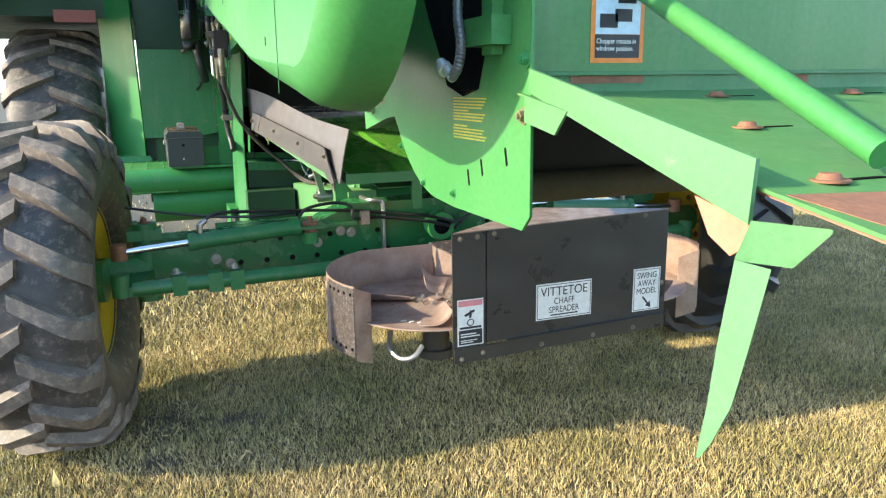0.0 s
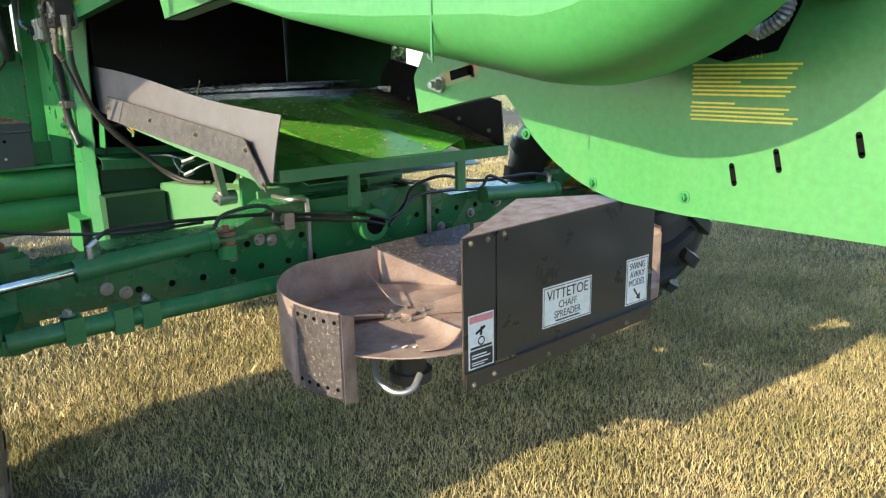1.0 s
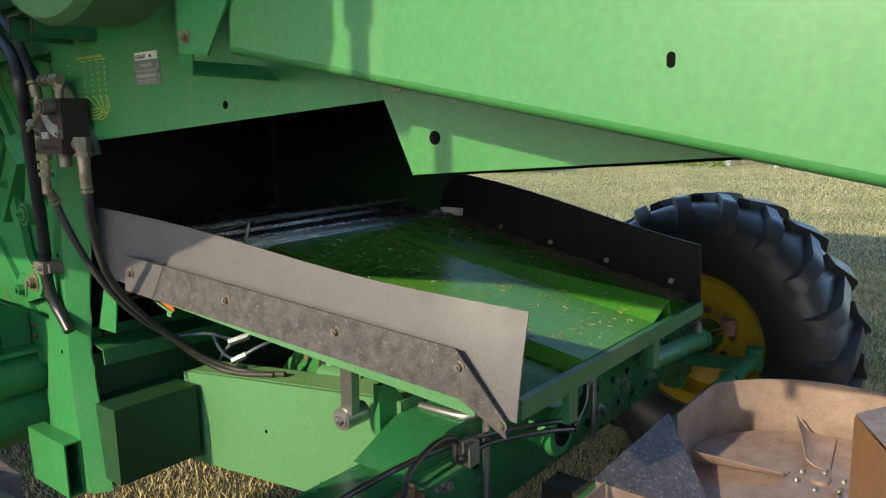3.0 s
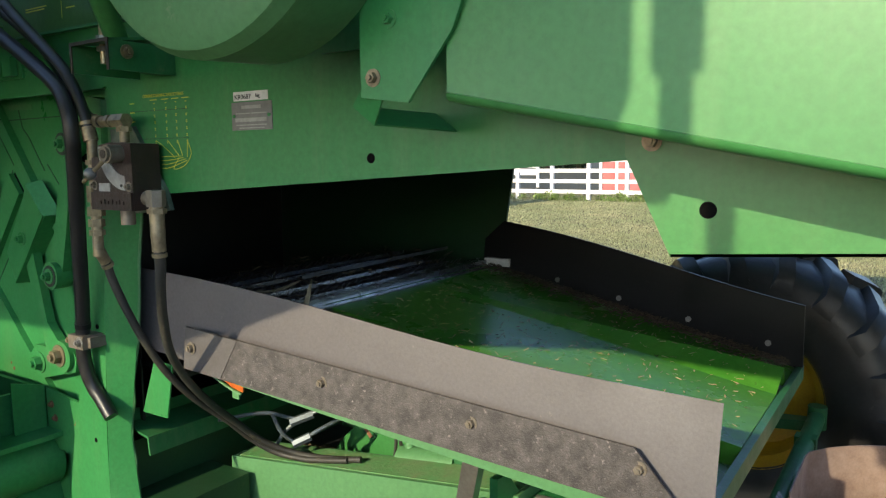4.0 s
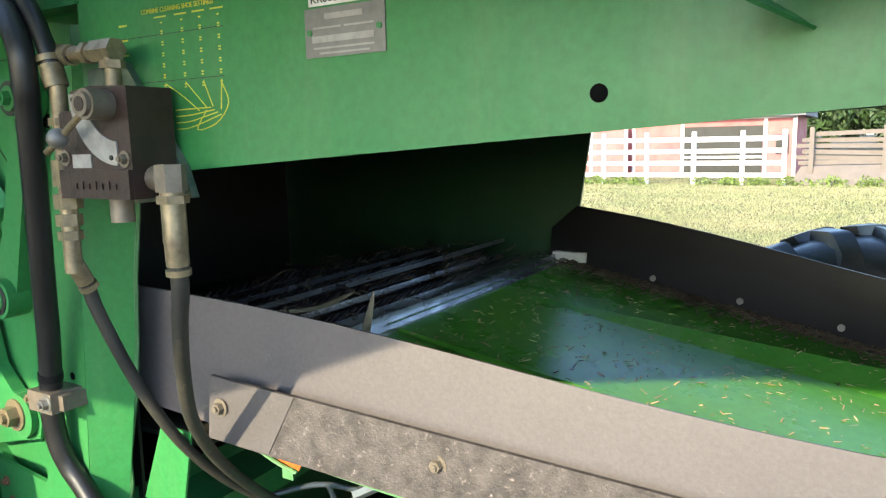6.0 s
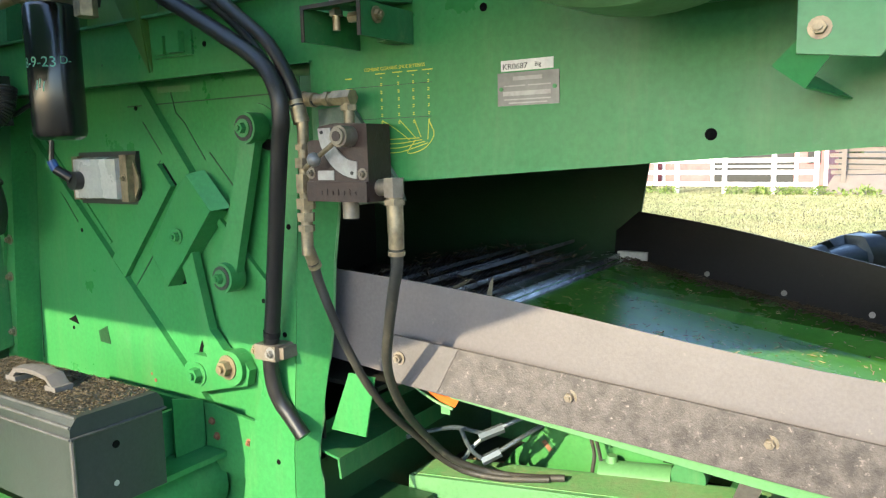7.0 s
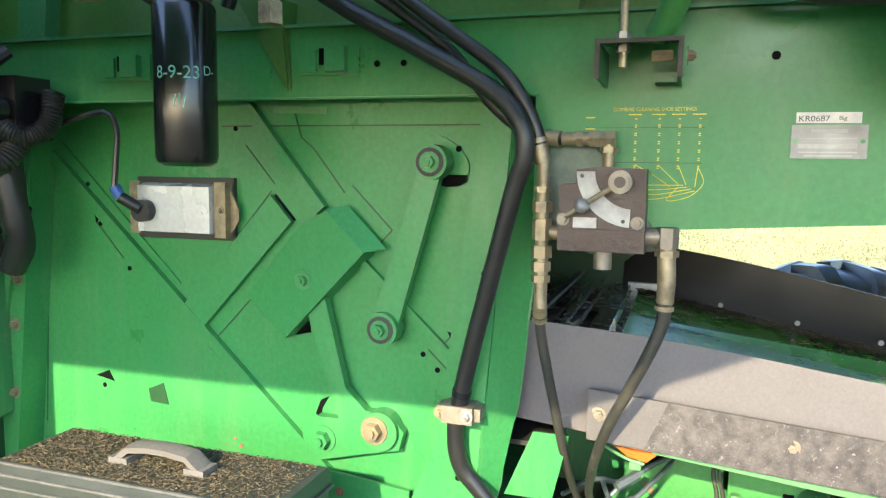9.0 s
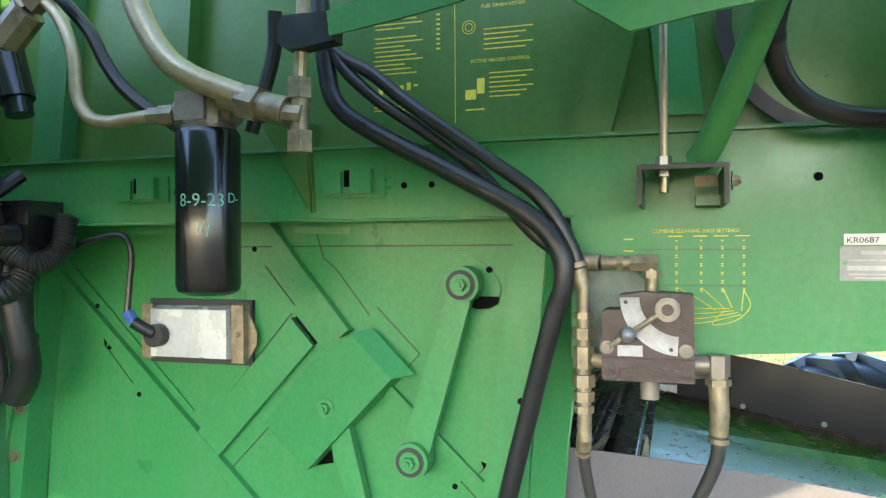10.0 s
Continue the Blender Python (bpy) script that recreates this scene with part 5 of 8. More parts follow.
def build_soil():
    """Bare soil patches beside the rear wheel, their dark colour partly the shadow there."""
    rng = random.Random(21)
    for x, y, rx, ry in ((-0.12, 3.40, 0.20, 0.28), (0.16, 3.30, 0.16, 0.10), (-0.16, 3.02, 0.12, 0.12)):
        bm = bmesh.new()
        ring = [bm.verts.new((x + rx * (1 + rng.uniform(-0.3, 0.3)) * math.cos(a), y + ry * (1 + rng.uniform(-0.3, 0.3)) * math.sin(a), 0.001)) for a in [2 * math.pi * i / 22 for i in range(22)]]
        top = bm.verts.new((x, y, 0.016))
        for p, q in zip(ring, ring[1:] + ring[:1]):
            bm.faces.new((p, q, top))
        tagged(part("ground_soil", bm, SOIL), "bare soil in the lawn, darkened for shadow as well", "soil", kind="structure")


build_soil()


def build_husk(points, wide, label):
    bm = bmesh.new()
    path = smooth_path(points, 6)
    n = len(path) - 1
    grid = []
    for i, p in enumerate(path):
        w = wide * (1 - (i / n)) ** 0.6 * min(1.0, 0.35 + 3.0 * i / n)
        p = Vector(p)
        grid.append([tuple(p + Vector((0.2 * w * abs(s), -w * s, 0.25 * w * abs(s)))) for s in (-1, -0.5, 0, 0.5, 1)])
    sheet(bm, grid, 0.0006)
    ob = new("husk", finish("husk", bm, HUSK, 50))
    return tagged(ob, label, "husk", "dry husks")


build_husk([(0.66, 4.60, 1.285), (0.74, 4.56, 1.292), (0.84, 4.52, 1.290), (0.92, 4.49, 1.315)], 0.028, "dry pale husk lying on the sieve")

build_husk([(0.833, 4.412, 1.226), (0.843, 4.406, 1.262), (0.853, 4.402, 1.300), (0.864, 4.400, 1.334)], 0.013, "dry pale husk standing upright on the sieve bar")

# ---- running gear ----
def build_wheel(name, centre, width, radius, rim_r, lugs, outward, label, base_turn=0.0, steer=0.0, tyre_mat=None, lug_mat=None):
    """A tractor-bar wheel; outward is the side (-1 left, 1 right) on which the dish faces out."""
    tyre_mat, lug_mat = tyre_mat or RUBBER, lug_mat or RUBBER_LUG
    wheel = new(name)
    wheel.location = centre
    wheel.parent, wheel.matrix_parent_inverse = combine, Matrix.Translation(-combine.location)
    tagged(wheel, label)
    w = width / 2
    bm = bmesh.new()
    body_r = radius - 0.035
    prof = [(-w * 0.62, rim_r - 0.01), (-w * 0.80, rim_r + 0.02), (-w * 0.97, rim_r + 0.09), (-w, rim_r + 0.16), (-w * 0.96, body_r - 0.085), (-w * 0.84, body_r - 0.028), (-w * 0.5, body_r - 0.006), (0, body_r)]
    prof += [(-x, r) for x, r in prof[-2::-1]]
    lathe(bm, prof, centre, 72)
    part("tyre", bm, tyre_mat, wheel, "black rubber tyre coated in dried dust", angle=50)
    # one curved lug for either side of the tread, laid round the tyre
    step = 2 * math.pi / lugs
    for hand in (-1, 1):
        mesh = None
        for k in range(lugs):
            a = base_turn + step * (k + (0.5 if hand > 0 else 0.0))
            if mesh is None:
                bm = bmesh.new()
                rows = []
                for i in range(9):
                    s = i / 8
                    x = hand * (-0.06 * w + s * (1.02 * w + 0.06 * w))
                    ang = -hand * 0 + (0.12 + 0.40 * s) * (0.55 if radius < 0.8 else 0.42)
                    drop = 0.006 * s + (0.075 * max(0.0, s - 0.72) / 0.28 if s > 0.72 else 0)
                    base = radius - 0.048 - 0.012 * s * s - drop * 1.15
                    top = radius - drop
                    half = (0.026 + 0.010 * s) / radius
                    c = lambda r, da: Vector((x, r * math.cos(ang + da), r * math.sin(ang + da)))
                    rows.append([c(base, -half * 1.5), c(top, -half), c(top, half), c(base, half * 1.5)])
                V = [[bm.verts.new(p) for p in row] for row in rows]
                for p, q in zip(V, V[1:]):
                    for j in range(3):
                        bm.faces.new((p[j], p[j + 1], q[j + 1], q[j]))
                bm.faces.new(V[0])
                bm.faces.new(V[-1][::-1])
                mesh = finish("lug", bm, lug_mat, 40)
            o = new("lug", mesh)
            o.matrix_basis = Matrix.Translation(centre) @ Matrix.Rotation(a, 4, "X")
            attach(o, wheel)
    bm = bmesh.new()
    o = outward
    prof = [(-0.66 * w, rim_r + 0.022), (-0.66 * w, rim_r - 0.004), (-0.58 * w, rim_r - 0.012), (-0.40 * w, rim_r - 0.045), (0.0, rim_r - 0.055), (0.10 * w, rim_r - 0.07), (0.16 * w, rim_r - 0.12), (0.16 * w, 0.13), (0.05 * w, 0.10), (0.05 * w, 0.001)]
    lathe(bm, [(x * o, r) for x, r in prof], centre, 56)
    lathe(bm, [(x * o, r) for x, r in [(0.0, rim_r - 0.055), (0.5 * w, rim_r - 0.04), (0.64 * w, rim_r - 0.004), (0.64 * w, rim_r + 0.022)]], centre, 56)
    rim = part("rim", bm, YELLOW, wheel, "yellow steel rim", angle=30)
    bm = bmesh.new()
    rod(bm, (centre[0] - o * 0.16, centre[1], centre[2]), (centre[0] + o * 0.06, centre[1], centre[2]), 0.085, 0.07, segs=28)
    part("hub", bm, GREEN_DIRTY, wheel)
    for k in range(8):
        a = 2 * math.pi * k / 8
        bolt(wheel, BOLT_RUST, (centre[0] - o * 0.0, centre[1] + 0.115 * math.cos(a), centre[2] + 0.115 * math.sin(a)), 1.0, rz=0 if o > 0 else 180)
    wheel.rotation_euler = (0, 0, radians(steer))
    return wheel


WHEEL_L, WHEEL_R = (-0.455, 3.42, 0.645), (2.745, 3.58, 0.645)
build_wheel("wheel", WHEEL_L, 0.42, 0.650, 0.315, 19, -1, "dusty rear wheel with a bar-tread tyre and yellow rim", 0.1, -7)
# far wheel's rubber has less dust and a darker tone for its shade
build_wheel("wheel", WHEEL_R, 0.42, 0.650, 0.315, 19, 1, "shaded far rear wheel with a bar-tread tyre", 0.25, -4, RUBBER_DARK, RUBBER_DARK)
build_wheel("wheel", (-0.68, 6.75, 0.93), 0.62, 0.935, 0.42, 21, -1, "big dusty front drive wheel", 0.0)


def build_axle():
    axle = new("rear_axle")
    axle.location = (CX, 3.6, 0.72)
    axle.parent, axle.matrix_parent_inverse = combine, Matrix.Translation(-combine.location)
    tagged(axle, "dusty green adjustable rear axle")
    # inner beam with its sloping top, outer telescoping beams
    bm = bmesh.new()
    box(bm, 0.16, 2.11, 3.545, 3.70, 0.585, 0.800)
    part("axle_beam", bm, GREEN_AXLE, axle, "box beam with rows of adjusting holes", bevel=0.008)
    bm = bmesh.new()
    hexa(bm, [(-0.12, 3.548, 0.60), (0.22, 3.548, 0.60), (0.22, 3.69, 0.60), (-0.12, 3.69, 0.60)], [(-0.12, 3.552, 0.775), (0.22, 3.552, 0.775), (0.22, 3.69, 0.775), (-0.12, 3.69, 0.775)])
    part("outer_beam", bm, GREEN_AXLE, axle, bevel=0.006)
    bm = bmesh.new()
    hexa(bm, [(2.05, 3.548, 0.60), (2.39, 3.548, 0.60), (2.39, 3.69, 0.60), (2.05, 3.69, 0.60)], [(2.05, 3.552, 0.775), (2.39, 3.552, 0.775), (2.39, 3.69, 0.775), (2.05, 3.69, 0.775)])
    part("outer_beam", bm, GREEN_AXLE, axle, bevel=0.006)
    bm = bmesh.new()                                   # raised middle saddle
    out = [(0.62, 0.800), (0.78, 0.868), (1.50, 0.868), (1.66, 0.800)]
    back_plate(bm, out, 3.548, 3.72)
    part("saddle", bm, GREEN_AXLE, axle, bevel=0.012)
    # pivot boss
    bm = bmesh.new()
    c = (1.185, 0, 0.745)
    rod(bm, (c[0], 3.55, c[2]), (c[0], 3.470, c[2]), 0.062, segs=28)
    rod(bm, (c[0], 3.472, c[2]), (c[0], 3.455, c[2]), 0.072, 0.066, segs=28)
    boss = part("pivot_boss", bm, GREEN, axle, "round green axle pivot", bevel=0.002)
    bm = bmesh.new()
    rod(bm, (c[0], 3.456, c[2]), (c[0], 3.450, c[2]), 0.040, segs=24)
    part("bore", bm, HOLE, boss)
    bm = bmesh.new()
    hexa(bm, [(1.23, 3.55, 0.83), (1.37, 3.55, 0.86), (1.37, 3.548, 0.85), (1.23, 3.50, 0.74)], [(1.24, 3.55, 0.83), (1.38, 3.55, 0.86), (1.38, 3.548, 0.85), (1.24, 3.50, 0.74)])
    part("pivot_rib", bm, GREEN_DIRTY, axle)
    # adjusting holes and bolts on the rear face
    for i in range(16):
        x = 0.20 + 0.115 * i
        for z in (0.735, 0.640):
            if 0.98 < x < 1.40:
                continue
            bm = bmesh.new()
            xx, zz = x + (0.05 if z < 0.7 else 0), z
            rod(bm, (xx, 3.543, zz), (xx, 3.548, zz), 0.0125, segs=14)
            part("hole", bm, HOLE, axle)
    for x, z in ((0.145, 0.665), (0.205, 0.640), (0.71, 0.745), (0.76, 0.735), (1.78, 0.70), (1.95, 0.73), (1.60, 0.66), (2.02, 0.66), (0.60, 0.70)):
        bolt(axle, BOLT_STEEL, (x, 3.543, z), 1.35, rz=90)
    # tie rod below and behind
    bm = bmesh.new()
    rod(bm, (-0.20, 3.300, 0.625), (2.47, 3.300, 0.645), 0.031, segs=20)
    tie = part("tie_rod", bm, GREEN_DIRTY, axle, "long green tie rod tube")
    for x in (-0.02, 0.12, 0.205, 2.2):
        bm = bmesh.new()
        box(bm, x - 0.028, x + 0.028, 3.266, 3.336, 0.588, 0.668)
        part("tie_clamp", bm, GREEN_DIRTY, tie, bevel=0.006)
    for x in (0.20, -0.03):
        bolt(tie, BOLT_STEEL, (x, 3.30, 0.674), 1.3, ry=90)
    for s in (-0.24, 2.50):
        bm = bmesh.new()
        rod(bm, (s, 3.30, 0.60), (s, 3.30, 0.69), 0.035, segs=18)
        part("ball_joint", bm, GREEN_DIRTY, tie, bevel=0.004)
    # steering cylinder: barrel, chrome rod, hose ports
    for s, x0, x1, xr in ((1, 0.03, 0.50, -0.24), (-1, 2.24, 1.77, 2.51)):
        bm = bmesh.new()
        rod(bm, (x0, 3.425, 0.772), (x1, 3.445, 0.800), 0.034, segs=22)
        rod(bm, (x0, 3.425, 0.772), (x0 + s * 0.03, 3.426, 0.774), 0.038, segs=22)
        rod(bm, (x1 - s * 0.03, 3.444, 0.798), (x1, 3.445, 0.800), 0.038, segs=22)
        cyl = part("steering_cylinder", bm, GREEN_DIRTY, axle, "green steering cylinder with a chrome rod", bevel=0.002)
        bm = bmesh.new()
        rod(bm, (x0, 3.425, 0.772), (xr, 3.413, 0.755), 0.014, segs=18)
        part("chrome_rod", bm, CHROME, cyl, "bright chrome rod")
        bm = bmesh.new()
        rod(bm, (xr, 3.413, 0.725), (xr, 3.413, 0.79), 0.032, segs=18)
        part("rod_eye", bm, RUST, cyl, bevel=0.004)
        bm = bmesh.new()
        rod(bm, (x0 + s * 0.05, 3.427, 0.80), (x0 + s * 0.05, 3.427, 0.845), 0.013, segs=12)
        rod(bm, (x0 + s * 0.05, 3.427, 0.84), (x0 + s * 0.08, 3.425, 0.862), 0.011, segs=12)
        part("port", bm, STEEL, cyl)
    # canister on the cylinder's end
    bm = bmesh.new()
    rod(bm, (0.555, 3.478, 0.715), (0.555, 3.478, 0.765), 0.036, segs=22)
    can = part("canister", bm, GREEN, axle, bevel=0.004)
    bm = bmesh.new()
    rod(bm, (0.555, 3.478, 0.766), (0.555, 3.478, 0.812), 0.033, segs=22)
    rod(bm, (0.555, 3.478, 0.812), (0.555, 3.478, 0.835), 0.012, segs=12)
    part("cap", bm, RUST, can, bevel=0.003)
    # clevis cheeks joining cylinder to beam
    bm = bmesh.new()
    box(bm, 0.50, 0.62, 3.43, 3.546, 0.785, 0.797)
    box(bm, 0.62, 0.78, 3.50, 3.546, 0.776, 0.788)
    part("clevis", bm, GREEN_DIRTY, axle, bevel=0.003)
    # bent rod staples over the beam
    for x, z in ((0.915, 0.875), (1.52, 0.875)):
        bm = bmesh.new()
        hose(bm, [(x - 0.06, 3.70, z), (x - 0.06, 3.56, z + 0.004), (x - 0.02, 3.532, z + 0.002), (x, 3.528, z - 0.02), (x, 3.528, 0.70), (x, 3.528, 0.60)], 0.0105, segs=10)
        part("rod_staple", bm, STEEL, axle, "bare bent steel rod")
    # knuckles and king pins by the wheels
    for s, x in ((1, -0.14), (-1, 2.41)):
        bm = bmesh.new()
        rod(bm, (x, 3.60, 0.50), (x, 3.60, 0.84), 0.052, segs=22)
        box(bm, x - 0.07, x + 0.07, 3.55, 3.66, 0.54, 0.60)
        box(bm, x - 0.07, x + 0.07, 3.55, 3.66, 0.77, 0.815)
        rod(bm, (x, 3.60, 0.645), (x - s * 0.25, 3.55, 0.645), 0.06, segs=20)
        hexa(bm, [(x - 0.04, 3.60, 0.60), (x + 0.04, 3.60, 0.60), (x - s * 0.08 + 0.03, 3.28, 0.60), (x - s * 0.08 - 0.03, 3.28, 0.60)], [(x - 0.04, 3.60, 0.64), (x + 0.04, 3.60, 0.64), (x - s * 0.08 + 0.03, 3.28, 0.64), (x - s * 0.08 - 0.03, 3.28, 0.64)])
        k = part("knuckle", bm, GREEN_DIRTY, axle, "dusty green steering knuckle", bevel=0.005)
        bolt(k, BOLT_RUST, (x, 3.60, 0.842), 1.5, ry=90)
    # steering hoses lying on the beam
    def lay(name, pts, r=0.0075, mat=HOSE):
        bm = bmesh.new()
        hose(bm, pts, r, segs=8)
        return part(name, bm, mat, axle)
    lay("steering_hose", [(0.10, 3.425, 0.862), (0.16, 3.44, 0.885), (0.33, 3.50, 0.872), (0.55, 3.53, 0.855), (0.75, 3.53, 0.84), (0.95, 3.51, 0.815), (1.13, 3.45, 0.795), (1.24, 3.44, 0.765)])
    lay("steering_hose", [(0.50, 3.445, 0.84), (0.55, 3.47, 0.875), (0.68, 3.50, 0.885), (0.76, 3.51, 0.86), (0.77, 3.51, 0.805), (0.90, 3.51, 0.80), (1.10, 3.46, 0.775), (1.22, 3.44, 0.745)])
    lay("steering_hose", [(1.22, 3.44, 0.755), (1.33, 3.46, 0.79), (1.42, 3.50, 0.87), (1.60, 3.53, 0.895), (1.75, 3.52, 0.86), (1.90, 3.50, 0.85), (2.10, 3.45, 0.86), (2.22, 3.43, 0.82)])
    lay("steering_hose", [(1.25, 3.45, 0.73), (1.40, 3.48, 0.83), (1.62, 3.51, 0.83), (1.80, 3.50, 0.82), (1.86, 3.50, 0.87), (1.95, 3.47, 0.83)])
    lay("steering_hose", [(-0.35, 3.75, 0.92), (0.0, 3.66, 0.86), (0.25, 3.58, 0.84), (0.50, 3.54, 0.845)], 0.006)
    bm = bmesh.new()
    box(bm, 0.80, 0.84, 3.495, 3.535, 0.775, 0.835)
    part("hose_clip", bm, STEEL, axle, bevel=0.004)
    return axle


build_axle()


def build_frame():
    # side rail running forward from the axle, and its sunlit top
    for s in (0, 1):
        mir = (lambda x: x) if s == 0 else (lambda x: 2 * CX - x)
        bm = bmesh.new()
        low = [(mir(0.672), 4.545, 0.56), (mir(0.80), 3.72, 0.56), (mir(0.94), 3.72, 0.56), (mir(0.80), 4.545, 0.56)]
        high = [(mir(0.672), 4.535, 0.858), (mir(0.80), 3.72, 0.898), (mir(0.94), 3.72, 0.898), (mir(0.80), 4.535, 0.858)]
        hexa(bm, low, high)
        rail = part("frame_rail", bm, FADED, combine, "light green sunlit frame rail with a dusty top" if s == 0 else "green frame rail under the shoe", bevel=0.008)
        if s == 0:
            bm = bmesh.new()
            hexa(bm, [(0.685, 4.53, 0.8582), (0.812, 3.73, 0.8982), (0.928, 3.73, 0.8982), (0.788, 4.53, 0.8582)], [(0.685, 4.53, 0.8598), (0.812, 3.73, 0.8998), (0.928, 3.73, 0.8998), (0.788, 4.53, 0.8598)])
            part("dust_coat", bm, CHAFF_DUST, rail)
            for y, z in ((4.20, 0.72), (4.0, 0.60)):
                bm = bmesh.new()
                x = 0.672 + (4.545 - y) * 0.155
                rod(bm, (x - 0.001, y, z), (x + 0.004, y, z), 0.006, segs=10)
                part("hole", bm, HOLE, rail)
        bm = bmesh.new()
        hexa(bm, [(mir(0.74), 3.76, 0.80), (mir(0.90), 3.74, 0.80), (mir(0.90), 3.72, 0.80), (mir(0.74), 3.74, 0.80)], [(mir(0.74), 3.76, 0.955), (mir(0.78), 3.755, 0.955), (mir(0.78), 3.735, 0.955), (mir(0.74), 3.74, 0.955)])
        part("hanger_ear", bm, GREEN, rail, bevel=0.002)
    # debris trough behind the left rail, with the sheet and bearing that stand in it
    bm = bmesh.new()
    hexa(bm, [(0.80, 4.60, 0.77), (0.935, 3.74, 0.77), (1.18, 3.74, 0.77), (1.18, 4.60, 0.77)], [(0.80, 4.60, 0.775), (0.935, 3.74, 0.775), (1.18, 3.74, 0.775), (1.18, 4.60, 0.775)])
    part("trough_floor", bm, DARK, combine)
    bm = bmesh.new()
    side_plate(bm, [(4.45, 0.776), (4.125, 0.776), (4.125, 0.985), (4.172, 0.978), (4.246, 0.955), (4.293, 0.930), (4.346, 0.890), (4.405, 0.836)], 0.985, 0.990)
    inner = part("inner_sheet", bm, GREEN_SHEET, combine, "sunlit green inner sheet over packed debris", bevel=0.001)
    bm = bmesh.new()
    side_plate(bm, [(4.338, 0.880), (4.318, 0.900), (4.278, 0.862), (4.296, 0.842)], 0.981, 0.985)
    clip = part("clip_plate", bm, GREEN_DIRTY, inner, bevel=0.001)
    bm = bmesh.new()
    side_plate(bm, [(4.322, 0.878), (4.312, 0.886), (4.290, 0.862), (4.300, 0.854)], 0.9795, 0.981)
    part("rust_spot", bm, RUST, clip)
    bm = bmesh.new()
    for dy in (0.0, 0.014):                             # wires hanging in front of it
        hose(bm, [(0.90, 4.150 - dy, 1.03), (0.90, 4.153 - dy, 0.96), (0.90, 4.143 - dy, 0.91), (0.90, 4.148 - dy * 2, 0.86), (0.90, 4.145 - dy, 0.80)], 0.005, segs=6)
    part("wire", bm, HOSE_DUSTY, inner)
    bm = bmesh.new()
    box(bm, 0.950, 0.958, 3.90, 4.115, 0.80, 0.985)
    stop = part("stop_plate", bm, GREEN_SHEET, combine, bevel=0.002)
    bm = bmesh.new()
    box(bm, 0.9485, 0.9502, 3.965, 3.99, 0.905, 0.915)
    part("slot", bm, HOLE, stop)
    bm = bmesh.new()
    rod(bm, (0.900, 4.125, 0.850), (0.925, 3.96, 0.862), 0.048, segs=26)
    rod(bm, (0.905, 4.100, 0.890), (0.905, 4.100, 0.915), 0.016, 0.012, segs=12)
    part("bearing_housing", bm, FADED, combine, "dusty green bearing housing", bevel=0.004)
    # cross tubes behind the axle
    bm = bmesh.new()
    for y, z, r in ((3.80, 0.855, 0.045), (3.92, 0.90, 0.04)):
        rod(bm, (0.90, y, z), (1.42, y, z), r, segs=20)
    part("cross_tube", bm, GREEN_DIRTY, combine)
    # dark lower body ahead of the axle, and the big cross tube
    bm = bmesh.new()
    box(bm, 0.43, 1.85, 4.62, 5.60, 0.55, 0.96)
    part("lower_body", bm, DARK_GREEN, combine, "dark green lower body")
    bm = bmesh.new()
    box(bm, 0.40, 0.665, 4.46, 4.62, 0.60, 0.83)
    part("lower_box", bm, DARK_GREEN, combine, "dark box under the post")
    bm = bmesh.new()
    rod(bm, (-0.30, 4.95, 0.865), (0.40, 4.95, 0.865), 0.075, segs=26)
    rod(bm, (-0.10, 5.05, 0.72), (0.42, 5.05, 0.72), 0.12, segs=30)
    part("cross_cylinder", bm, GREEN, combine, bevel=0.01)
    # inner pan and shoe floor below the tray
    bm = bmesh.new()
    hexa(bm, [(0.90, 4.60, 1.10), (1.82, 4.60, 1.10), (1.72, 3.40, 0.95), (0.86, 3.40, 0.95)], [(0.90, 4.60, 1.105), (1.82, 4.60, 1.105), (1.72, 3.40, 0.955), (0.86, 3.40, 0.955)])
    box(bm, 1.20, 1.21, 3.95, 4.60, 0.60, 1.05)
    part("shoe_floor", bm, GREEN_DIRTY, combine)
    bm = bmesh.new()                                    # slanting angle iron that runs in from the post
    hexa(bm, [(0.425, 4.632, 1.004), (0.95, 4.70, 0.972), (0.95, 4.60, 0.955), (0.425, 4.540, 0.985)], [(0.425, 4.632, 1.010), (0.95, 4.70, 0.978), (0.95, 4.60, 0.961), (0.425, 4.540, 0.991)])
    hexa(bm, [(0.425, 4.540, 0.985), (0.95, 4.60, 0.955), (0.95, 4.606, 0.955), (0.425, 4.546, 0.985)], [(0.425, 4.535, 0.945), (0.95, 4.595, 0.915), (0.95, 4.601, 0.915), (0.425, 4.541, 0.945)])
    hexa(bm, [(0.425, 4.626, 1.010), (0.95, 4.694, 0.978), (0.95, 4.700, 0.978), (0.425, 4.632, 1.010)], [(0.425, 4.628, 1.040), (0.95, 4.696, 1.008), (0.95, 4.702, 1.008), (0.425, 4.634, 1.040)])
    part("angle_iron", bm, GREEN_DIRTY, combine)
    # lower box tube and step platform ahead
    bm = bmesh.new()
    hexa(bm, [(0.385, 4.935, 1.070), (0.30, 4.935, 1.095), (0.30, 4.935, 0.90), (0.385, 4.935, 0.90)], [(0.385, 4.930, 1.070), (0.30, 4.930, 1.095), (0.30, 4.930, 0.90), (0.385, 4.930, 0.90)])
    hexa(bm, [(0.396, 4.93, 1.062), (0.396, 4.75, 1.044), (0.396, 4.755, 0.90), (0.396, 4.93, 0.90)], [(0.388, 4.93, 1.062), (0.388, 4.75, 1.044), (0.388, 4.755, 0.90), (0.388, 4.93, 0.90)])
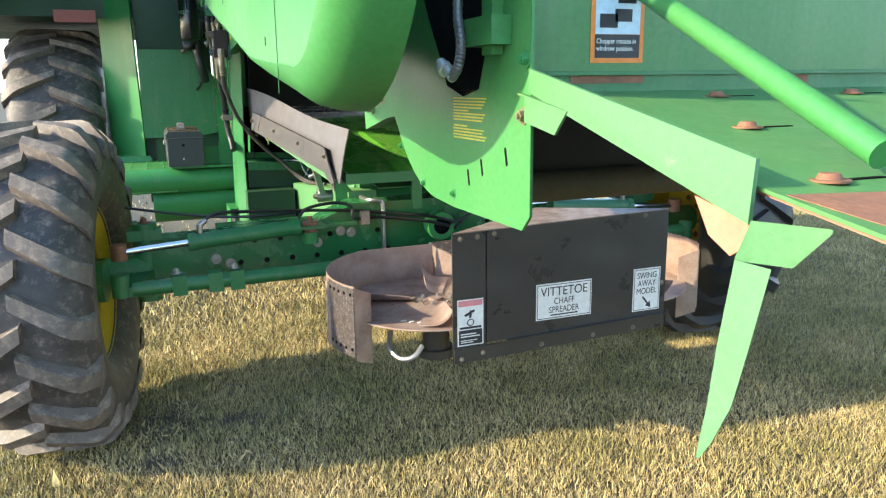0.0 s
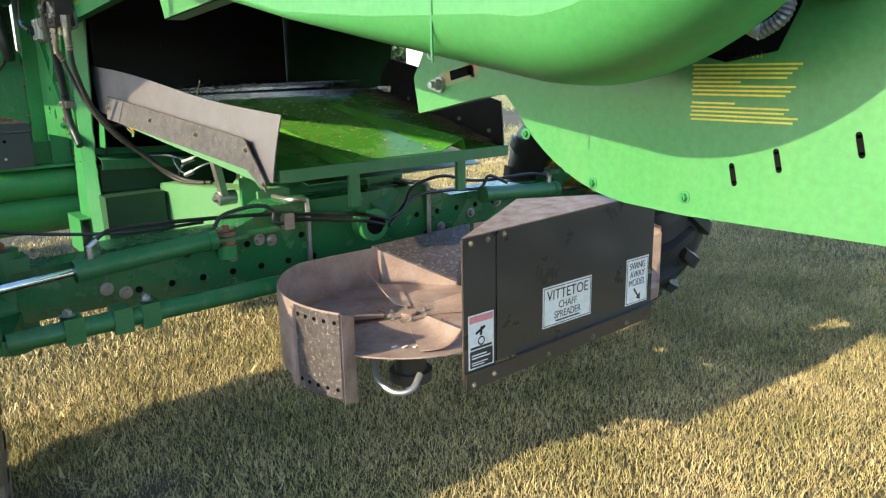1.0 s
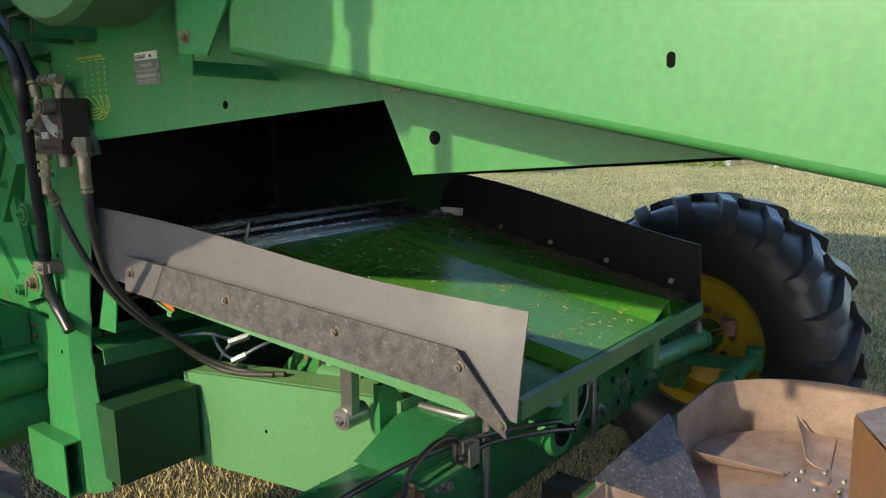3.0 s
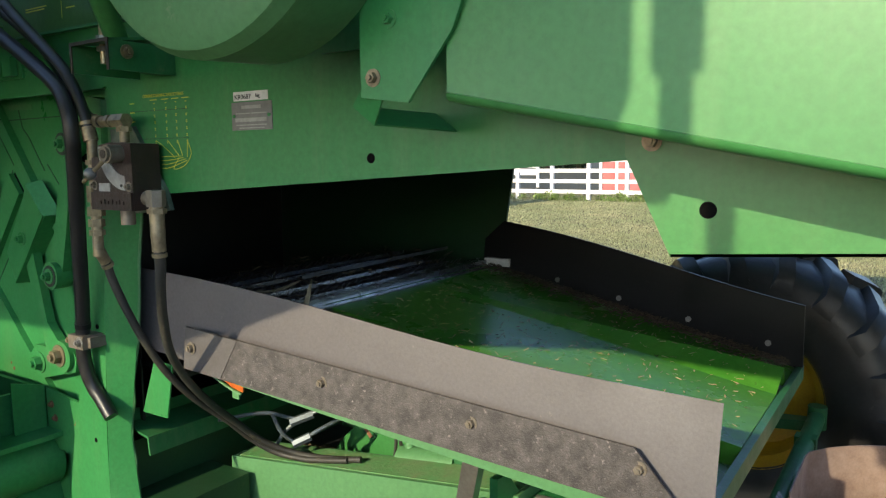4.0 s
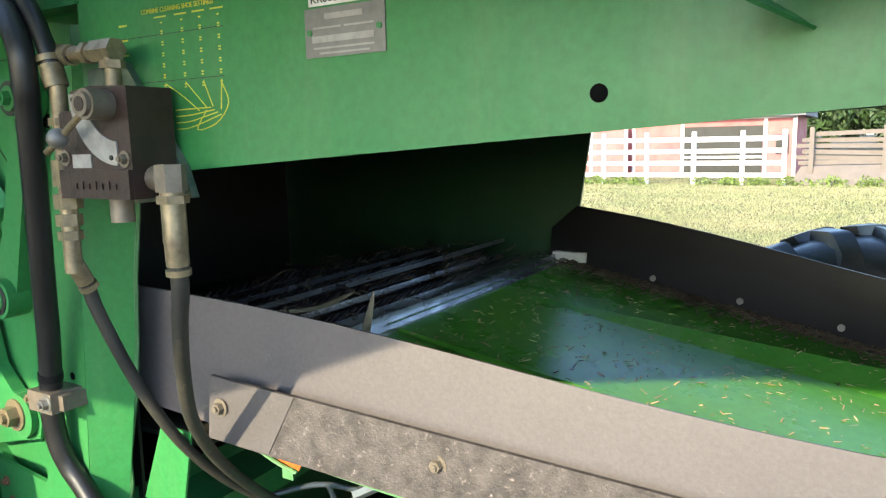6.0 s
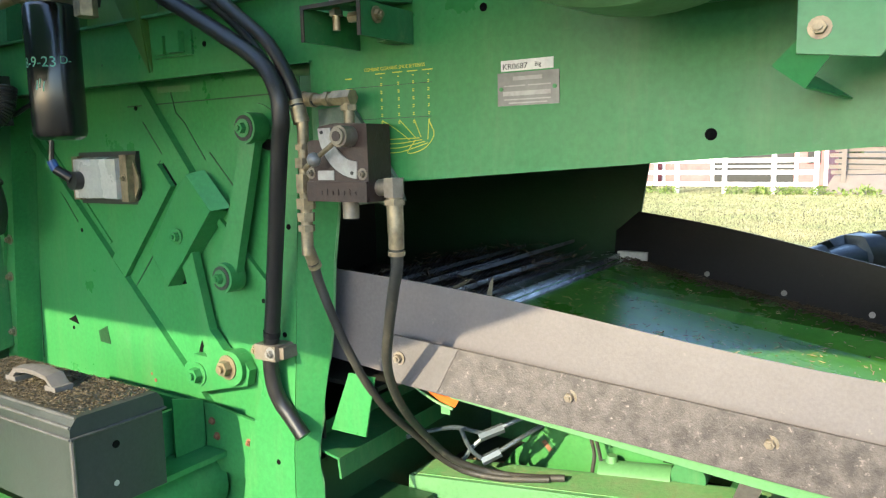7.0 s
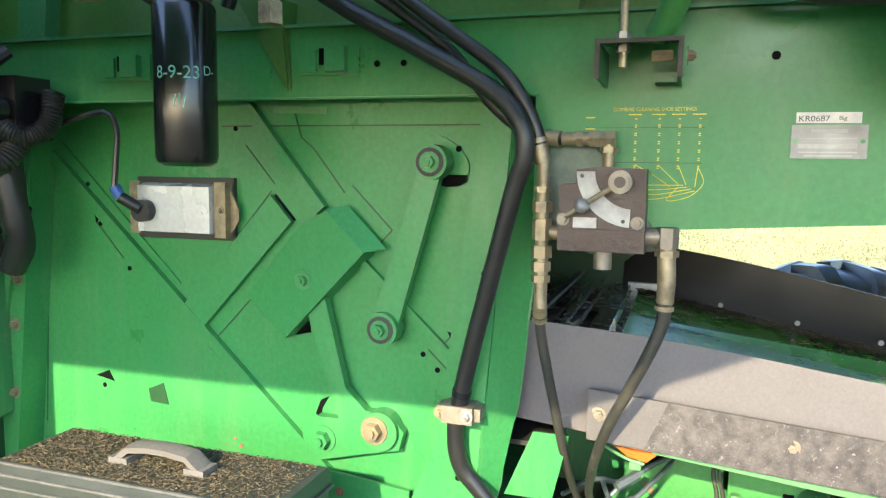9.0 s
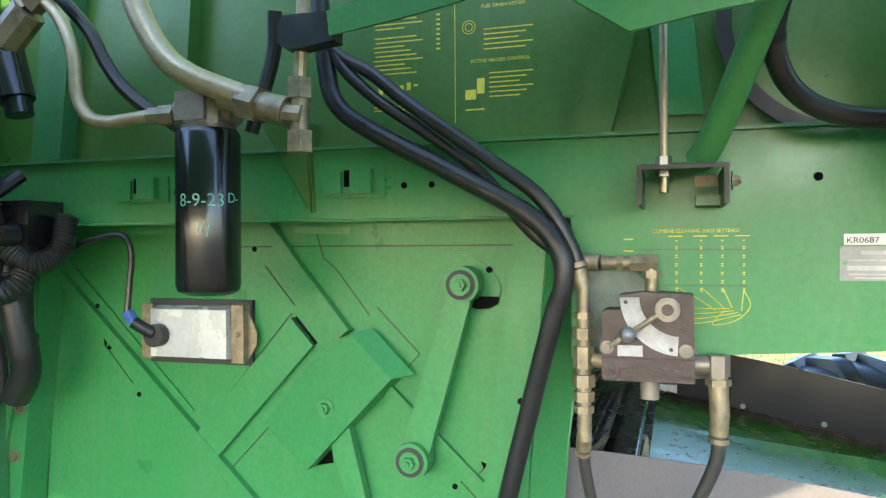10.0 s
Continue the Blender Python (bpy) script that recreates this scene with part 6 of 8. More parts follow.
    shelf = part("shelf_bracket", bm, GREEN, combine, bevel=0.001)
    for y, z in ((4.905, 1.02), (4.89, 0.985), (4.78, 0.99)):
        bolt(shelf, BOLT_RUST, (0.388, y, z), 0.6)
    bm = bmesh.new()
    box(bm, 0.312, 0.317, 4.60, 4.84, 0.555, 0.72)
    box(bm, 0.356, 0.361, 4.60, 4.84, 0.555, 0.72)
    box(bm, 0.317, 0.356, 4.60, 4.84, 0.715, 0.72)
    box(bm, 0.317, 0.356, 4.60, 4.84, 0.555, 0.560)
    part("box_tube", bm, GREEN, combine, bevel=0.004)
    bm = bmesh.new()
    box(bm, -0.30, 0.045, 4.90, 6.2, 0.885, 0.905)
    box(bm, -0.30, 0.045, 4.90, 4.915, 0.80, 0.886)
    platform = part("step_platform", bm, GREEN_SHEET, combine, "light green platform studded with bolts", bevel=0.003)
    for i in range(7):
        for j in range(3):
            bolt(platform, BOLT_BRASS if (i * 3 + j) % 7 == 0 else BOLT_GREEN, (-0.02 - 0.10 * j, 5.0 + 0.16 * i, 0.905), 0.5, ry=90)
    # front panel: the darker green stands in for the shade on it
    bm = bmesh.new()
    back_plate(bm, [(-0.12, 1.075), (0.218, 1.075), (0.37, 1.10), (0.37, 1.487), (0.255, 1.635), (0.22, 1.67), (-0.12, 1.67)], 5.76, 5.775)
    box(bm, -0.12, -0.112, 5.775, 5.95, 1.075, 1.67)
    part("front_panel", bm, GREEN_DIRTY, combine, "green front panel, darkened for its shade")
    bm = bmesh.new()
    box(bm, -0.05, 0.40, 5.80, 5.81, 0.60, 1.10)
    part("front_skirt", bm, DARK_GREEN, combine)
    bm = bmesh.new()
    hexa(bm, [(-0.350, 6.10, 0.94), (-0.125, 5.88, 0.94), (-0.115, 5.90, 0.94), (-0.340, 6.12, 0.94)], [(-0.355, 6.10, 2.10), (-0.145, 5.88, 2.10), (-0.135, 5.90, 2.10), (-0.345, 6.12, 2.10)])
    hexa(bm, [(-0.43, 5.87, 0.86), (-0.06, 5.87, 0.86), (-0.06, 6.0, 0.86), (-0.43, 6.0, 0.86)], [(-0.345, 5.89, 0.945), (-0.10, 5.89, 0.945), (-0.10, 6.0, 0.945), (-0.345, 6.0, 0.945)])
    part("column", bm, GREEN, combine, bevel=0.012)
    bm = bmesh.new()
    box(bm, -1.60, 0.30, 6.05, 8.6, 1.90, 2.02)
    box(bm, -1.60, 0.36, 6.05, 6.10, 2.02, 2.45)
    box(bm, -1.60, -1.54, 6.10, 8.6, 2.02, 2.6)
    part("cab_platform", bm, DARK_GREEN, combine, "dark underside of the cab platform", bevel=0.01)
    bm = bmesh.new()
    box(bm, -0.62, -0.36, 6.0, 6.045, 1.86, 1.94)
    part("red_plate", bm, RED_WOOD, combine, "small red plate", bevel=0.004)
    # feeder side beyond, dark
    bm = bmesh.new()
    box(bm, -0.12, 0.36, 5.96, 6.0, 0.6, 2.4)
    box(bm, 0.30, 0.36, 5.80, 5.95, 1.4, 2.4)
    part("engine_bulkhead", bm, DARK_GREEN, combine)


CHAFF_DUST = surface("settled_dust_on_green", (0.10, 0.28, 0.09), 0.7, second=(0.17, 0.27, 0.12), blend=0.9, size=16, dust=(0.26, 0.23, 0.13), dust_amount=0.25, bump=0.4)
build_frame()


# ---- chaff spreader ----
def build_spreader():
    sp = thing("chaff_spreader", (1.30, 2.85, 0.30), "black-fronted twin-disc chaff spreader of scoured rusty steel, hung behind the axle", "chaff spreader")
    C = {"l": (0.93, 2.88), "r": (1.685, 2.88)}
    R = 0.425
    def ring(side, a0, a1, z0, z1, thick=0.004, steps=26):
        c = C[side]
        grid = []
        for i in range(steps + 1):
            a = radians(a0 + (a1 - a0) * i / steps)
            zt = z1 + 0.03 * (1 - abs(2 * i / steps - 1)) * 0
            grid.append([(c[0] + R * math.cos(a), min(3.258, c[1] + R * math.sin(a)), z) for z in (z0, (z0 + zt) / 2, zt)])
        bm = bmesh.new()
        return sheet(bm, grid, thick)
    left = part("left_ring", ring("l", 72, 207, 0.455, 0.705), WORN_METAL, sp, "curved steel chaff band with a perforated end", angle=40)
    right = part("right_ring", ring("r", 108, -27, 0.455, 0.725, -0.004), WORN_METAL, sp, "curved steel chaff band")
    # perforated extension plates and flared tips
    for side, s, ring_ob in (("l", 1, left), ("r", -1, right)):
        c = C[side]
        ang = lambda d: radians(180 + d) if s > 0 else radians(-d)
        grid = [[(c[0] + (R + 0.005) * math.cos(ang(d)), c[1] + (R + 0.005) * math.sin(ang(d)), z) for z in ((0.44, 0.57, 0.700) if s > 0 else (0.700, 0.57, 0.44))] for d in (2, 8, 14, 20, 27)]
        bm = bmesh.new()
        sheet(bm, grid, 0.003)
        ext = part("end_plate", bm, SPECKLED if s > 0 else WORN_METAL, ring_ob, "speckled perforated end plate", angle=40)
        p = Vector((c[0] + R * math.cos(ang(27)), c[1] + R * math.sin(ang(27)), 0))
        bm = bmesh.new()
        tip = Vector((p.x + s * 0.066, p.y + 0.043, 0))
        hexa(bm, [(p.x, p.y, 0.425), (tip.x, tip.y, 0.392), (tip.x + 0.003, tip.y - 0.004, 0.392), (p.x, p.y - 0.005, 0.425)],
             [(p.x, p.y, 0.700), (tip.x, tip.y, 0.665), (tip.x + 0.003, tip.y - 0.004, 0.665), (p.x, p.y - 0.005, 0.700)])
        part("flare", bm, WORN_METAL, ext, bevel=0.001)
        for d in (5, 10, 15, 20, 25):
            for z in (0.675, 0.468):
                bm = bmesh.new()
                a = ang(d)
                q = Vector((c[0] + (R + 0.0085) * math.cos(a), c[1] + (R + 0.0085) * math.sin(a), z))
                n = Vector((math.cos(a), math.sin(a), 0))
                rod(bm, q - n * 0.003, q + n * 0.0012, 0.0062, segs=10)
                part("hole", bm, HOLE, ext)
        # seam bracket with bolts where the plate meets the band
        a = ang(1)
        bm = bmesh.new()
        q = Vector((c[0] + (R + 0.010) * math.cos(a), c[1] + (R + 0.010) * math.sin(a), 0.5))
        box(bm, -0.006, 0.006, -0.014, 0.014, -0.06, 0.19, Matrix.Translation(q) @ Matrix.Rotation(a, 4, "Z"))
        part("seam_strap", bm, WORN_METAL, ring_ob, bevel=0.002)
    # discs with blades
    for side, spin in (("l", -22), ("r", 12)):
        c = C[side]
        bm = bmesh.new()
        prof = []
        segs = 56
        rings = []
        for r, z in ((0.002, 0.562), (0.10, 0.560), (0.32, 0.555), (0.376, 0.560), (0.376, 0.555), (0.32, 0.550), (0.002, 0.550)):
            rings.append([bm.verts.new((c[0] + r * math.cos(2 * math.pi * i / segs), c[1] + r * math.sin(2 * math.pi * i / segs), z)) for i in range(segs)])
        for a, b in zip(rings, rings[1:]):
            for i in range(segs):
                bm.faces.new((a[i], a[(i + 1) % segs], b[(i + 1) % segs], b[i]))
        disc = part("disc", bm, WORN_METAL, sp, "scoured steel spinner disc with upright blades", angle=40)
        for k in range(4):
            a = radians(spin + 90 * k)
            m = Matrix.Translation((c[0], c[1], 0.558)) @ Matrix.Rotation(a, 4, "Z")
            bm = bmesh.new()
            wide = lambda r: 0.05 + 0.22 * r
            grid = [[tuple(m @ Vector((r + 0.02 * h, wide(r) * (h - 0.40), 0.004 + (0.010 + 0.15 * r) * h ** 4))) for h in (0, 0.25, 0.5, 0.7, 0.85, 0.95, 1.0)] for r in (0.080, 0.13, 0.19, 0.25, 0.30, 0.335)]
            sheet(bm, grid, 0.004)
            part("blade", bm, WORN_METAL, disc, "bent scoured blade", angle=40)
        bm = bmesh.new()
        rod(bm, (c[0], c[1], 0.555), (c[0], c[1], 0.572), 0.026, segs=18)
        part("hub", bm, WORN_METAL, disc, bevel=0.004)
        for k in range(6):
            bolt(disc, BOLT_STEEL, (c[0] + 0.065 * math.cos(k * 1.047), c[1] + 0.065 * math.sin(k * 1.047), 0.5625), 0.7, ry=90)
        bm = bmesh.new()
        rod(bm, (c[0], c[1], 0.36), (c[0], c[1], 0.549), 0.055, segs=20)
        rod(bm, (c[0], c[1], 0.33), (c[0], c[1], 0.365), 0.075, segs=20)
        motor = part("motor", bm, BLACK_PAINT, sp, "black drive motor under the disc", bevel=0.004)
        for k in range(5):
            bm = bmesh.new()
            a = radians(225 + 6.5 * k)
            q = (c[0] + 0.285 * math.cos(a), c[1] + 0.285 * math.sin(a), 0.5580)
            box(bm, -0.004, 0.004, -0.010, 0.010, 0, 0.0022, Matrix.Translation(q) @ Matrix.Rotation(a + 0.9, 4, "Z"))
            part("slot", bm, LABEL_WHITE, disc)
    # V wedge between the bands at the back, speckled
    bm = bmesh.new()
    hexa(bm, [(1.055, 3.285, 0.700), (1.275, 3.045, 0.575), (1.555, 3.285, 0.715)], [(1.055, 3.289, 0.706), (1.275, 3.049, 0.581), (1.555, 3.289, 0.721)])
    part("wedge_plate", bm, SPECKLED, sp, "speckled polished wedge plate")
    bm = bmesh.new()
    hexa(bm, [(1.058, 3.283, 0.698), (1.272, 3.042, 0.572), (1.272, 3.042, 0.515), (1.058, 3.283, 0.50)], [(1.063, 3.287, 0.698), (1.277, 3.046, 0.572), (1.277, 3.046, 0.515), (1.063, 3.287, 0.50)])
    hexa(bm, [(1.552, 3.283, 0.712), (1.278, 3.042, 0.572), (1.278, 3.042, 0.515), (1.552, 3.283, 0.50)], [(1.547, 3.287, 0.712), (1.273, 3.046, 0.572), (1.273, 3.046, 0.515), (1.547, 3.287, 0.50)])
    part("wedge_side", bm, WORN_METAL, sp)
    # front wedge: top, two side sheets, two-piece black face and foot rail
    bm = bmesh.new()
    hexa(bm, [(0.852, 2.492, 0.905), (1.748, 2.492, 0.928), (1.305, 2.745, 0.925)], [(0.852, 2.492, 0.909), (1.748, 2.492, 0.932), (1.305, 2.745, 0.929)])
    part("hood_top", bm, TOP_STEEL, sp, "bare grey triangular top plate", bevel=0.001)
    bm = bmesh.new()
    hexa(bm, [(0.858, 2.508, 0.902), (1.304, 2.742, 0.922), (1.304, 2.742, 0.515), (0.858, 2.508, 0.47)], [(0.858, 2.513, 0.902), (1.300, 2.747, 0.922), (1.300, 2.747, 0.515), (0.858, 2.513, 0.47)])
    part("hood_side", bm, RUST_TAN, sp, "rust-stained inner side sheet")
    bm = bmesh.new()
    hexa(bm, [(1.742, 2.508, 0.924), (1.308, 2.742, 0.922), (1.308, 2.742, 0.515), (1.742, 2.508, 0.47)], [(1.742, 2.513, 0.924), (1.312, 2.747, 0.922), (1.312, 2.747, 0.515), (1.742, 2.513, 0.47)])
    part("hood_side", bm, RUST_TAN, sp)
    bm = bmesh.new()
    back_plate(bm, [(0.852, 0.437), (0.978, 0.440), (0.978, 0.9085), (0.852, 0.905)], 2.498, 2.505)
    part("face_panel", bm, BLACK_PAINT, sp, "narrow black face panel with a rusted edge", bevel=0.001)
    bm = bmesh.new()
    back_plate(bm, [(0.982, 0.500), (1.748, 0.510), (1.748, 0.928), (0.982, 0.9085)], 2.496, 2.503)
    face = part("face_panel", bm, BLACK_PAINT, sp, "wide black face panel with white decals", bevel=0.001)
    bm = bmesh.new()
    back_plate(bm, [(0.853, 0.437), (1.745, 0.462), (1.745, 0.512), (0.975, 0.492), (0.853, 0.490)], 2.489, 2.495)
    back_plate(bm, [(1.06, 0.502), (1.745, 0.519), (1.745, 0.514), (1.06, 0.497)], 2.478, 2.4955)
    part("foot_rail", bm, BLACK_PAINT, sp, bevel=0.001)
    for x, z in ((0.880, 0.886), (0.945, 0.889), (0.880, 0.452), (0.962, 0.466), (1.64, 0.912), (1.60, 0.475), (1.42, 0.470), (1.20, 0.464), (1.73, 0.64), (1.01, 0.895)):
        bolt(sp, BOLT_DULL, (x, 2.4885 if z < 0.6 else 2.4955, z), 0.55, rz=90)
    bm = bmesh.new()
    back_plate(bm, [(0.9785, 0.50), (0.9815, 0.50), (0.9815, 0.905), (0.9785, 0.905)], 2.4995, 2.504)
    part("face_gap", bm, HOLE, sp)
    # decals
    y = 2.4955
    def decal(name, x0, x1, z0, z1, label, yy=y):
        bm = bmesh.new()
        box(bm, x0, x1, yy - 0.0012, yy - 0.0002, z0, z1)
        return part(name, bm, LABEL_WHITE, face, label, bevel=0.0003)
    d = decal("warning_decal", 0.868, 0.968, 0.498, 0.668, "white warning decal with a faded red head", 2.4975)
    yy = 2.4962
    bars("decal_head", on_back(0.868, yy, 0.498), [(0.004, 0.145, 0.096, 0.166)], LABEL_PINK, d)
    bars("decal_foot", on_back(0.868, yy, 0.498), [(0.005, 0.004, 0.095, 0.058)], LABEL_INK, d)
    bars("decal_print", on_back(0.868, yy - 0.0007, 0.498), [(0.012, 0.041, 0.070, 0.045), (0.012, 0.032, 0.085, 0.036), (0.012, 0.018, 0.075, 0.021), (0.012, 0.011, 0.060, 0.014)], LABEL_WHITE, d)
    bars("decal_heading", on_back(0.868, yy, 0.498), [(0.008, 0.062, 0.092, 0.070)], LABEL_INK, d)
    bm = bmesh.new()                                     # plain pictogram: wheel and bar
    for i in range(16):
        a, b = 2 * math.pi * i / 16, 2 * math.pi * (i + 1) / 16
        P = lambda t, r: (0.918 + r * math.cos(t), 0.583 + r * math.sin(t))
        back_plate(bm, [P(a, 0.010), P(b, 0.010), P(b, 0.014), P(a, 0.014)], yy - 0.0007, yy + 0.0002)
    back_plate(bm, [(0.898, 0.604), (0.935, 0.622), (0.931, 0.630), (0.894, 0.612)], yy - 0.0007, yy + 0.0002)
    back_plate(bm, [(0.912, 0.600), (0.921, 0.600), (0.924, 0.626), (0.915, 0.628)], yy - 0.0007, yy + 0.0002)
    part("decal_symbol", bm, LABEL_INK, d)
    d = decal("name_decal", 1.178, 1.412, 0.553, 0.690, "white name decal of the chaff spreader")
    bars("decal_border", on_back(1.178, y - 0.0016, 0.553), [(0.004, 0.130, 0.230, 0.1325), (0.004, 0.004, 0.230, 0.0065), (0.004, 0.004, 0.0062, 0.1325), (0.2278, 0.004, 0.230, 0.1325)], LABEL_INK, d, depth=0.0005)
    lettering("decal_name", "VITTETOE", 0.049, on_back(1.295, y - 0.0016, 0.642), LABEL_INK, d, align="CENTER", stretch=0.90)
    lettering("decal_word", "CHAFF", 0.034, on_back(1.295, y - 0.0016, 0.609), LABEL_INK, d, align="CENTER", stretch=0.85)
    lettering("decal_word", "SPREADER", 0.034, on_back(1.295, y - 0.0016, 0.577), LABEL_INK, d, align="CENTER", stretch=0.82)
    bars("decal_print", on_back(1.178, y - 0.0016, 0.553), [(0.06, 0.013, 0.175, 0.018)], LABEL_INK, d, depth=0.0005)
    d = decal("model_decal", 1.598, 1.722, 0.535, 0.705, "white swing away model decal")
    bars("decal_border", on_back(1.598, y - 0.0016, 0.535), [(0.004, 0.163, 0.120, 0.1652), (0.004, 0.004, 0.120, 0.0062), (0.004, 0.004, 0.006, 0.165), (0.118, 0.004, 0.120, 0.165)], LABEL_INK, d, depth=0.0005)
    for k, wd in enumerate(("SWING", "AWAY", "MODEL")):
        lettering("decal_word", wd, 0.034, on_back(1.660, y - 0.0016, 0.665 - 0.031 * k), LABEL_INK, d, align="CENTER", stretch=0.82)
    bm = bmesh.new()
    back_plate(bm, [(1.640, 0.590), (1.646, 0.594), (1.672, 0.562), (1.666, 0.558)], y - 0.0021, y - 0.0014)
    back_plate(bm, [(1.682, 0.545), (1.678, 0.572), (1.657, 0.555)], y - 0.0021, y - 0.0014)
    part("decal_arrow", bm, LABEL_INK, d)
    # bent rod hanging under the left disc, and the arm that carries the spreader
    bm = bmesh.new()
    hose(bm, [(0.70, 2.75, 0.50), (0.68, 2.70, 0.455), (0.70, 2.64, 0.430), (0.74, 2.61, 0.440), (0.78, 2.62, 0.475)], 0.010, segs=10)
    part("hanging_strap", bm, STEEL, sp, "bent steel strap under the disc")
    bm = bmesh.new()
    box(bm, 1.02, 1.58, 3.12, 3.20, 0.43, 0.485)
    box(bm, 1.24, 1.36, 2.56, 3.14, 0.44, 0.48)
    box(bm, 0.93, 1.69, 2.84, 2.92, 0.44, 0.485)
    box(bm, 1.25, 1.35, 3.18, 3.56, 0.48, 0.53)
    part("carrying_frame", bm, BLACK_PAINT, sp, "black carrying frame under the discs", bevel=0.004)
    return sp


TOP_STEEL = surface("bare_pinkish_steel", (0.26, 0.205, 0.185), 0.55, metal=0.15, second=(0.15, 0.11, 0.10), blend=0.85, size=22, grain=200, dust=(0.44, 0.38, 0.35), dust_amount=0.20, bump=0.12)
RUST_TAN = surface("rust_streaked_sheet", (0.33, 0.17, 0.08), 0.5, metal=0.3, second=(0.22, 0.15, 0.11), blend=0.9, size=7, grain=120, dust=(0.34, 0.27, 0.2), dust_amount=0.1, bump=0.15)
build_spreader()
litter("chaff", 140, lambda r: (0.93 + r.gauss(0, 0.07), 2.88 + r.gauss(0, 0.07), 0.566), 0.006, CHAFF, None, "chaff crumbs on the spinner disc", 11)


# ---- toolbox on its shelf ----
def build_toolbox():
    bm = bmesh.new()
    box(bm, 0.02, 0.42, 4.86, 5.42, 0.941, 0.954)
    box(bm, 0.20, 0.42, 4.955, 4.968, 0.954, 1.060)
    box(bm, 0.405, 0.417, 4.955, 5.40, 0.954, 1.045)
    part("box_shelf", bm, GREEN, combine, "green shelf bracket under the toolbox", bevel=0.003)
    t = thing("toolbox", (0.10, 5.11, 0.954), "dark green metal toolbox with a chaff-covered lid on a green shelf", "toolbox")
    x0, x1, y0, y1, z0, z1, zt = 0.005, 0.205, 4.836, 5.402, 0.955, 1.118, 1.160
    bm = bmesh.new()
    box(bm, x0, x1, y0, y1, z0, z1)
    body = part("box_body", bm, TOOLBOX, t, bevel=0.006)
    bm = bmesh.new()
    side = [(x0 - 0.003, z1 + 0.001), (x0 - 0.003, z1 + 0.022), (x0 + 0.012, zt), (x1 - 0.012, zt), (x1 + 0.003, z1 + 0.022), (x1 + 0.003, z1 + 0.001)]
    hexa(bm, [(x, y0 - 0.003, z) for x, z in side], [(x, y1 + 0.003, z) for x, z in side])
    lid = part("lid", bm, TOOLBOX, t, "lid under a coat of chaff", bevel=0.004)
    bm = bmesh.new()                                    # rolled lip and shoulder of the lid, rubbed bare
    ring = [(x0 - 0.005, y0 - 0.005), (x0 - 0.005, y1 + 0.005), (x1 + 0.005, y1 + 0.005), (x1 + 0.005, y0 - 0.005)]
    for (xa, ya), (xb, yb) in zip(ring, ring[1:] + ring[:1]):
        rod(bm, (xa, ya, z1 + 0.003), (xb, yb, z1 + 0.003), 0.0032, segs=8)
    part("lid_lip", bm, EDGE_WORN, lid, "rolled lip rubbed pale")
    bm = bmesh.new()
    rod(bm, (x0 - 0.0005, y0 - 0.001, z1 + 0.024), (x0 - 0.0005, y1 + 0.001, z1 + 0.024), 0.0042, segs=8)
    rod(bm, (x0 + 0.012, y0 - 0.001, zt - 0.003), (x0 + 0.012, y1 + 0.001, zt - 0.003), 0.0040, segs=8)
    part("lid_edge", bm, EDGE_WORN, lid, "lid shoulder rubbed pale")
    for yc in (y0 + 0.002, y1 - 0.002):
        bm = bmesh.new()
        rod(bm, (x0 + 0.002, yc, z0 + 0.003), (x0 + 0.002, yc, z1 - 0.002), 0.0050, segs=8)
        part("corner_bead", bm, EDGE_WORN, body)
    bm = bmesh.new()
    ym = 5.108
    arch = [(ym + 0.085, zt + 0.004), (ym + 0.06, zt + 0.026), (ym + 0.02, zt + 0.031), (ym - 0.02, zt + 0.031), (ym - 0.06, zt + 0.026), (ym - 0.085, zt + 0.004)]
    sheet(bm, [[(x, y, z - 0.003 * abs(k - 1)) for k, x in enumerate((0.078, 0.096, 0.114))] for y, z in arch], 0.011)
    for s in (1, -1):
        box(bm, 0.076, 0.116, ym + s * 0.080 - 0.020, ym + s * 0.080 + 0.020, zt - 0.001, zt + 0.013)
    part("handle", bm, HANDLE_GREY, lid, "worn grey carrying handle", bevel=0.002)
    bm = bmesh.new()
    box(bm, x0 - 0.008, x0 - 0.0035, 5.115, 5.145, z1 - 0.035, z1 + 0.018)
    hose(bm, [(x0 - 0.009, 5.140, z1 - 0.018), (x0 - 0.015, 5.142, z1 - 0.035), (x0 - 0.012, 5.13, z1 - 0.050), (x0 - 0.012, 5.118, z1 - 0.035), (x0 - 0.009, 5.12, z1 - 0.018)], 0.0025, segs=6)
    part("latch", bm, STEEL, body, "small steel hasp latch", bevel=0.001)
    bm = bmesh.new()
    rod(bm, (0.095, y0 - 0.0012, 1.080), (0.095, y0 + 0.004, 1.080), 0.008, segs=14)
    part("keyhole", bm, HOLE, body)
    bm = bmesh.new()
    rod(bm, (0.09, y0 - 0.001, 1.0), (0.09, y0 + 0.002, 1.0), 0.006, segs=10)
    part("rivet", bm, SILVER, body)
    return t


HANDLE_GREY = surface("worn_grey_handle", (0.13, 0.12, 0.115), 0.5, second=(0.12, 0.11, 0.1), blend=0.8, size=30, dust=(0.3, 0.27, 0.2), dust_amount=0.15)
build_toolbox()
litter("chaff", 11000, lambda r: (r.uniform(0.020, 0.192), 4.845 + 0.55 * r.random() ** 0.85, 1.1605 + 0.003 * r.random()), 0.0026, CHAFF, None, "fine brown chaff covering the toolbox lid", 13)


# ---- hydraulics and electrics on the left side ----




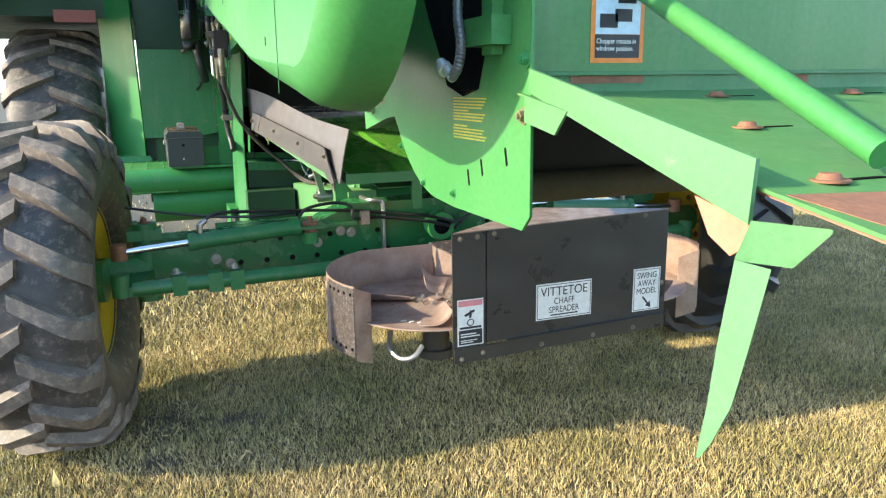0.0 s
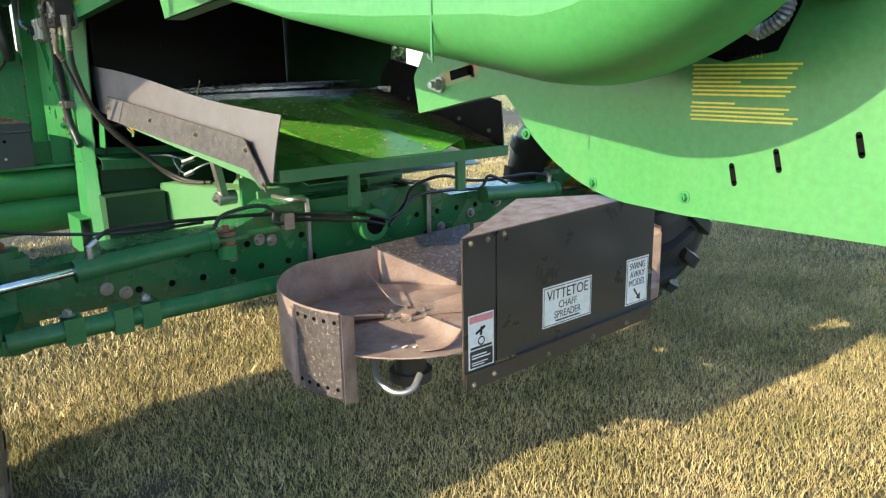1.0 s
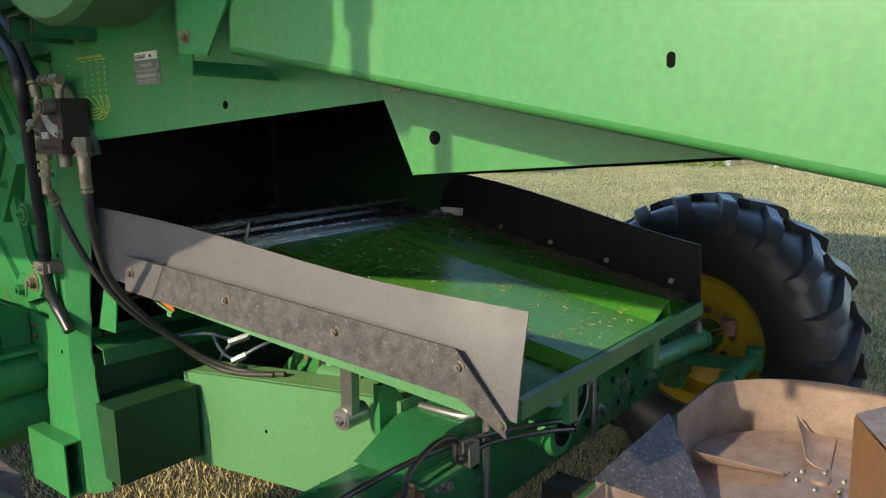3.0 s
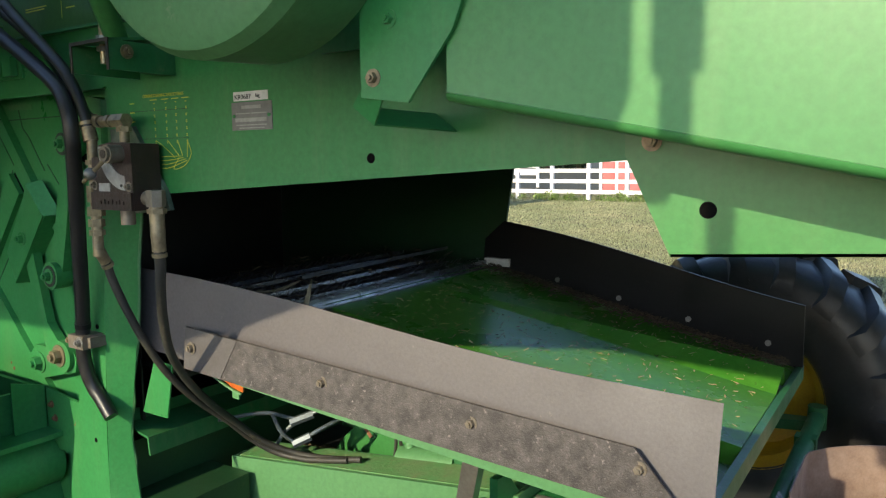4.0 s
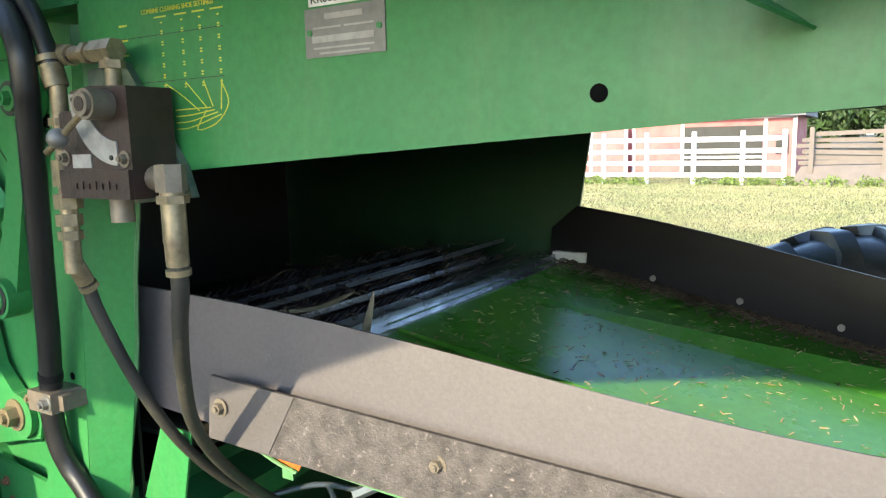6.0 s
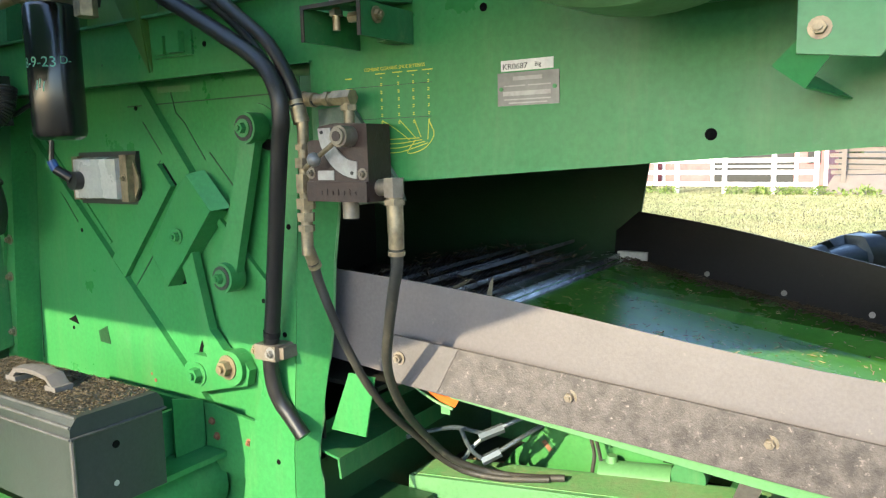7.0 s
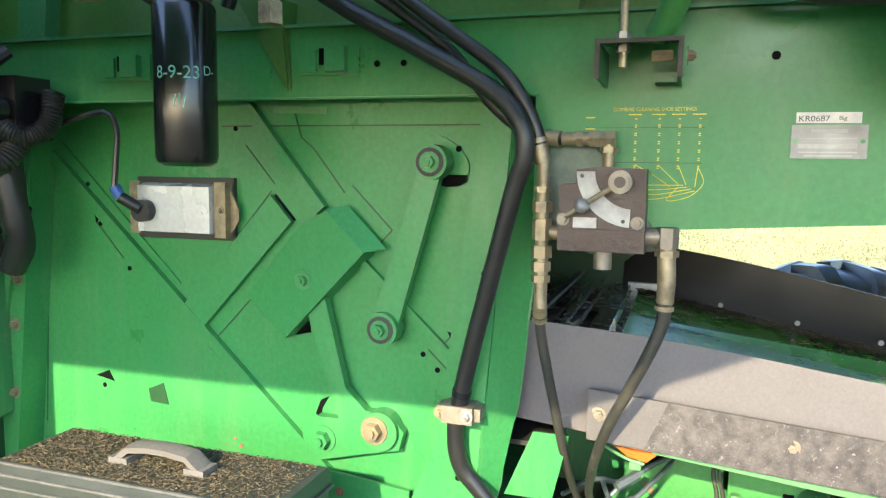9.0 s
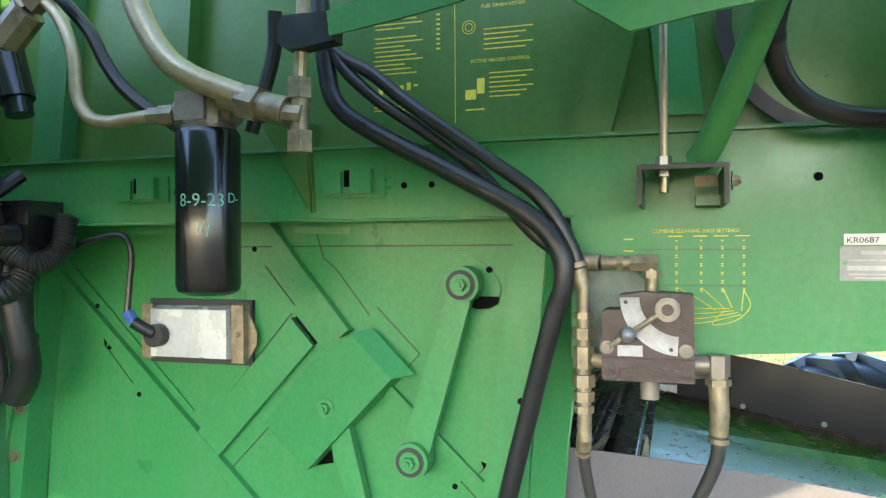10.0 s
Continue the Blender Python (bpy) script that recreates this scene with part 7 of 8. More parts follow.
def build_valve():
    v = thing("hydraulic_valve", (0.30, 4.378, 1.53), "greasy brown cast-iron hydraulic valve with a white dial and lever", "valve")
    bm = bmesh.new()
    side_plate(bm, [(4.4196, 1.6948), (4.380, 1.700), (4.3098, 1.6966), (4.308, 1.562), (4.447, 1.562), (4.447, 1.668), (4.440, 1.6715), (4.4196, 1.6715)], 0.270, 0.335)
    block = part("valve_block", bm, VALVE_IRON, v, bevel=0.006)
    bm = bmesh.new()
    side_plate(bm, [(4.447, 1.562), (4.447, 1.598), (4.309, 1.598), (4.309, 1.562)], 0.264, 0.271)
    part("valve_foot", bm, VALVE_IRON, v, bevel=0.003)
    bm = bmesh.new()
    side_plate(bm, [(4.478, 1.73), (4.40, 1.735), (4.30, 1.60), (4.285, 1.56), (4.40, 1.55), (4.475, 1.58)], 0.336, 0.3472)
    part("mounting_plate", bm, PLATE_WORN, v, "chipped green mounting plate", bevel=0.002)
    bm = bmesh.new()                                    # quarter-ring dial
    c = (4.3287, 1.693)
    for i in range(14):
        a, b = radians(1 + 86 * i / 14), radians(1 + 86 * (i + 1) / 14)
        P = lambda t, r: (c[0] + r * math.cos(t), c[1] - r * math.sin(t))
        side_plate(bm, [P(a, 0.061), P(b, 0.061), P(b, 0.0905), P(a, 0.0905)], 0.2675, 0.2698)
    bmesh.ops.remove_doubles(bm, verts=bm.verts, dist=0.0003)
    dial = part("dial", bm, DIAL, v, "white quarter-ring dial plate")
    for t in (6, 80):
        bm = bmesh.new()
        y, z = c[0] + 0.082 * math.cos(radians(t)), c[1] - 0.082 * math.sin(radians(t))
        rod(bm, (0.2676, y, z), (0.2660, y, z), 0.0032, segs=10)
        part("rivet", bm, DARK, dial)
    bm = bmesh.new()
    box(bm, 0.2680, 0.2698, 4.385, 4.423, 1.600, 1.617)
    part("name_plate", bm, DIAL, v, "small worn name plate", bevel=0.001)
    bm = bmesh.new()
    hub = (4.3475, 1.6758)
    rod(bm, (0.270, *hub), (0.240, *hub), 0.0185, segs=24)
    rod(bm, (0.240, *hub), (0.234, *hub), 0.0145, segs=20)
    stem = part("stem", bm, STEEL_DULL, v, bevel=0.002)
    bm = bmesh.new()
    rod(bm, (0.2342, *hub), (0.2330, *hub), 0.009, segs=16)
    part("stem_nut", bm, VALVE_IRON, stem)
    bm = bmesh.new()
    rod(bm, (0.248, 4.355, 1.671), (0.240, 4.431, 1.620), 0.0045, segs=10)
    lever = part("lever", bm, BRASS, stem, "short lever with a black ball grip")
    bm = bmesh.new()
    bmesh.ops.create_uvsphere(bm, u_segments=18, v_segments=12, radius=0.0125, matrix=Matrix.Translation((0.240, 4.4058, 1.637)))
    part("ball_grip", bm, PLATE_GREY, lever)
    for y, z in ((4.3210, 1.6105), (4.4395, 1.613)):
        bolt(block, BOLT_DULL, (0.2695, y, z), 0.62)
    bars("cast_letters", on_side(0.2635, 4.425, 1.574), [(0.008 + 0.013 * k, 0.0, 0.015 + 0.013 * k, 0.007 + 0.003 * (k % 2)) for k in range(7)], VALVE_IRON, block, "raised cast bars", depth=0.0015)
    bm = bmesh.new()
    rod(bm, (0.30, 4.376, 1.562), (0.30, 4.376, 1.530), 0.015, segs=16)
    part("drain_plug", bm, STEEL_DULL, v, bevel=0.002)
    def fitting(path, r, mat=BRASS):
        bm = bmesh.new()
        for p, q, k in path:
            rod(bm, p, q, r * k, segs=6 if k > 1.05 else 14)
        return part("fitting", bm, mat, v, bevel=0.001)
    # top elbow, left tee with two hose ends, right elbow
    fitting([((0.30, 4.372, 1.700), (0.30, 4.372, 1.738), 0.8), ((0.30, 4.372, 1.722), (0.30, 4.372, 1.732), 1.25), ((0.30, 4.362, 1.745), (0.30, 4.405, 1.745), 1.2), ((0.30, 4.405, 1.745), (0.30, 4.450, 1.745), 0.85), ((0.30, 4.415, 1.745), (0.30, 4.425, 1.745), 1.15)], 0.0125)
    fitting([((0.30, 4.447, 1.586), (0.295, 4.478, 1.590), 0.9), ((0.292, 4.478, 1.575), (0.292, 4.478, 1.610), 1.25), ((0.292, 4.478, 1.610), (0.292, 4.478, 1.712), 0.80), ((0.292, 4.478, 1.622), (0.292, 4.478, 1.640), 1.3), ((0.292, 4.478, 1.655), (0.292, 4.478, 1.665), 1.15)], 0.0135)
    fitting([((0.292, 4.478, 1.575), (0.290, 4.477, 1.458), 0.85), ((0.292, 4.478, 1.565), (0.292, 4.478, 1.545), 1.35), ((0.291, 4.478, 1.538), (0.291, 4.478, 1.522), 1.25), ((0.291, 4.478, 1.515), (0.291, 4.478, 1.503), 1.2)], 0.0135)
    fitting([((0.30, 4.308, 1.586), (0.298, 4.282, 1.588), 1.05), ((0.297, 4.275, 1.570), (0.297, 4.275, 1.603), 1.3)], 0.0145, STEEL_DULL)
    fitting([((0.297, 4.275, 1.575), (0.295, 4.272, 1.508), 0.95), ((0.297, 4.274, 1.566), (0.297, 4.274, 1.556), 1.25)], 0.0155)
    return v


build_valve()


def loose_hose(pts, r, mat, label, ends=(), name="hydraulic_hose", ties=(), thin=None):
    bm = bmesh.new()
    hose(bm, pts, r, segs=12, thin=thin)
    ob = new(name, finish(name, bm, mat, 40))
    tagged(ob, label, "hose", "hydraulic hoses")
    for i in ends:                                      # crimped collars
        p, q = Vector(pts[i]), Vector(pts[i + 1 if i == 0 else i - 1])
        d = (q - p).normalized()
        for k, f, l in ((0.0, 1.22, 0.030), (0.034, 1.34, 0.008)):
            bm = bmesh.new()
            rod(bm, tuple(p + d * k), tuple(p + d * (k + l)), r * f, segs=14)
            part("ferrule", bm, BRASS, ob, bevel=0.001)
    for i in ties:                                      # clamped band
        p, d = Vector(pts[i]), (Vector(pts[i + 1]) - Vector(pts[i - 1])).normalized()
        bm = bmesh.new()
        rod(bm, tuple(p - d * 0.006), tuple(p + d * 0.006), r * 1.10, segs=14)
        part("band", bm, FLAP_BLACK, ob, bevel=0.001)
    return ob


loose_hose([(0.25, 4.96, 2.45), (0.26, 4.935, 2.25), (0.272, 4.925, 2.10), (0.275, 4.905, 2.025), (0.278, 4.84, 1.975), (0.278, 4.70, 1.900), (0.272, 4.565, 1.824), (0.264, 4.512, 1.765), (0.266, 4.507, 1.71), (0.276, 4.524, 1.66),
            (0.303, 4.574, 1.48), (0.321, 4.607, 1.36), (0.329, 4.626, 1.28), (0.332, 4.637, 1.22), (0.337, 4.636, 1.165), (0.345, 4.625, 1.125), (0.349, 4.603, 1.098), (0.351, 4.570, 1.060)], 0.0165, HOSE, "thick black hose running down the side panel with a frayed end", ties=(12,))
loose_hose([(0.25, 4.93, 2.30), (0.262, 4.925, 2.15), (0.275, 4.900, 2.110), (0.28, 4.844, 2.078), (0.283, 4.781, 2.026), (0.283, 4.711, 1.974), (0.284, 4.628, 1.915), (0.285, 4.545, 1.850), (0.288, 4.496, 1.770), (0.292, 4.480, 1.705)], 0.0125, HOSE, "black hydraulic hose bent down to the valve", (-1,))
loose_hose([(0.26, 4.945, 2.30), (0.27, 4.915, 2.13), (0.28, 4.85, 2.045), (0.30, 4.74, 1.965), (0.31, 4.65, 1.895), (0.315, 4.57, 1.80), (0.31, 4.50, 1.75), (0.30, 4.452, 1.745)], 0.011, HOSE, "black hydraulic hose behind the others", (-1,))
loose_hose([(0.293, 4.478, 1.468), (0.309, 4.481, 1.44), (0.320, 4.479, 1.40), (0.347, 4.468, 1.32), (0.382, 4.458, 1.24), (0.430, 4.451, 1.16), (0.500, 4.447, 1.08), (0.590, 4.443, 1.00), (0.65, 4.43, 0.936), (0.696, 4.39, 0.892), (0.722, 4.32, 0.880), (0.742, 4.26, 0.882), (0.765, 4.20, 0.886)], 0.0100, HOSE_DUSTY, "dusty hydraulic hose hanging below the valve", (0,), thin=0.0080)
loose_hose([(0.295, 4.272, 1.51), (0.299, 4.275, 1.45), (0.307, 4.291, 1.40), (0.334, 4.325, 1.32), (0.372, 4.360, 1.24), (0.430, 4.386, 1.16), (0.505, 4.404, 1.08), (0.595, 4.415, 0.998), (0.66, 4.40, 0.934), (0.712, 4.355, 0.896), (0.742, 4.29, 0.884), (0.764, 4.23, 0.884), (0.785, 4.17, 0.888)], 0.0115, HOSE_DUSTY, "dusty hydraulic hose looping under the flap", (0,), thin=0.0085)
loose_hose([(0.05, 4.12, 2.45), (0.10, 4.17, 2.20), (0.16, 4.21, 2.05), (0.22, 4.15, 1.965), (0.26, 4.0, 1.945), (0.28, 3.75, 1.97)], 0.015, HOSE, "black hose looping under the guard", ties=(2,))


def build_clamp():
    c = thing("hose_clamp", (0.31, 4.613, 1.235), "cast hose clamp bolted to the post", "clamp")
    bm = bmesh.new()
    box(bm, 0.310, 0.362, 4.600, 4.660, 1.226, 1.258)
    box(bm, 0.322, 0.362, 4.588, 4.672, 1.230, 1.254)
    part("clamp_body", bm, STEEL_DULL, c, bevel=0.006)
    bolt(c, BOLT_STEEL, (0.310, 4.612, 1.243), 0.8)
    bolt(c, BOLT_BRASS, (0.318, 4.664, 1.242), 0.7)
    return c


build_clamp()


def build_filter():
    f = thing("oil_filter", (0.20, 5.118, 1.69), "glossy black spin-on oil filter with handwritten date", "oil filter")
    c = (0.20, 5.118)
    bm = bmesh.new()
    segs = 40
    rings = []
    for r, z in ((0.0005, 1.690), (0.040, 1.690), (0.052, 1.697), (0.0555, 1.708), (0.0555, 1.970), (0.051, 1.978), (0.0005, 1.978)):
        rings.append([bm.verts.new((c[0] + r * math.cos(2 * math.pi * i / segs), c[1] + r * math.sin(2 * math.pi * i / segs), z)) for i in range(segs)])
    for a, b in zip(rings, rings[1:]):
        for i in range(segs):
            bm.faces.new((a[i], a[(i + 1) % segs], b[(i + 1) % segs], b[i]))
    can = part("canister", bm, FILTER_BLACK, f, angle=40)
    # hand-written date and mark, bent round the can
    def wrap(text, size, z, turn, name):
        ob = lettering(name, text, size, Matrix(), PAINT_PEN, can, "pale green pen writing", align="CENTER")
        for vert in ob.data.vertices:
            a = radians(turn) + vert.co.x / 0.0562
            vert.co = Vector((c[0] + 0.0561 * math.cos(a), c[1] + 0.0561 * math.sin(a), z + vert.co.y))
    wrap("8-9-23", 0.031, 1.843, 202, "date_writing")
    wrap("D-", 0.024, 1.850, 262, "date_writing")
    bars_mark = bmesh.new()
    for turn, z0, z1 in ((196, 1.795, 1.815), (204, 1.800, 1.818), (212, 1.792, 1.812)):
        a = radians(turn)
        rod(bars_mark, (c[0] + 0.0556 * math.cos(a), c[1] + 0.0556 * math.sin(a), z0), (c[0] + 0.0556 * math.cos(a + 0.06), c[1] + 0.0556 * math.sin(a + 0.06), z1), 0.0011, segs=6)
    part("pen_mark", bars_mark, PAINT_PEN, can, "pale green pen strokes")
    bm = bmesh.new()
    rod(bm, (0.20, 5.118, 1.986), (0.20, 5.118, 2.034), 0.050, segs=10)
    box(bm, 0.150, 0.250, 5.092, 5.150, 1.990, 2.040)
    rod(bm, (0.20, 5.178, 2.010), (0.20, 5.060, 2.010), 0.025, segs=12)
    rod(bm, (0.20, 5.118, 2.034), (0.20, 5.118, 2.046), 0.030, segs=8)
    rod(bm, (0.20, 5.118, 1.978), (0.20, 5.118, 1.987), 0.047, segs=28)
    rod(bm, (0.20, 5.118, 2.040), (0.20, 5.118, 2.075), 0.010, segs=12)
    part("filter_head", bm, STEEL_DULL, f, "dull cast filter head with pipe unions", bevel=0.006)
    bm = bmesh.new()
    rod(bm, (0.19, 5.175, 2.008), (0.19, 5.208, 2.008), 0.019, segs=6)
    rod(bm, (0.19, 5.205, 2.008), (0.19, 5.232, 2.009), 0.0155, segs=6)
    part("union", bm, BRASS, f, bevel=0.001)
    bm = bmesh.new()
    rod(bm, (0.165, 5.060, 2.026), (0.155, 4.935, 1.993), 0.024, segs=16)
    rod(bm, (0.162, 5.020, 2.016), (0.158, 4.985, 2.006), 0.032, segs=6)
    part("union", bm, BRASS, f, bevel=0.002)
    bm = bmesh.new()
    rod(bm, (0.155, 4.914, 2.045), (0.155, 4.914, 1.928), 0.015, segs=14)
    rod(bm, (0.155, 4.914, 1.960), (0.155, 4.914, 1.925), 0.022, segs=6)
    rod(bm, (0.155, 4.914, 2.012), (0.155, 4.914, 2.045), 0.021, segs=6)
    rod(bm, (0.155, 4.940, 1.990), (0.155, 4.905, 1.985), 0.020, segs=10)
    part("union", bm, BRASS, f, bevel=0.001)
    bm = bmesh.new()
    hose(bm, [(0.19, 5.228, 2.009), (0.19, 5.27, 2.006), (0.19, 5.325, 2.003), (0.19, 5.368, 2.016), (0.19, 5.393, 2.056), (0.19, 5.400, 2.119), (0.19, 5.414, 2.168), (0.19, 5.440, 2.213), (0.19, 5.48, 2.25)], 0.0125, segs=12)
    part("steel_pipe", bm, PIPE_TAN, f, "tan oxidised steel pipe")
    bm = bmesh.new()
    hose(bm, [(0.158, 4.990, 2.012), (0.148, 5.078, 2.046), (0.143, 5.120, 2.066), (0.14, 5.155, 2.092), (0.14, 5.192, 2.140), (0.14, 5.222, 2.200), (0.14, 5.25, 2.29), (0.14, 5.27, 2.45)], 0.021, segs=14)
    part("steel_pipe", bm, PIPE_TAN, f, "thick tan oxidised steel pipe")
    bm = bmesh.new()
    hose(bm, [(0.155, 4.914, 2.04), (0.155, 4.909, 2.12), (0.155, 4.905, 2.2), (0.155, 4.90, 2.45)], 0.0115, segs=10)
    part("steel_pipe", bm, PIPE_TAN, f, "tan oxidised steel pipe")
    return f


PAINT_PEN = surface("pale_green_pen", (0.25, 0.62, 0.46), 0.5, size=30, bump=0)
PIPE_TAN = surface("oxidised_pipe", (0.40, 0.33, 0.21), 0.4, metal=0.55, second=(0.30, 0.21, 0.12), blend=0.7, size=14, dust=(0.2, 0.12, 0.07), dust_amount=0.08)
build_filter()


def build_sensor():
    s = thing("sensor_box", (0.39, 5.28, 1.53), "silver sensor box in brass brackets with a black plug", "sensor")
    x = panel_x(5.28)
    bm = bmesh.new()
    box(bm, x - 0.014, x - 0.002, 5.165, 5.415, 1.530, 1.665)
    part("gasket", bm, DARK, s, bevel=0.004)
    bm = bmesh.new()
    prof = [(5.200, 1.542), (5.395, 1.542), (5.395, 1.652), (5.200, 1.652)]
    hexa(bm, [(x - 0.014, y, z) for y, z in prof], [(x - 0.048, 5.205 if y < 5.3 else 5.388, z + (0.005 if z < 1.6 else -0.006)) for y, z in prof])
    part("sensor_body", bm, SILVER, s, bevel=0.004)
    bm = bmesh.new()
    box(bm, x - 0.040, x - 0.012, 5.170, 5.198, 1.538, 1.656)
    side_plate(bm, [(5.170, 1.640), (5.150, 1.60), (5.150, 1.575), (5.170, 1.545)], x - 0.022, x - 0.017)
    br0 = bmesh.new()
    box(br0, x - 0.030, x - 0.015, 5.397, 5.425, 1.540, 1.655)
    part("bracket", br0, BRASS, s, bevel=0.002)
    br = part("bracket", bm, BRASS, s, bevel=0.002)
    bolt(br, BOLT_BRASS, (x - 0.040, 5.184, 1.597), 0.6)
    bm = bmesh.new()
    rod(bm, (x - 0.045, 5.365, 1.592), (x - 0.070, 5.365, 1.592), 0.024, segs=20)
    rod(bm, (x - 0.066, 5.368, 1.597), (x - 0.088, 5.400, 1.622), 0.013, segs=14)
    plug = part("plug", bm, HOSE, s, bevel=0.002)
    bm = bmesh.new()
    rod(bm, (x - 0.088, 5.400, 1.622), (x - 0.094, 5.408, 1.645), 0.012, segs=10)
    part("plug_cap", bm, PLUG_BLUE, plug)
    bm = bmesh.new()
    hose(bm, [(x - 0.094, 5.408, 1.642), (x - 0.09, 5.405, 1.70), (x - 0.085, 5.405, 1.765), (x - 0.085, 5.43, 1.80), (x - 0.09, 5.50, 1.79), (x - 0.10, 5.58, 1.765), (x - 0.14, 5.64, 1.76)], 0.0065, segs=8)
    part("cable", bm, HOSE, plug, "thin black cable")
    return s


build_sensor()


LINE_GREY = surface("blue_grey_line", (0.13, 0.16, 0.18), 0.4, metal=0.5, second=(0.08, 0.09, 0.09), size=20, bump=0)


def build_top_fittings():
    # channel bracket with adjusting rod
    b = thing("rod_bracket", (0.27, 4.325, 1.828), "dark-edged green channel bracket holding an adjusting rod", "bracket")
    bm = bmesh.new()
    hexa(bm, [(0.207, 4.264, 1.884), (0.207, 4.388, 1.884), (0.351, 4.388, 1.902), (0.351, 4.264, 1.902)], [(0.207, 4.264, 1.889), (0.207, 4.388, 1.889), (0.351, 4.388, 1.907), (0.351, 4.264, 1.907)])
    box(bm, 0.207, 0.351, 4.383, 4.388, 1.832, 1.887)
    box(bm, 0.207, 0.351, 4.264, 4.269, 1.832, 1.887)
    box(bm, 0.300, 0.351, 4.269, 4.305, 1.834, 1.850)
    chan = part("channel", bm, GREEN_DIRTY, b, bevel=0.0015)
    bm = bmesh.new()                                   # rubbed dark edges of the channel
    box(bm, 0.2045, 0.2068, 4.262, 4.390, 1.883, 1.8895)
    box(bm, 0.2045, 0.2068, 4.3825, 4.3895, 1.831, 1.883)
    box(bm, 0.2045, 0.2068, 4.2625, 4.2695, 1.831, 1.883)
    part("worn_edge", bm, RUST_DARK, chan)
    for y, z in ((4.285, 1.866), (4.300, 1.866)):
        bm = bmesh.new()
        rod(bm, (0.235, y - 0.008, z), (0.235, y + 0.008, z), 0.009, segs=6)
        part("nut", bm, BRASS, chan)
    bm = bmesh.new()
    rod(bm, (0.252, 4.352, 1.852), (0.252, 4.352, 2.30), 0.0065, segs=12)
    rod_ob = part("adjusting_rod", bm, PIPE_TAN, b, "tan zinc adjusting rod")
    bm = bmesh.new()
    rod(bm, (0.252, 4.352, 1.893), (0.252, 4.352, 1.906), 0.012, segs=6)
    rod(bm, (0.252, 4.352, 1.876), (0.252, 4.352, 1.885), 0.012, segs=6)
    part("nut", bm, STEEL, rod_ob)
    bolt(b, BOLT_BRASS, (0.24, 4.2575, 1.866), 0.8, rz=90)
    # flattened brace tube
    bm = bmesh.new()
    hose(bm, [(0.250, 4.302, 1.898), (0.225, 4.284, 1.925), (0.15, 4.240, 2.03), (0.06, 4.19, 2.16), (-0.03, 4.15, 2.30)], 0.021, segs=12)
    part("brace_tube", bm, GREEN_SHEET, combine, "bent green brace tube")
    # engine cover overhead
    bm = bmesh.new()
    outline = [(4.50, 2.075), (4.443, 2.040), (4.382, 1.999), (4.305, 2.012), (4.244, 2.019), (4.10, 2.10), (4.10, 2.5), (4.50, 2.5)]
    side_plate(bm, outline, -0.105, -0.098)
    hexa(bm, [(-0.10, 4.443, 2.041), (-0.10, 4.382, 2.000), (0.25, 4.35, 2.28), (0.25, 4.50, 2.30)], [(-0.10, 4.443, 2.046), (-0.10, 4.382, 2.005), (0.25, 4.35, 2.285), (0.25, 4.50, 2.305)])
    part("engine_cover", bm, GREEN_SHEET, combine, "light green cover overhead", bevel=0.001)
    bm = bmesh.new()                                   # flat arm that carries the hose strap
    side_plate(bm, [(4.838, 2.130), (4.834, 2.092), (4.726, 2.106), (4.629, 2.122), (4.50, 2.16), (4.50, 2.25), (4.629, 2.185), (4.726, 2.150)], 0.100, 0.106)
    part("strap_arm", bm, GREEN_SHEET, combine, "light green flat arm", bevel=0.002)
    bm = bmesh.new()
    side_plate(bm, [(4.840, 2.094), (4.900, 2.086), (4.925, 2.087), (4.938, 2.098), (4.941, 2.122), (4.934, 2.138), (4.915, 2.141), (4.840, 2.139)], 0.128, 0.162)
    part("hose_strap", bm, HOSE, combine, "black rubber hose strap", bevel=0.008)
    # wiring loom and corrugated hoses at the front corner
    loom = thing("wiring_loom", (0.22, 5.80, 1.40), "black corrugated hoses and wiring at the front corner", "wiring")
    bm = bmesh.new()
    hose(bm, [(0.20, 5.85, 2.20), (0.22, 5.82, 1.95), (0.215, 5.80, 1.80), (0.20, 5.73, 1.70), (0.22, 5.63, 1.69), (0.26, 5.62, 1.75), (0.27, 5.66, 1.84)], 0.024, ripple=0.07, steps=22, segs=14)
    part("corrugated_hose", bm, HOSE, loom)
    bm = bmesh.new()
    hose(bm, [(0.27, 5.72, 1.86), (0.26, 5.68, 1.74), (0.27, 5.66, 1.62), (0.29, 5.66, 1.52), (0.30, 5.70, 1.46)], 0.030, segs=12)
    hose(bm, [(0.18, 5.9, 1.95), (0.20, 5.80, 1.86), (0.25, 5.72, 1.88), (0.30, 5.68, 1.93)], 0.016, segs=10)
    hose(bm, [(0.24, 5.75, 1.70), (0.26, 5.70, 1.58), (0.28, 5.72, 1.46), (0.25, 5.78, 1.40)], 0.010, segs=8)
    box(bm, 0.20, 0.30, 5.66, 5.80, 1.70, 1.80)
    part("loom_hose", bm, HOSE, loom, bevel=0.0)
    bm = bmesh.new()
    rod(bm, (0.15, 5.86, 1.66), (0.19, 5.76, 1.66), 0.012, segs=10)
    part("union", bm, BRASS, loom, bevel=0.001)
    bm = bmesh.new()
    rod(bm, (0.19, 5.535, 2.235), (0.19, 5.475, 2.275), 0.024, segs=6)
    rod(bm, (0.19, 5.60, 2.17), (0.19, 5.54, 2.225), 0.032, segs=8)
    rod(bm, (0.19, 5.565, 2.26), (0.19, 5.545, 2.225), 0.020, segs=6)
    part("union", bm, BRASS, loom, bevel=0.002)
    bm = bmesh.new()
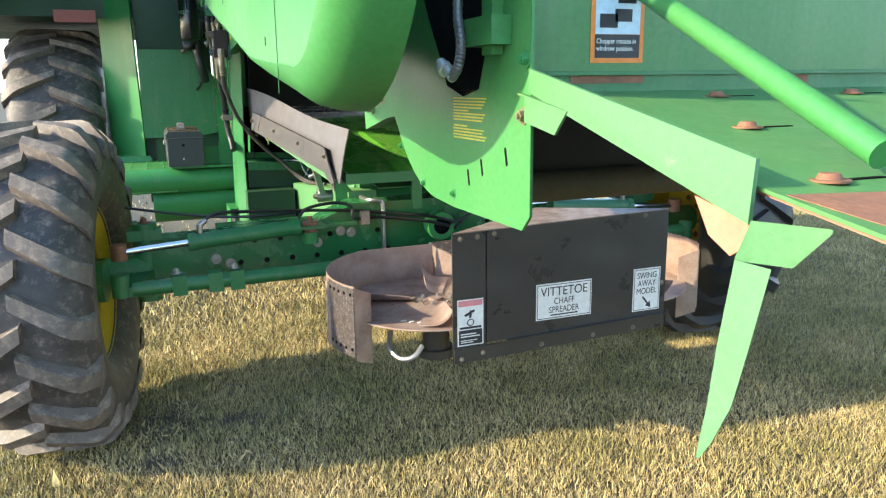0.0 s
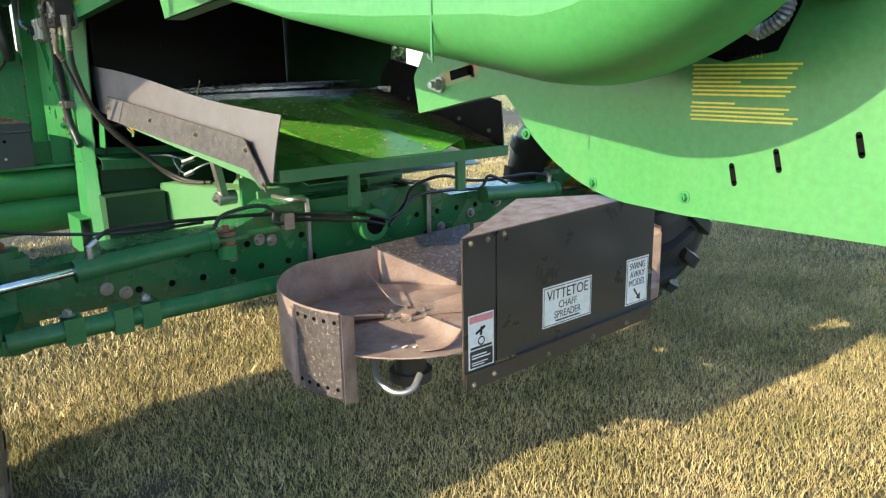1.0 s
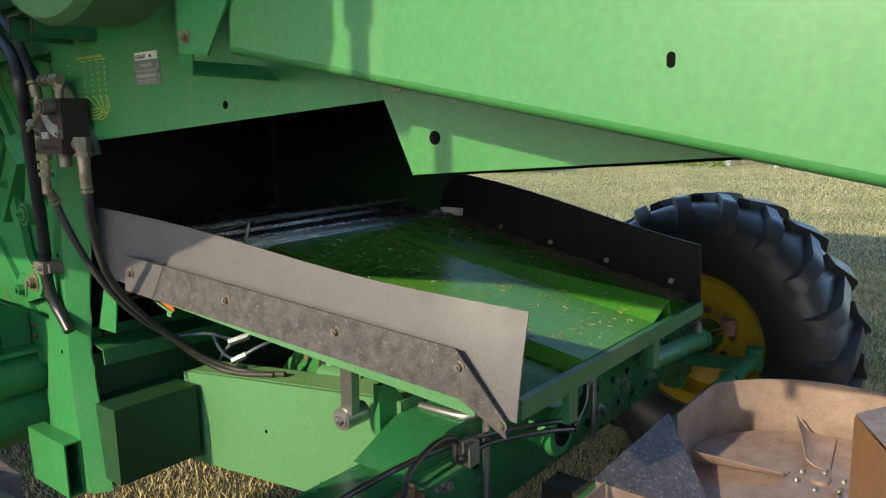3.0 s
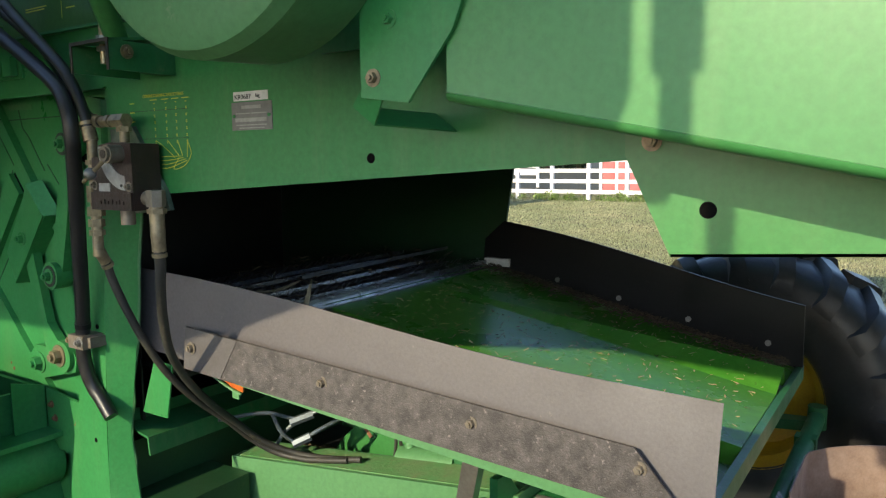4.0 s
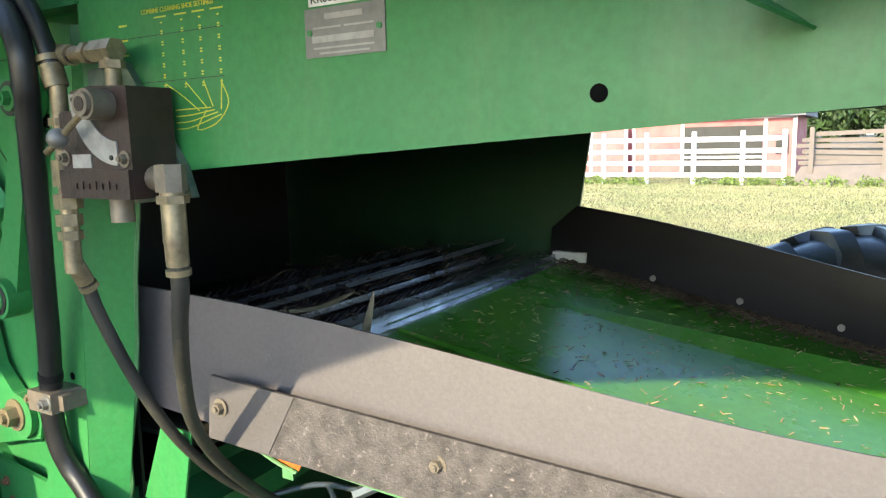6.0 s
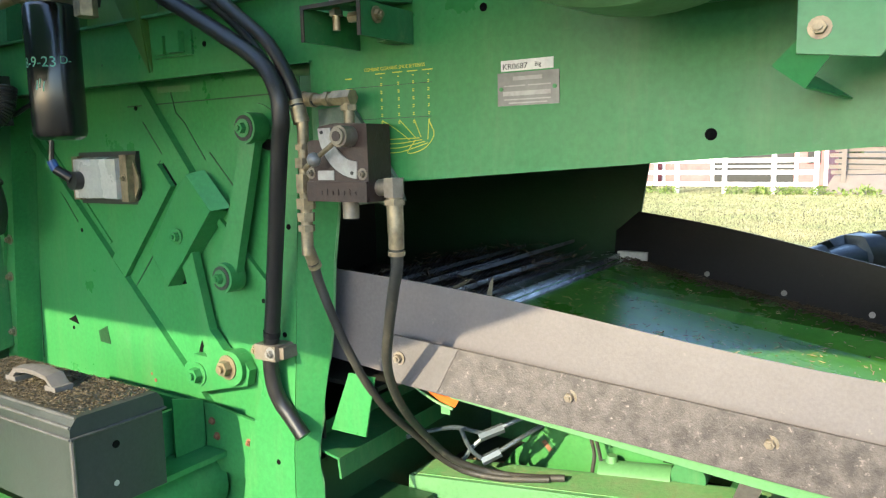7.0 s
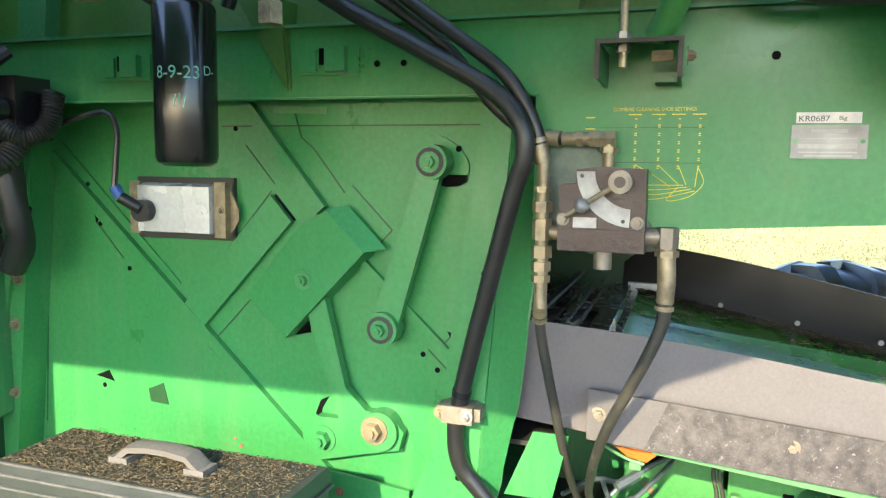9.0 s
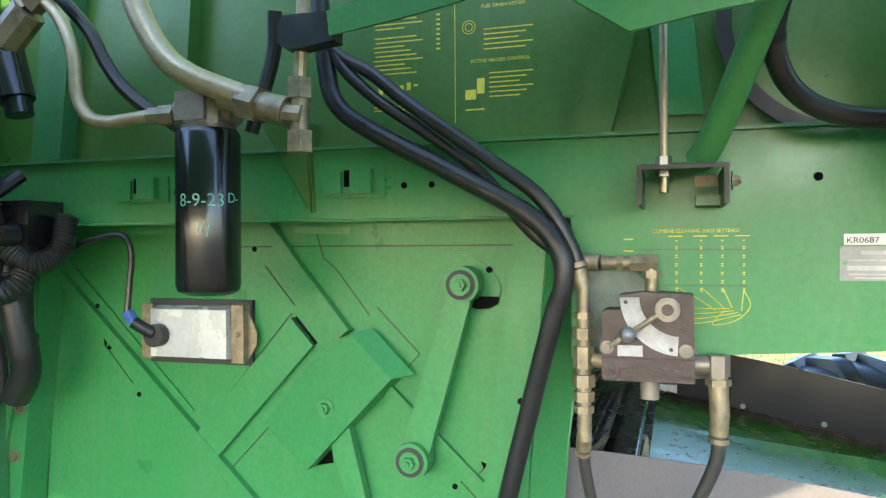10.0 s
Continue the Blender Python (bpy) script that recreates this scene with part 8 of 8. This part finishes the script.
    rod(bm, (0.20, 5.62, 2.18), (0.20, 5.585, 2.06), 0.036, segs=14)
    rod(bm, (0.20, 5.585, 2.075), (0.20, 5.575, 2.03), 0.026, segs=12)
    part("solenoid", bm, FILTER_BLACK, loom, "black solenoid body", bevel=0.004)
    bm = bmesh.new()
    rod(bm, (0.17, 5.645, 2.10), (0.165, 5.605, 2.075), 0.026, segs=8)
    part("union", bm, BRASS, loom, bevel=0.002)
    bm = bmesh.new()
    hose(bm, [(0.24, 5.525, 2.273), (0.24, 5.449, 2.195), (0.24, 5.411, 2.132), (0.24, 5.371, 2.081), (0.24, 5.314, 2.035), (0.245, 5.257, 2.003), (0.25, 5.19, 1.96)], 0.013, segs=10)
    hose(bm, [(0.27, 5.06, 2.20), (0.28, 5.067, 2.137), (0.28, 5.085, 2.071), (0.28, 5.116, 1.985)], 0.013, segs=10)
    hose(bm, [(0.17, 5.66, 2.0), (0.19, 5.67, 1.9), (0.2, 5.68, 1.8)], 0.022, segs=10)
    part("loom_hose", bm, HOSE, loom)
    bm = bmesh.new()
    hose(bm, [(0.21, 5.70, 1.98), (0.22, 5.69, 1.88), (0.23, 5.66, 1.79), (0.25, 5.60, 1.745), (0.29, 5.57, 1.77), (0.31, 5.57, 1.84)], 0.022, ripple=0.07, steps=20, segs=14)
    part("corrugated_hose", bm, HOSE, loom)
    bm = bmesh.new()
    box(bm, 0.24, 0.33, 5.60, 5.70, 1.74, 1.87)
    rod(bm, (0.235, 5.635, 1.80), (0.20, 5.635, 1.80), 0.026, 0.020, segs=16)
    part("connector", bm, FILTER_BLACK, loom, "black plug connector", bevel=0.012)
    bm = bmesh.new()
    hexa(bm, [(0.235, 5.70, 1.865), (0.235, 5.668, 1.865), (0.235, 5.684, 1.838)], [(0.238, 5.70, 1.865), (0.238, 5.668, 1.865), (0.238, 5.684, 1.838)])
    part("tag", bm, LABEL_WHITE, loom, "small white tag")
    bm = bmesh.new()
    rod(bm, (0.26, 5.655, 1.73), (0.285, 5.665, 1.585), 0.030, 0.026, segs=18)
    rod(bm, (0.284, 5.664, 1.590), (0.286, 5.665, 1.582), 0.032, segs=18)
    part("boot", bm, HOSE, loom, "black rubber boot", bevel=0.003)
    loom.location.y -= 0.035
    # inner steel lines under the flap
    l = thing("fuel_lines", (0.75, 4.25, 0.80), "thin steel lines and a tee under the shoe", "pipe")
    bm = bmesh.new()
    hose(bm, [(0.58, 4.47, 1.0), (0.66, 4.43, 1.0), (0.70, 4.40, 0.995), (0.75, 4.355, 0.975), (0.80, 4.29, 1.005), (0.92, 4.20, 1.02), (1.10, 4.1, 1.03)], 0.0055, segs=8)
    hose(bm, [(0.70, 4.40, 0.995), (0.71, 4.385, 0.95), (0.73, 4.37, 0.92), (0.75, 4.352, 0.913), (0.80, 4.30, 0.95), (0.95, 4.22, 1.0)], 0.0055, segs=8)
    hose(bm, [(0.72, 4.41, 0.90), (0.73, 4.385, 0.94), (0.75, 4.355, 0.97)], 0.0055, segs=8)
    part("line", bm, LINE_GREY, l, "blue-grey steel line")
    bm = bmesh.new()
    rod(bm, (0.735, 4.37, 0.965), (0.775, 4.325, 0.985), 0.012, segs=6)
    part("tee", bm, LINE_GREY, l)
    bm = bmesh.new()
    rod(bm, (0.738, 4.365, 0.905), (0.768, 4.33, 0.925), 0.012, segs=6)
    part("tee", bm, LINE_GREY, l)


build_top_fittings()


# ---- distance: fence, shrub, barn, old boards, trees ----
def build_fence(name, x, ys, high, label, slope=0.0):
    f = thing(name, (x, sum(ys) / len(ys), 0), label, "fence")
    bm = bmesh.new()
    box(bm, -0.065, 0.065, -0.07, 0.07, -0.02, high)
    post_me = finish("post", bm, WHITE_WOOD)
    for y in ys:
        o = new("post", post_me)
        o.matrix_basis = Matrix.Translation((x + slope * (y - ys[0]), y, 0))
        attach(o, f)
    for a, b in zip(ys, ys[1:]):
        bm = bmesh.new()
        box(bm, -0.02, 0.02, 0, abs(b - a) + 0.06, -0.075, 0.075)
        me = finish("rail", bm, WHITE_WOOD)
        for z in (0.34, 0.74, 1.14, 1.54):
            o = new("rail", me)
            turn = math.atan2(-slope, 1)
            o.matrix_basis = Matrix.Translation((x - 0.087 + slope * (min(a, b) - ys[0]), min(a, b) - 0.03, z * high / 1.8)) @ Matrix.Rotation(turn, 4, "Z")
            attach(o, f)
    return f


build_fence("fence", 26.5, [6.45, 7.75, 9.35, 11.0, 12.6, 14.15, 15.7, 17.25, 18.8, 20.4, 22.0], 1.85, "white board fence with four rails beside the lawn")
build_fence("fence", 38.0, [22.0, 24.2, 26.4, 28.6, 30.8, 33.0, 35.2, 37.4, 39.6, 41.8, 44.0], 1.9, "white paddock fence in the distance", 0.12)


def build_boards():
    f = thing("board_stack", (27.6, 3.0, 0), "weathered grey boards and rails stacked past the fence", "boards")
    rng = random.Random(8)
    for k in range(9):
        bm = bmesh.new()
        z = 0.15 + 0.19 * k
        y0 = 6.2 - rng.uniform(0, 0.5)
        l = rng.uniform(5.5, 7.5)
        m = Matrix.Translation((27.3 + rng.uniform(0, 0.5), y0, z)) @ Euler((rng.uniform(-0.03, 0.03), 0, 0)).to_matrix().to_4x4()
        box(bm, -0.03, 0.03, -l, 0, -0.07, 0.07, m)
        part("board", bm, OLD_WOOD, f)
    for y in (5.7, 3.6, 1.4):
        bm = bmesh.new()
        box(bm, 27.0, 27.14, y - 0.07, y + 0.07, 0, 1.9)
        part("post", bm, OLD_WOOD, f)
    bm = bmesh.new()
    hexa(bm, [(26.7, 6.3, 0), (26.7, -2, 0), (28.2, -2, 0), (28.2, 6.3, 0)], [(27.2, 6.0, 0.62), (27.2, -2, 0.75), (27.8, -2, 0.75), (27.8, 6.0, 0.62)])
    part("dirt_bank", bm, OLD_WOOD, f)


build_boards()


def build_barn():
    b = thing("barn", (34.0, 11.5, 0), "red barn with white trim behind the fence", "barn")
    bm = bmesh.new()
    box(bm, 33.0, 38.0, 6.8, 16.2, 0, 2.5)
    wall = part("wall", bm, RED_WOOD, b)
    bm = bmesh.new()
    hexa(bm, [(32.6, 6.4, 2.45), (32.6, 16.6, 2.45), (38.4, 16.6, 2.45), (38.4, 6.4, 2.45)], [(35.4, 6.4, 4.6), (35.4, 16.6, 4.6), (35.6, 16.6, 4.6), (35.6, 6.4, 4.6)])
    part("roof", bm, ROOF, b)
    for y0, y1, z0, z1 in ((8.0, 11.2, 0.1, 2.1), (7.0, 7.5, 0.9, 1.7)):
        bm = bmesh.new()
        box(bm, 32.95, 33.0, y0, y1, z0, z1)
        part("door_opening", bm, DARK, b)
    bm = bmesh.new()
    for y in (6.8, 7.9, 11.25, 13.4, 13.9, 16.2):
        box(bm, 32.93, 32.995, y - 0.07, y + 0.07, 0, 2.5)
    for z in (0.8, 1.5):
        box(bm, 32.90, 32.94, 8.0, 11.2, z - 0.05, z + 0.05)
    box(bm, 32.93, 32.995, 6.8, 16.2, 2.38, 2.52)
    part("trim", bm, WHITE_WOOD, b)
    bm = bmesh.new()                                    # rounded stall door
    out = [(13.45, 0), (13.45, 2.3), (13.6, 2.45), (15.0, 2.45), (15.2, 2.3), (15.2, 0)]
    side_plate(bm, out, 32.2, 32.26)
    part("trim", bm, WHITE_WOOD, b)
    bm = bmesh.new()
    side_plate(bm, [(13.6, 0.1), (13.6, 2.2), (13.7, 2.3), (14.9, 2.3), (15.05, 2.2), (15.05, 0.1)], 32.16, 32.195)
    part("stall_door", bm, RED_WOOD, b)


build_barn()


def leaf_cloud(name, blobs, per, size, material, seed, parent=None):
    """Many small leaf pairs in and on a set of uneven clumps."""
    rng = np.random.default_rng(seed)
    pts = []
    for c, r, tall in blobs:
        n = int(per * r * r)
        d = rng.normal(size=(n, 3))
        d /= np.linalg.norm(d, axis=1)[:, None]
        rad = r * (0.55 + 0.5 * rng.random(n) ** 0.6)
        pts.append(np.asarray(c) + d * rad[:, None] * np.array([1, 1, tall]))
    p = np.concatenate(pts)
    p = p[p[:, 2] > 0.03]
    n = len(p)
    a = rng.normal(size=(n, 3))
    a[:, 2] += 0.8
    a /= np.linalg.norm(a, axis=1)[:, None]
    b = np.cross(a, rng.normal(size=(n, 3)))
    b /= np.linalg.norm(b, axis=1)[:, None]
    s = size * rng.uniform(0.5, 1.4, n)[:, None]
    v = np.stack((p - a * s, p + b * s * 0.4, p + a * s, p - b * s * 0.4), axis=1).reshape(-1, 3)
    me = bpy.data.meshes.new(name)
    me.vertices.add(4 * n), me.loops.add(4 * n), me.polygons.add(n)
    me.vertices.foreach_set("co", v.ravel())
    me.loops.foreach_set("vertex_index", np.arange(4 * n, dtype=np.int32))
    me.polygons.foreach_set("loop_start", np.arange(0, 4 * n, 4, dtype=np.int32))
    me.update(calc_edges=True)
    me.materials.append(material)
    ob = new(name, me)
    return attach(ob, parent) if parent else ob


def build_shrub(x, y, scale, label, seed):
    s = thing("shrub", (x, y, 0), label, "shrub")
    rng = random.Random(seed)
    bm = bmesh.new()
    for k in range(5):
        a = rng.uniform(0, 6.28)
        hose(bm, [(x, y, 0), (x + 0.2 * math.cos(a), y + 0.2 * math.sin(a), 0.5 * scale), (x + 0.45 * math.cos(a), y + 0.45 * math.sin(a), 1.2 * scale)], 0.035, segs=7, steps=3)
    part("stem", bm, BARK, s)
    blobs = []
    for _ in range(42):                                 # upright cone of overlapping sprays
        h = rng.random() ** 0.8
        a, r = rng.uniform(0, 6.28), rng.uniform(0.15, 0.95) * (1 - 0.75 * h)
        blobs.append(((x + r * math.cos(a) * scale, y + r * math.sin(a) * scale, (0.2 + 1.75 * h) * scale), rng.uniform(0.16, 0.30) * scale, rng.uniform(1.4, 2.2)))
    leaf_cloud("crown", blobs, 5200, 0.042, LEAF, seed, s)


build_shrub(20.9, 16.2, 1.12, "bushy yellow-green shrub on the lawn", 21)
build_shrub(21.0, 17.1, 1.05, "bushy yellow-green shrub on the lawn", 23)
build_shrub(21.2, 18.0, 1.15, "bushy yellow-green shrub on the lawn", 22)


def build_weeds():
    blobs = []
    rng = random.Random(31)
    for k in range(70):
        blobs.append(((26.2 + rng.uniform(-0.4, 0.3), rng.uniform(-1, 19), 0.05), rng.uniform(0.15, 0.34), 1.0))
    tagged(leaf_cloud("weeds", blobs, 1500, 0.06, LEAF, 32), "tall weeds along the fence foot", "weeds", kind="stuff")


build_weeds()


def build_trees():
    rng = random.Random(41)
    for k in range(31):
        if k < 20:
            x, y = 95 + rng.uniform(-8, 14), -8 + 6.5 * k + rng.uniform(-2, 2)
            h = rng.uniform(10.0, 14.0)
        else:                                           # nearer row at the end of the paddock
            x, y = 46 + 4.6 * (k - 20) + rng.uniform(-1, 1), 66 + rng.uniform(-3, 3)
            h = rng.uniform(10.0, 13.0)
        t = thing("tree", (x, y, 0), "dark leafy tree far behind the paddock", "tree", "far trees")
        bm = bmesh.new()
        rod(bm, (x, y, 0), (x + 0.3, y, h * 0.6), 0.35, 0.15, segs=9)
        for j in range(4):
            a = rng.uniform(0, 6.28)
            rod(bm, (x, y, h * 0.35), (x + 2 * math.cos(a), y + 2 * math.sin(a), h * 0.65), 0.14, 0.06, segs=7)
        part("trunk", bm, BARK, t)
        blobs = [((x + rng.uniform(-2.6, 2.6), y + rng.uniform(-3.4, 3.4), rng.uniform(0.12, 0.95) * h), rng.uniform(1.3, 2.4), 0.9) for _ in range(26)]
        leaf_cloud("crown", blobs, 80 if k < 20 else 130, 0.42 if k < 20 else 0.34, TREE_LEAF, 50 + k, t)


build_trees()


def build_shed():
    """Small white shed by the paddock, past the shrubs."""
    x, y = 29.4, 39.0
    s = thing("shed", (x, y, 0), "small white board shed with a grey roof by the paddock", "shed")
    bm = bmesh.new()
    box(bm, x - 1.3, x + 1.3, y - 1.3, y + 1.3, 0, 3.0)
    part("wall", bm, WHITE_WOOD, s)
    bm = bmesh.new()
    hexa(bm, [(x - 1.5, y - 1.5, 2.98), (x + 1.5, y - 1.5, 2.98), (x + 1.5, y + 1.5, 2.98), (x - 1.5, y + 1.5, 2.98)], [(x - 0.05, y - 1.5, 4.1), (x + 0.05, y - 1.5, 4.1), (x + 0.05, y + 1.5, 4.1), (x - 0.05, y + 1.5, 4.1)])
    part("roof", bm, ROOF, s)
    for dx, z0, z1 in ((-0.55, 1.2, 2.0), (0.55, 0.05, 2.0)):
        bm = bmesh.new()
        box(bm, x + dx - 0.35, x + dx + 0.35, y - 1.34, y - 1.304, z0, z1)
        part("window" if z0 > 1 else "door", bm, PLATE_GREY, s)


build_shed()
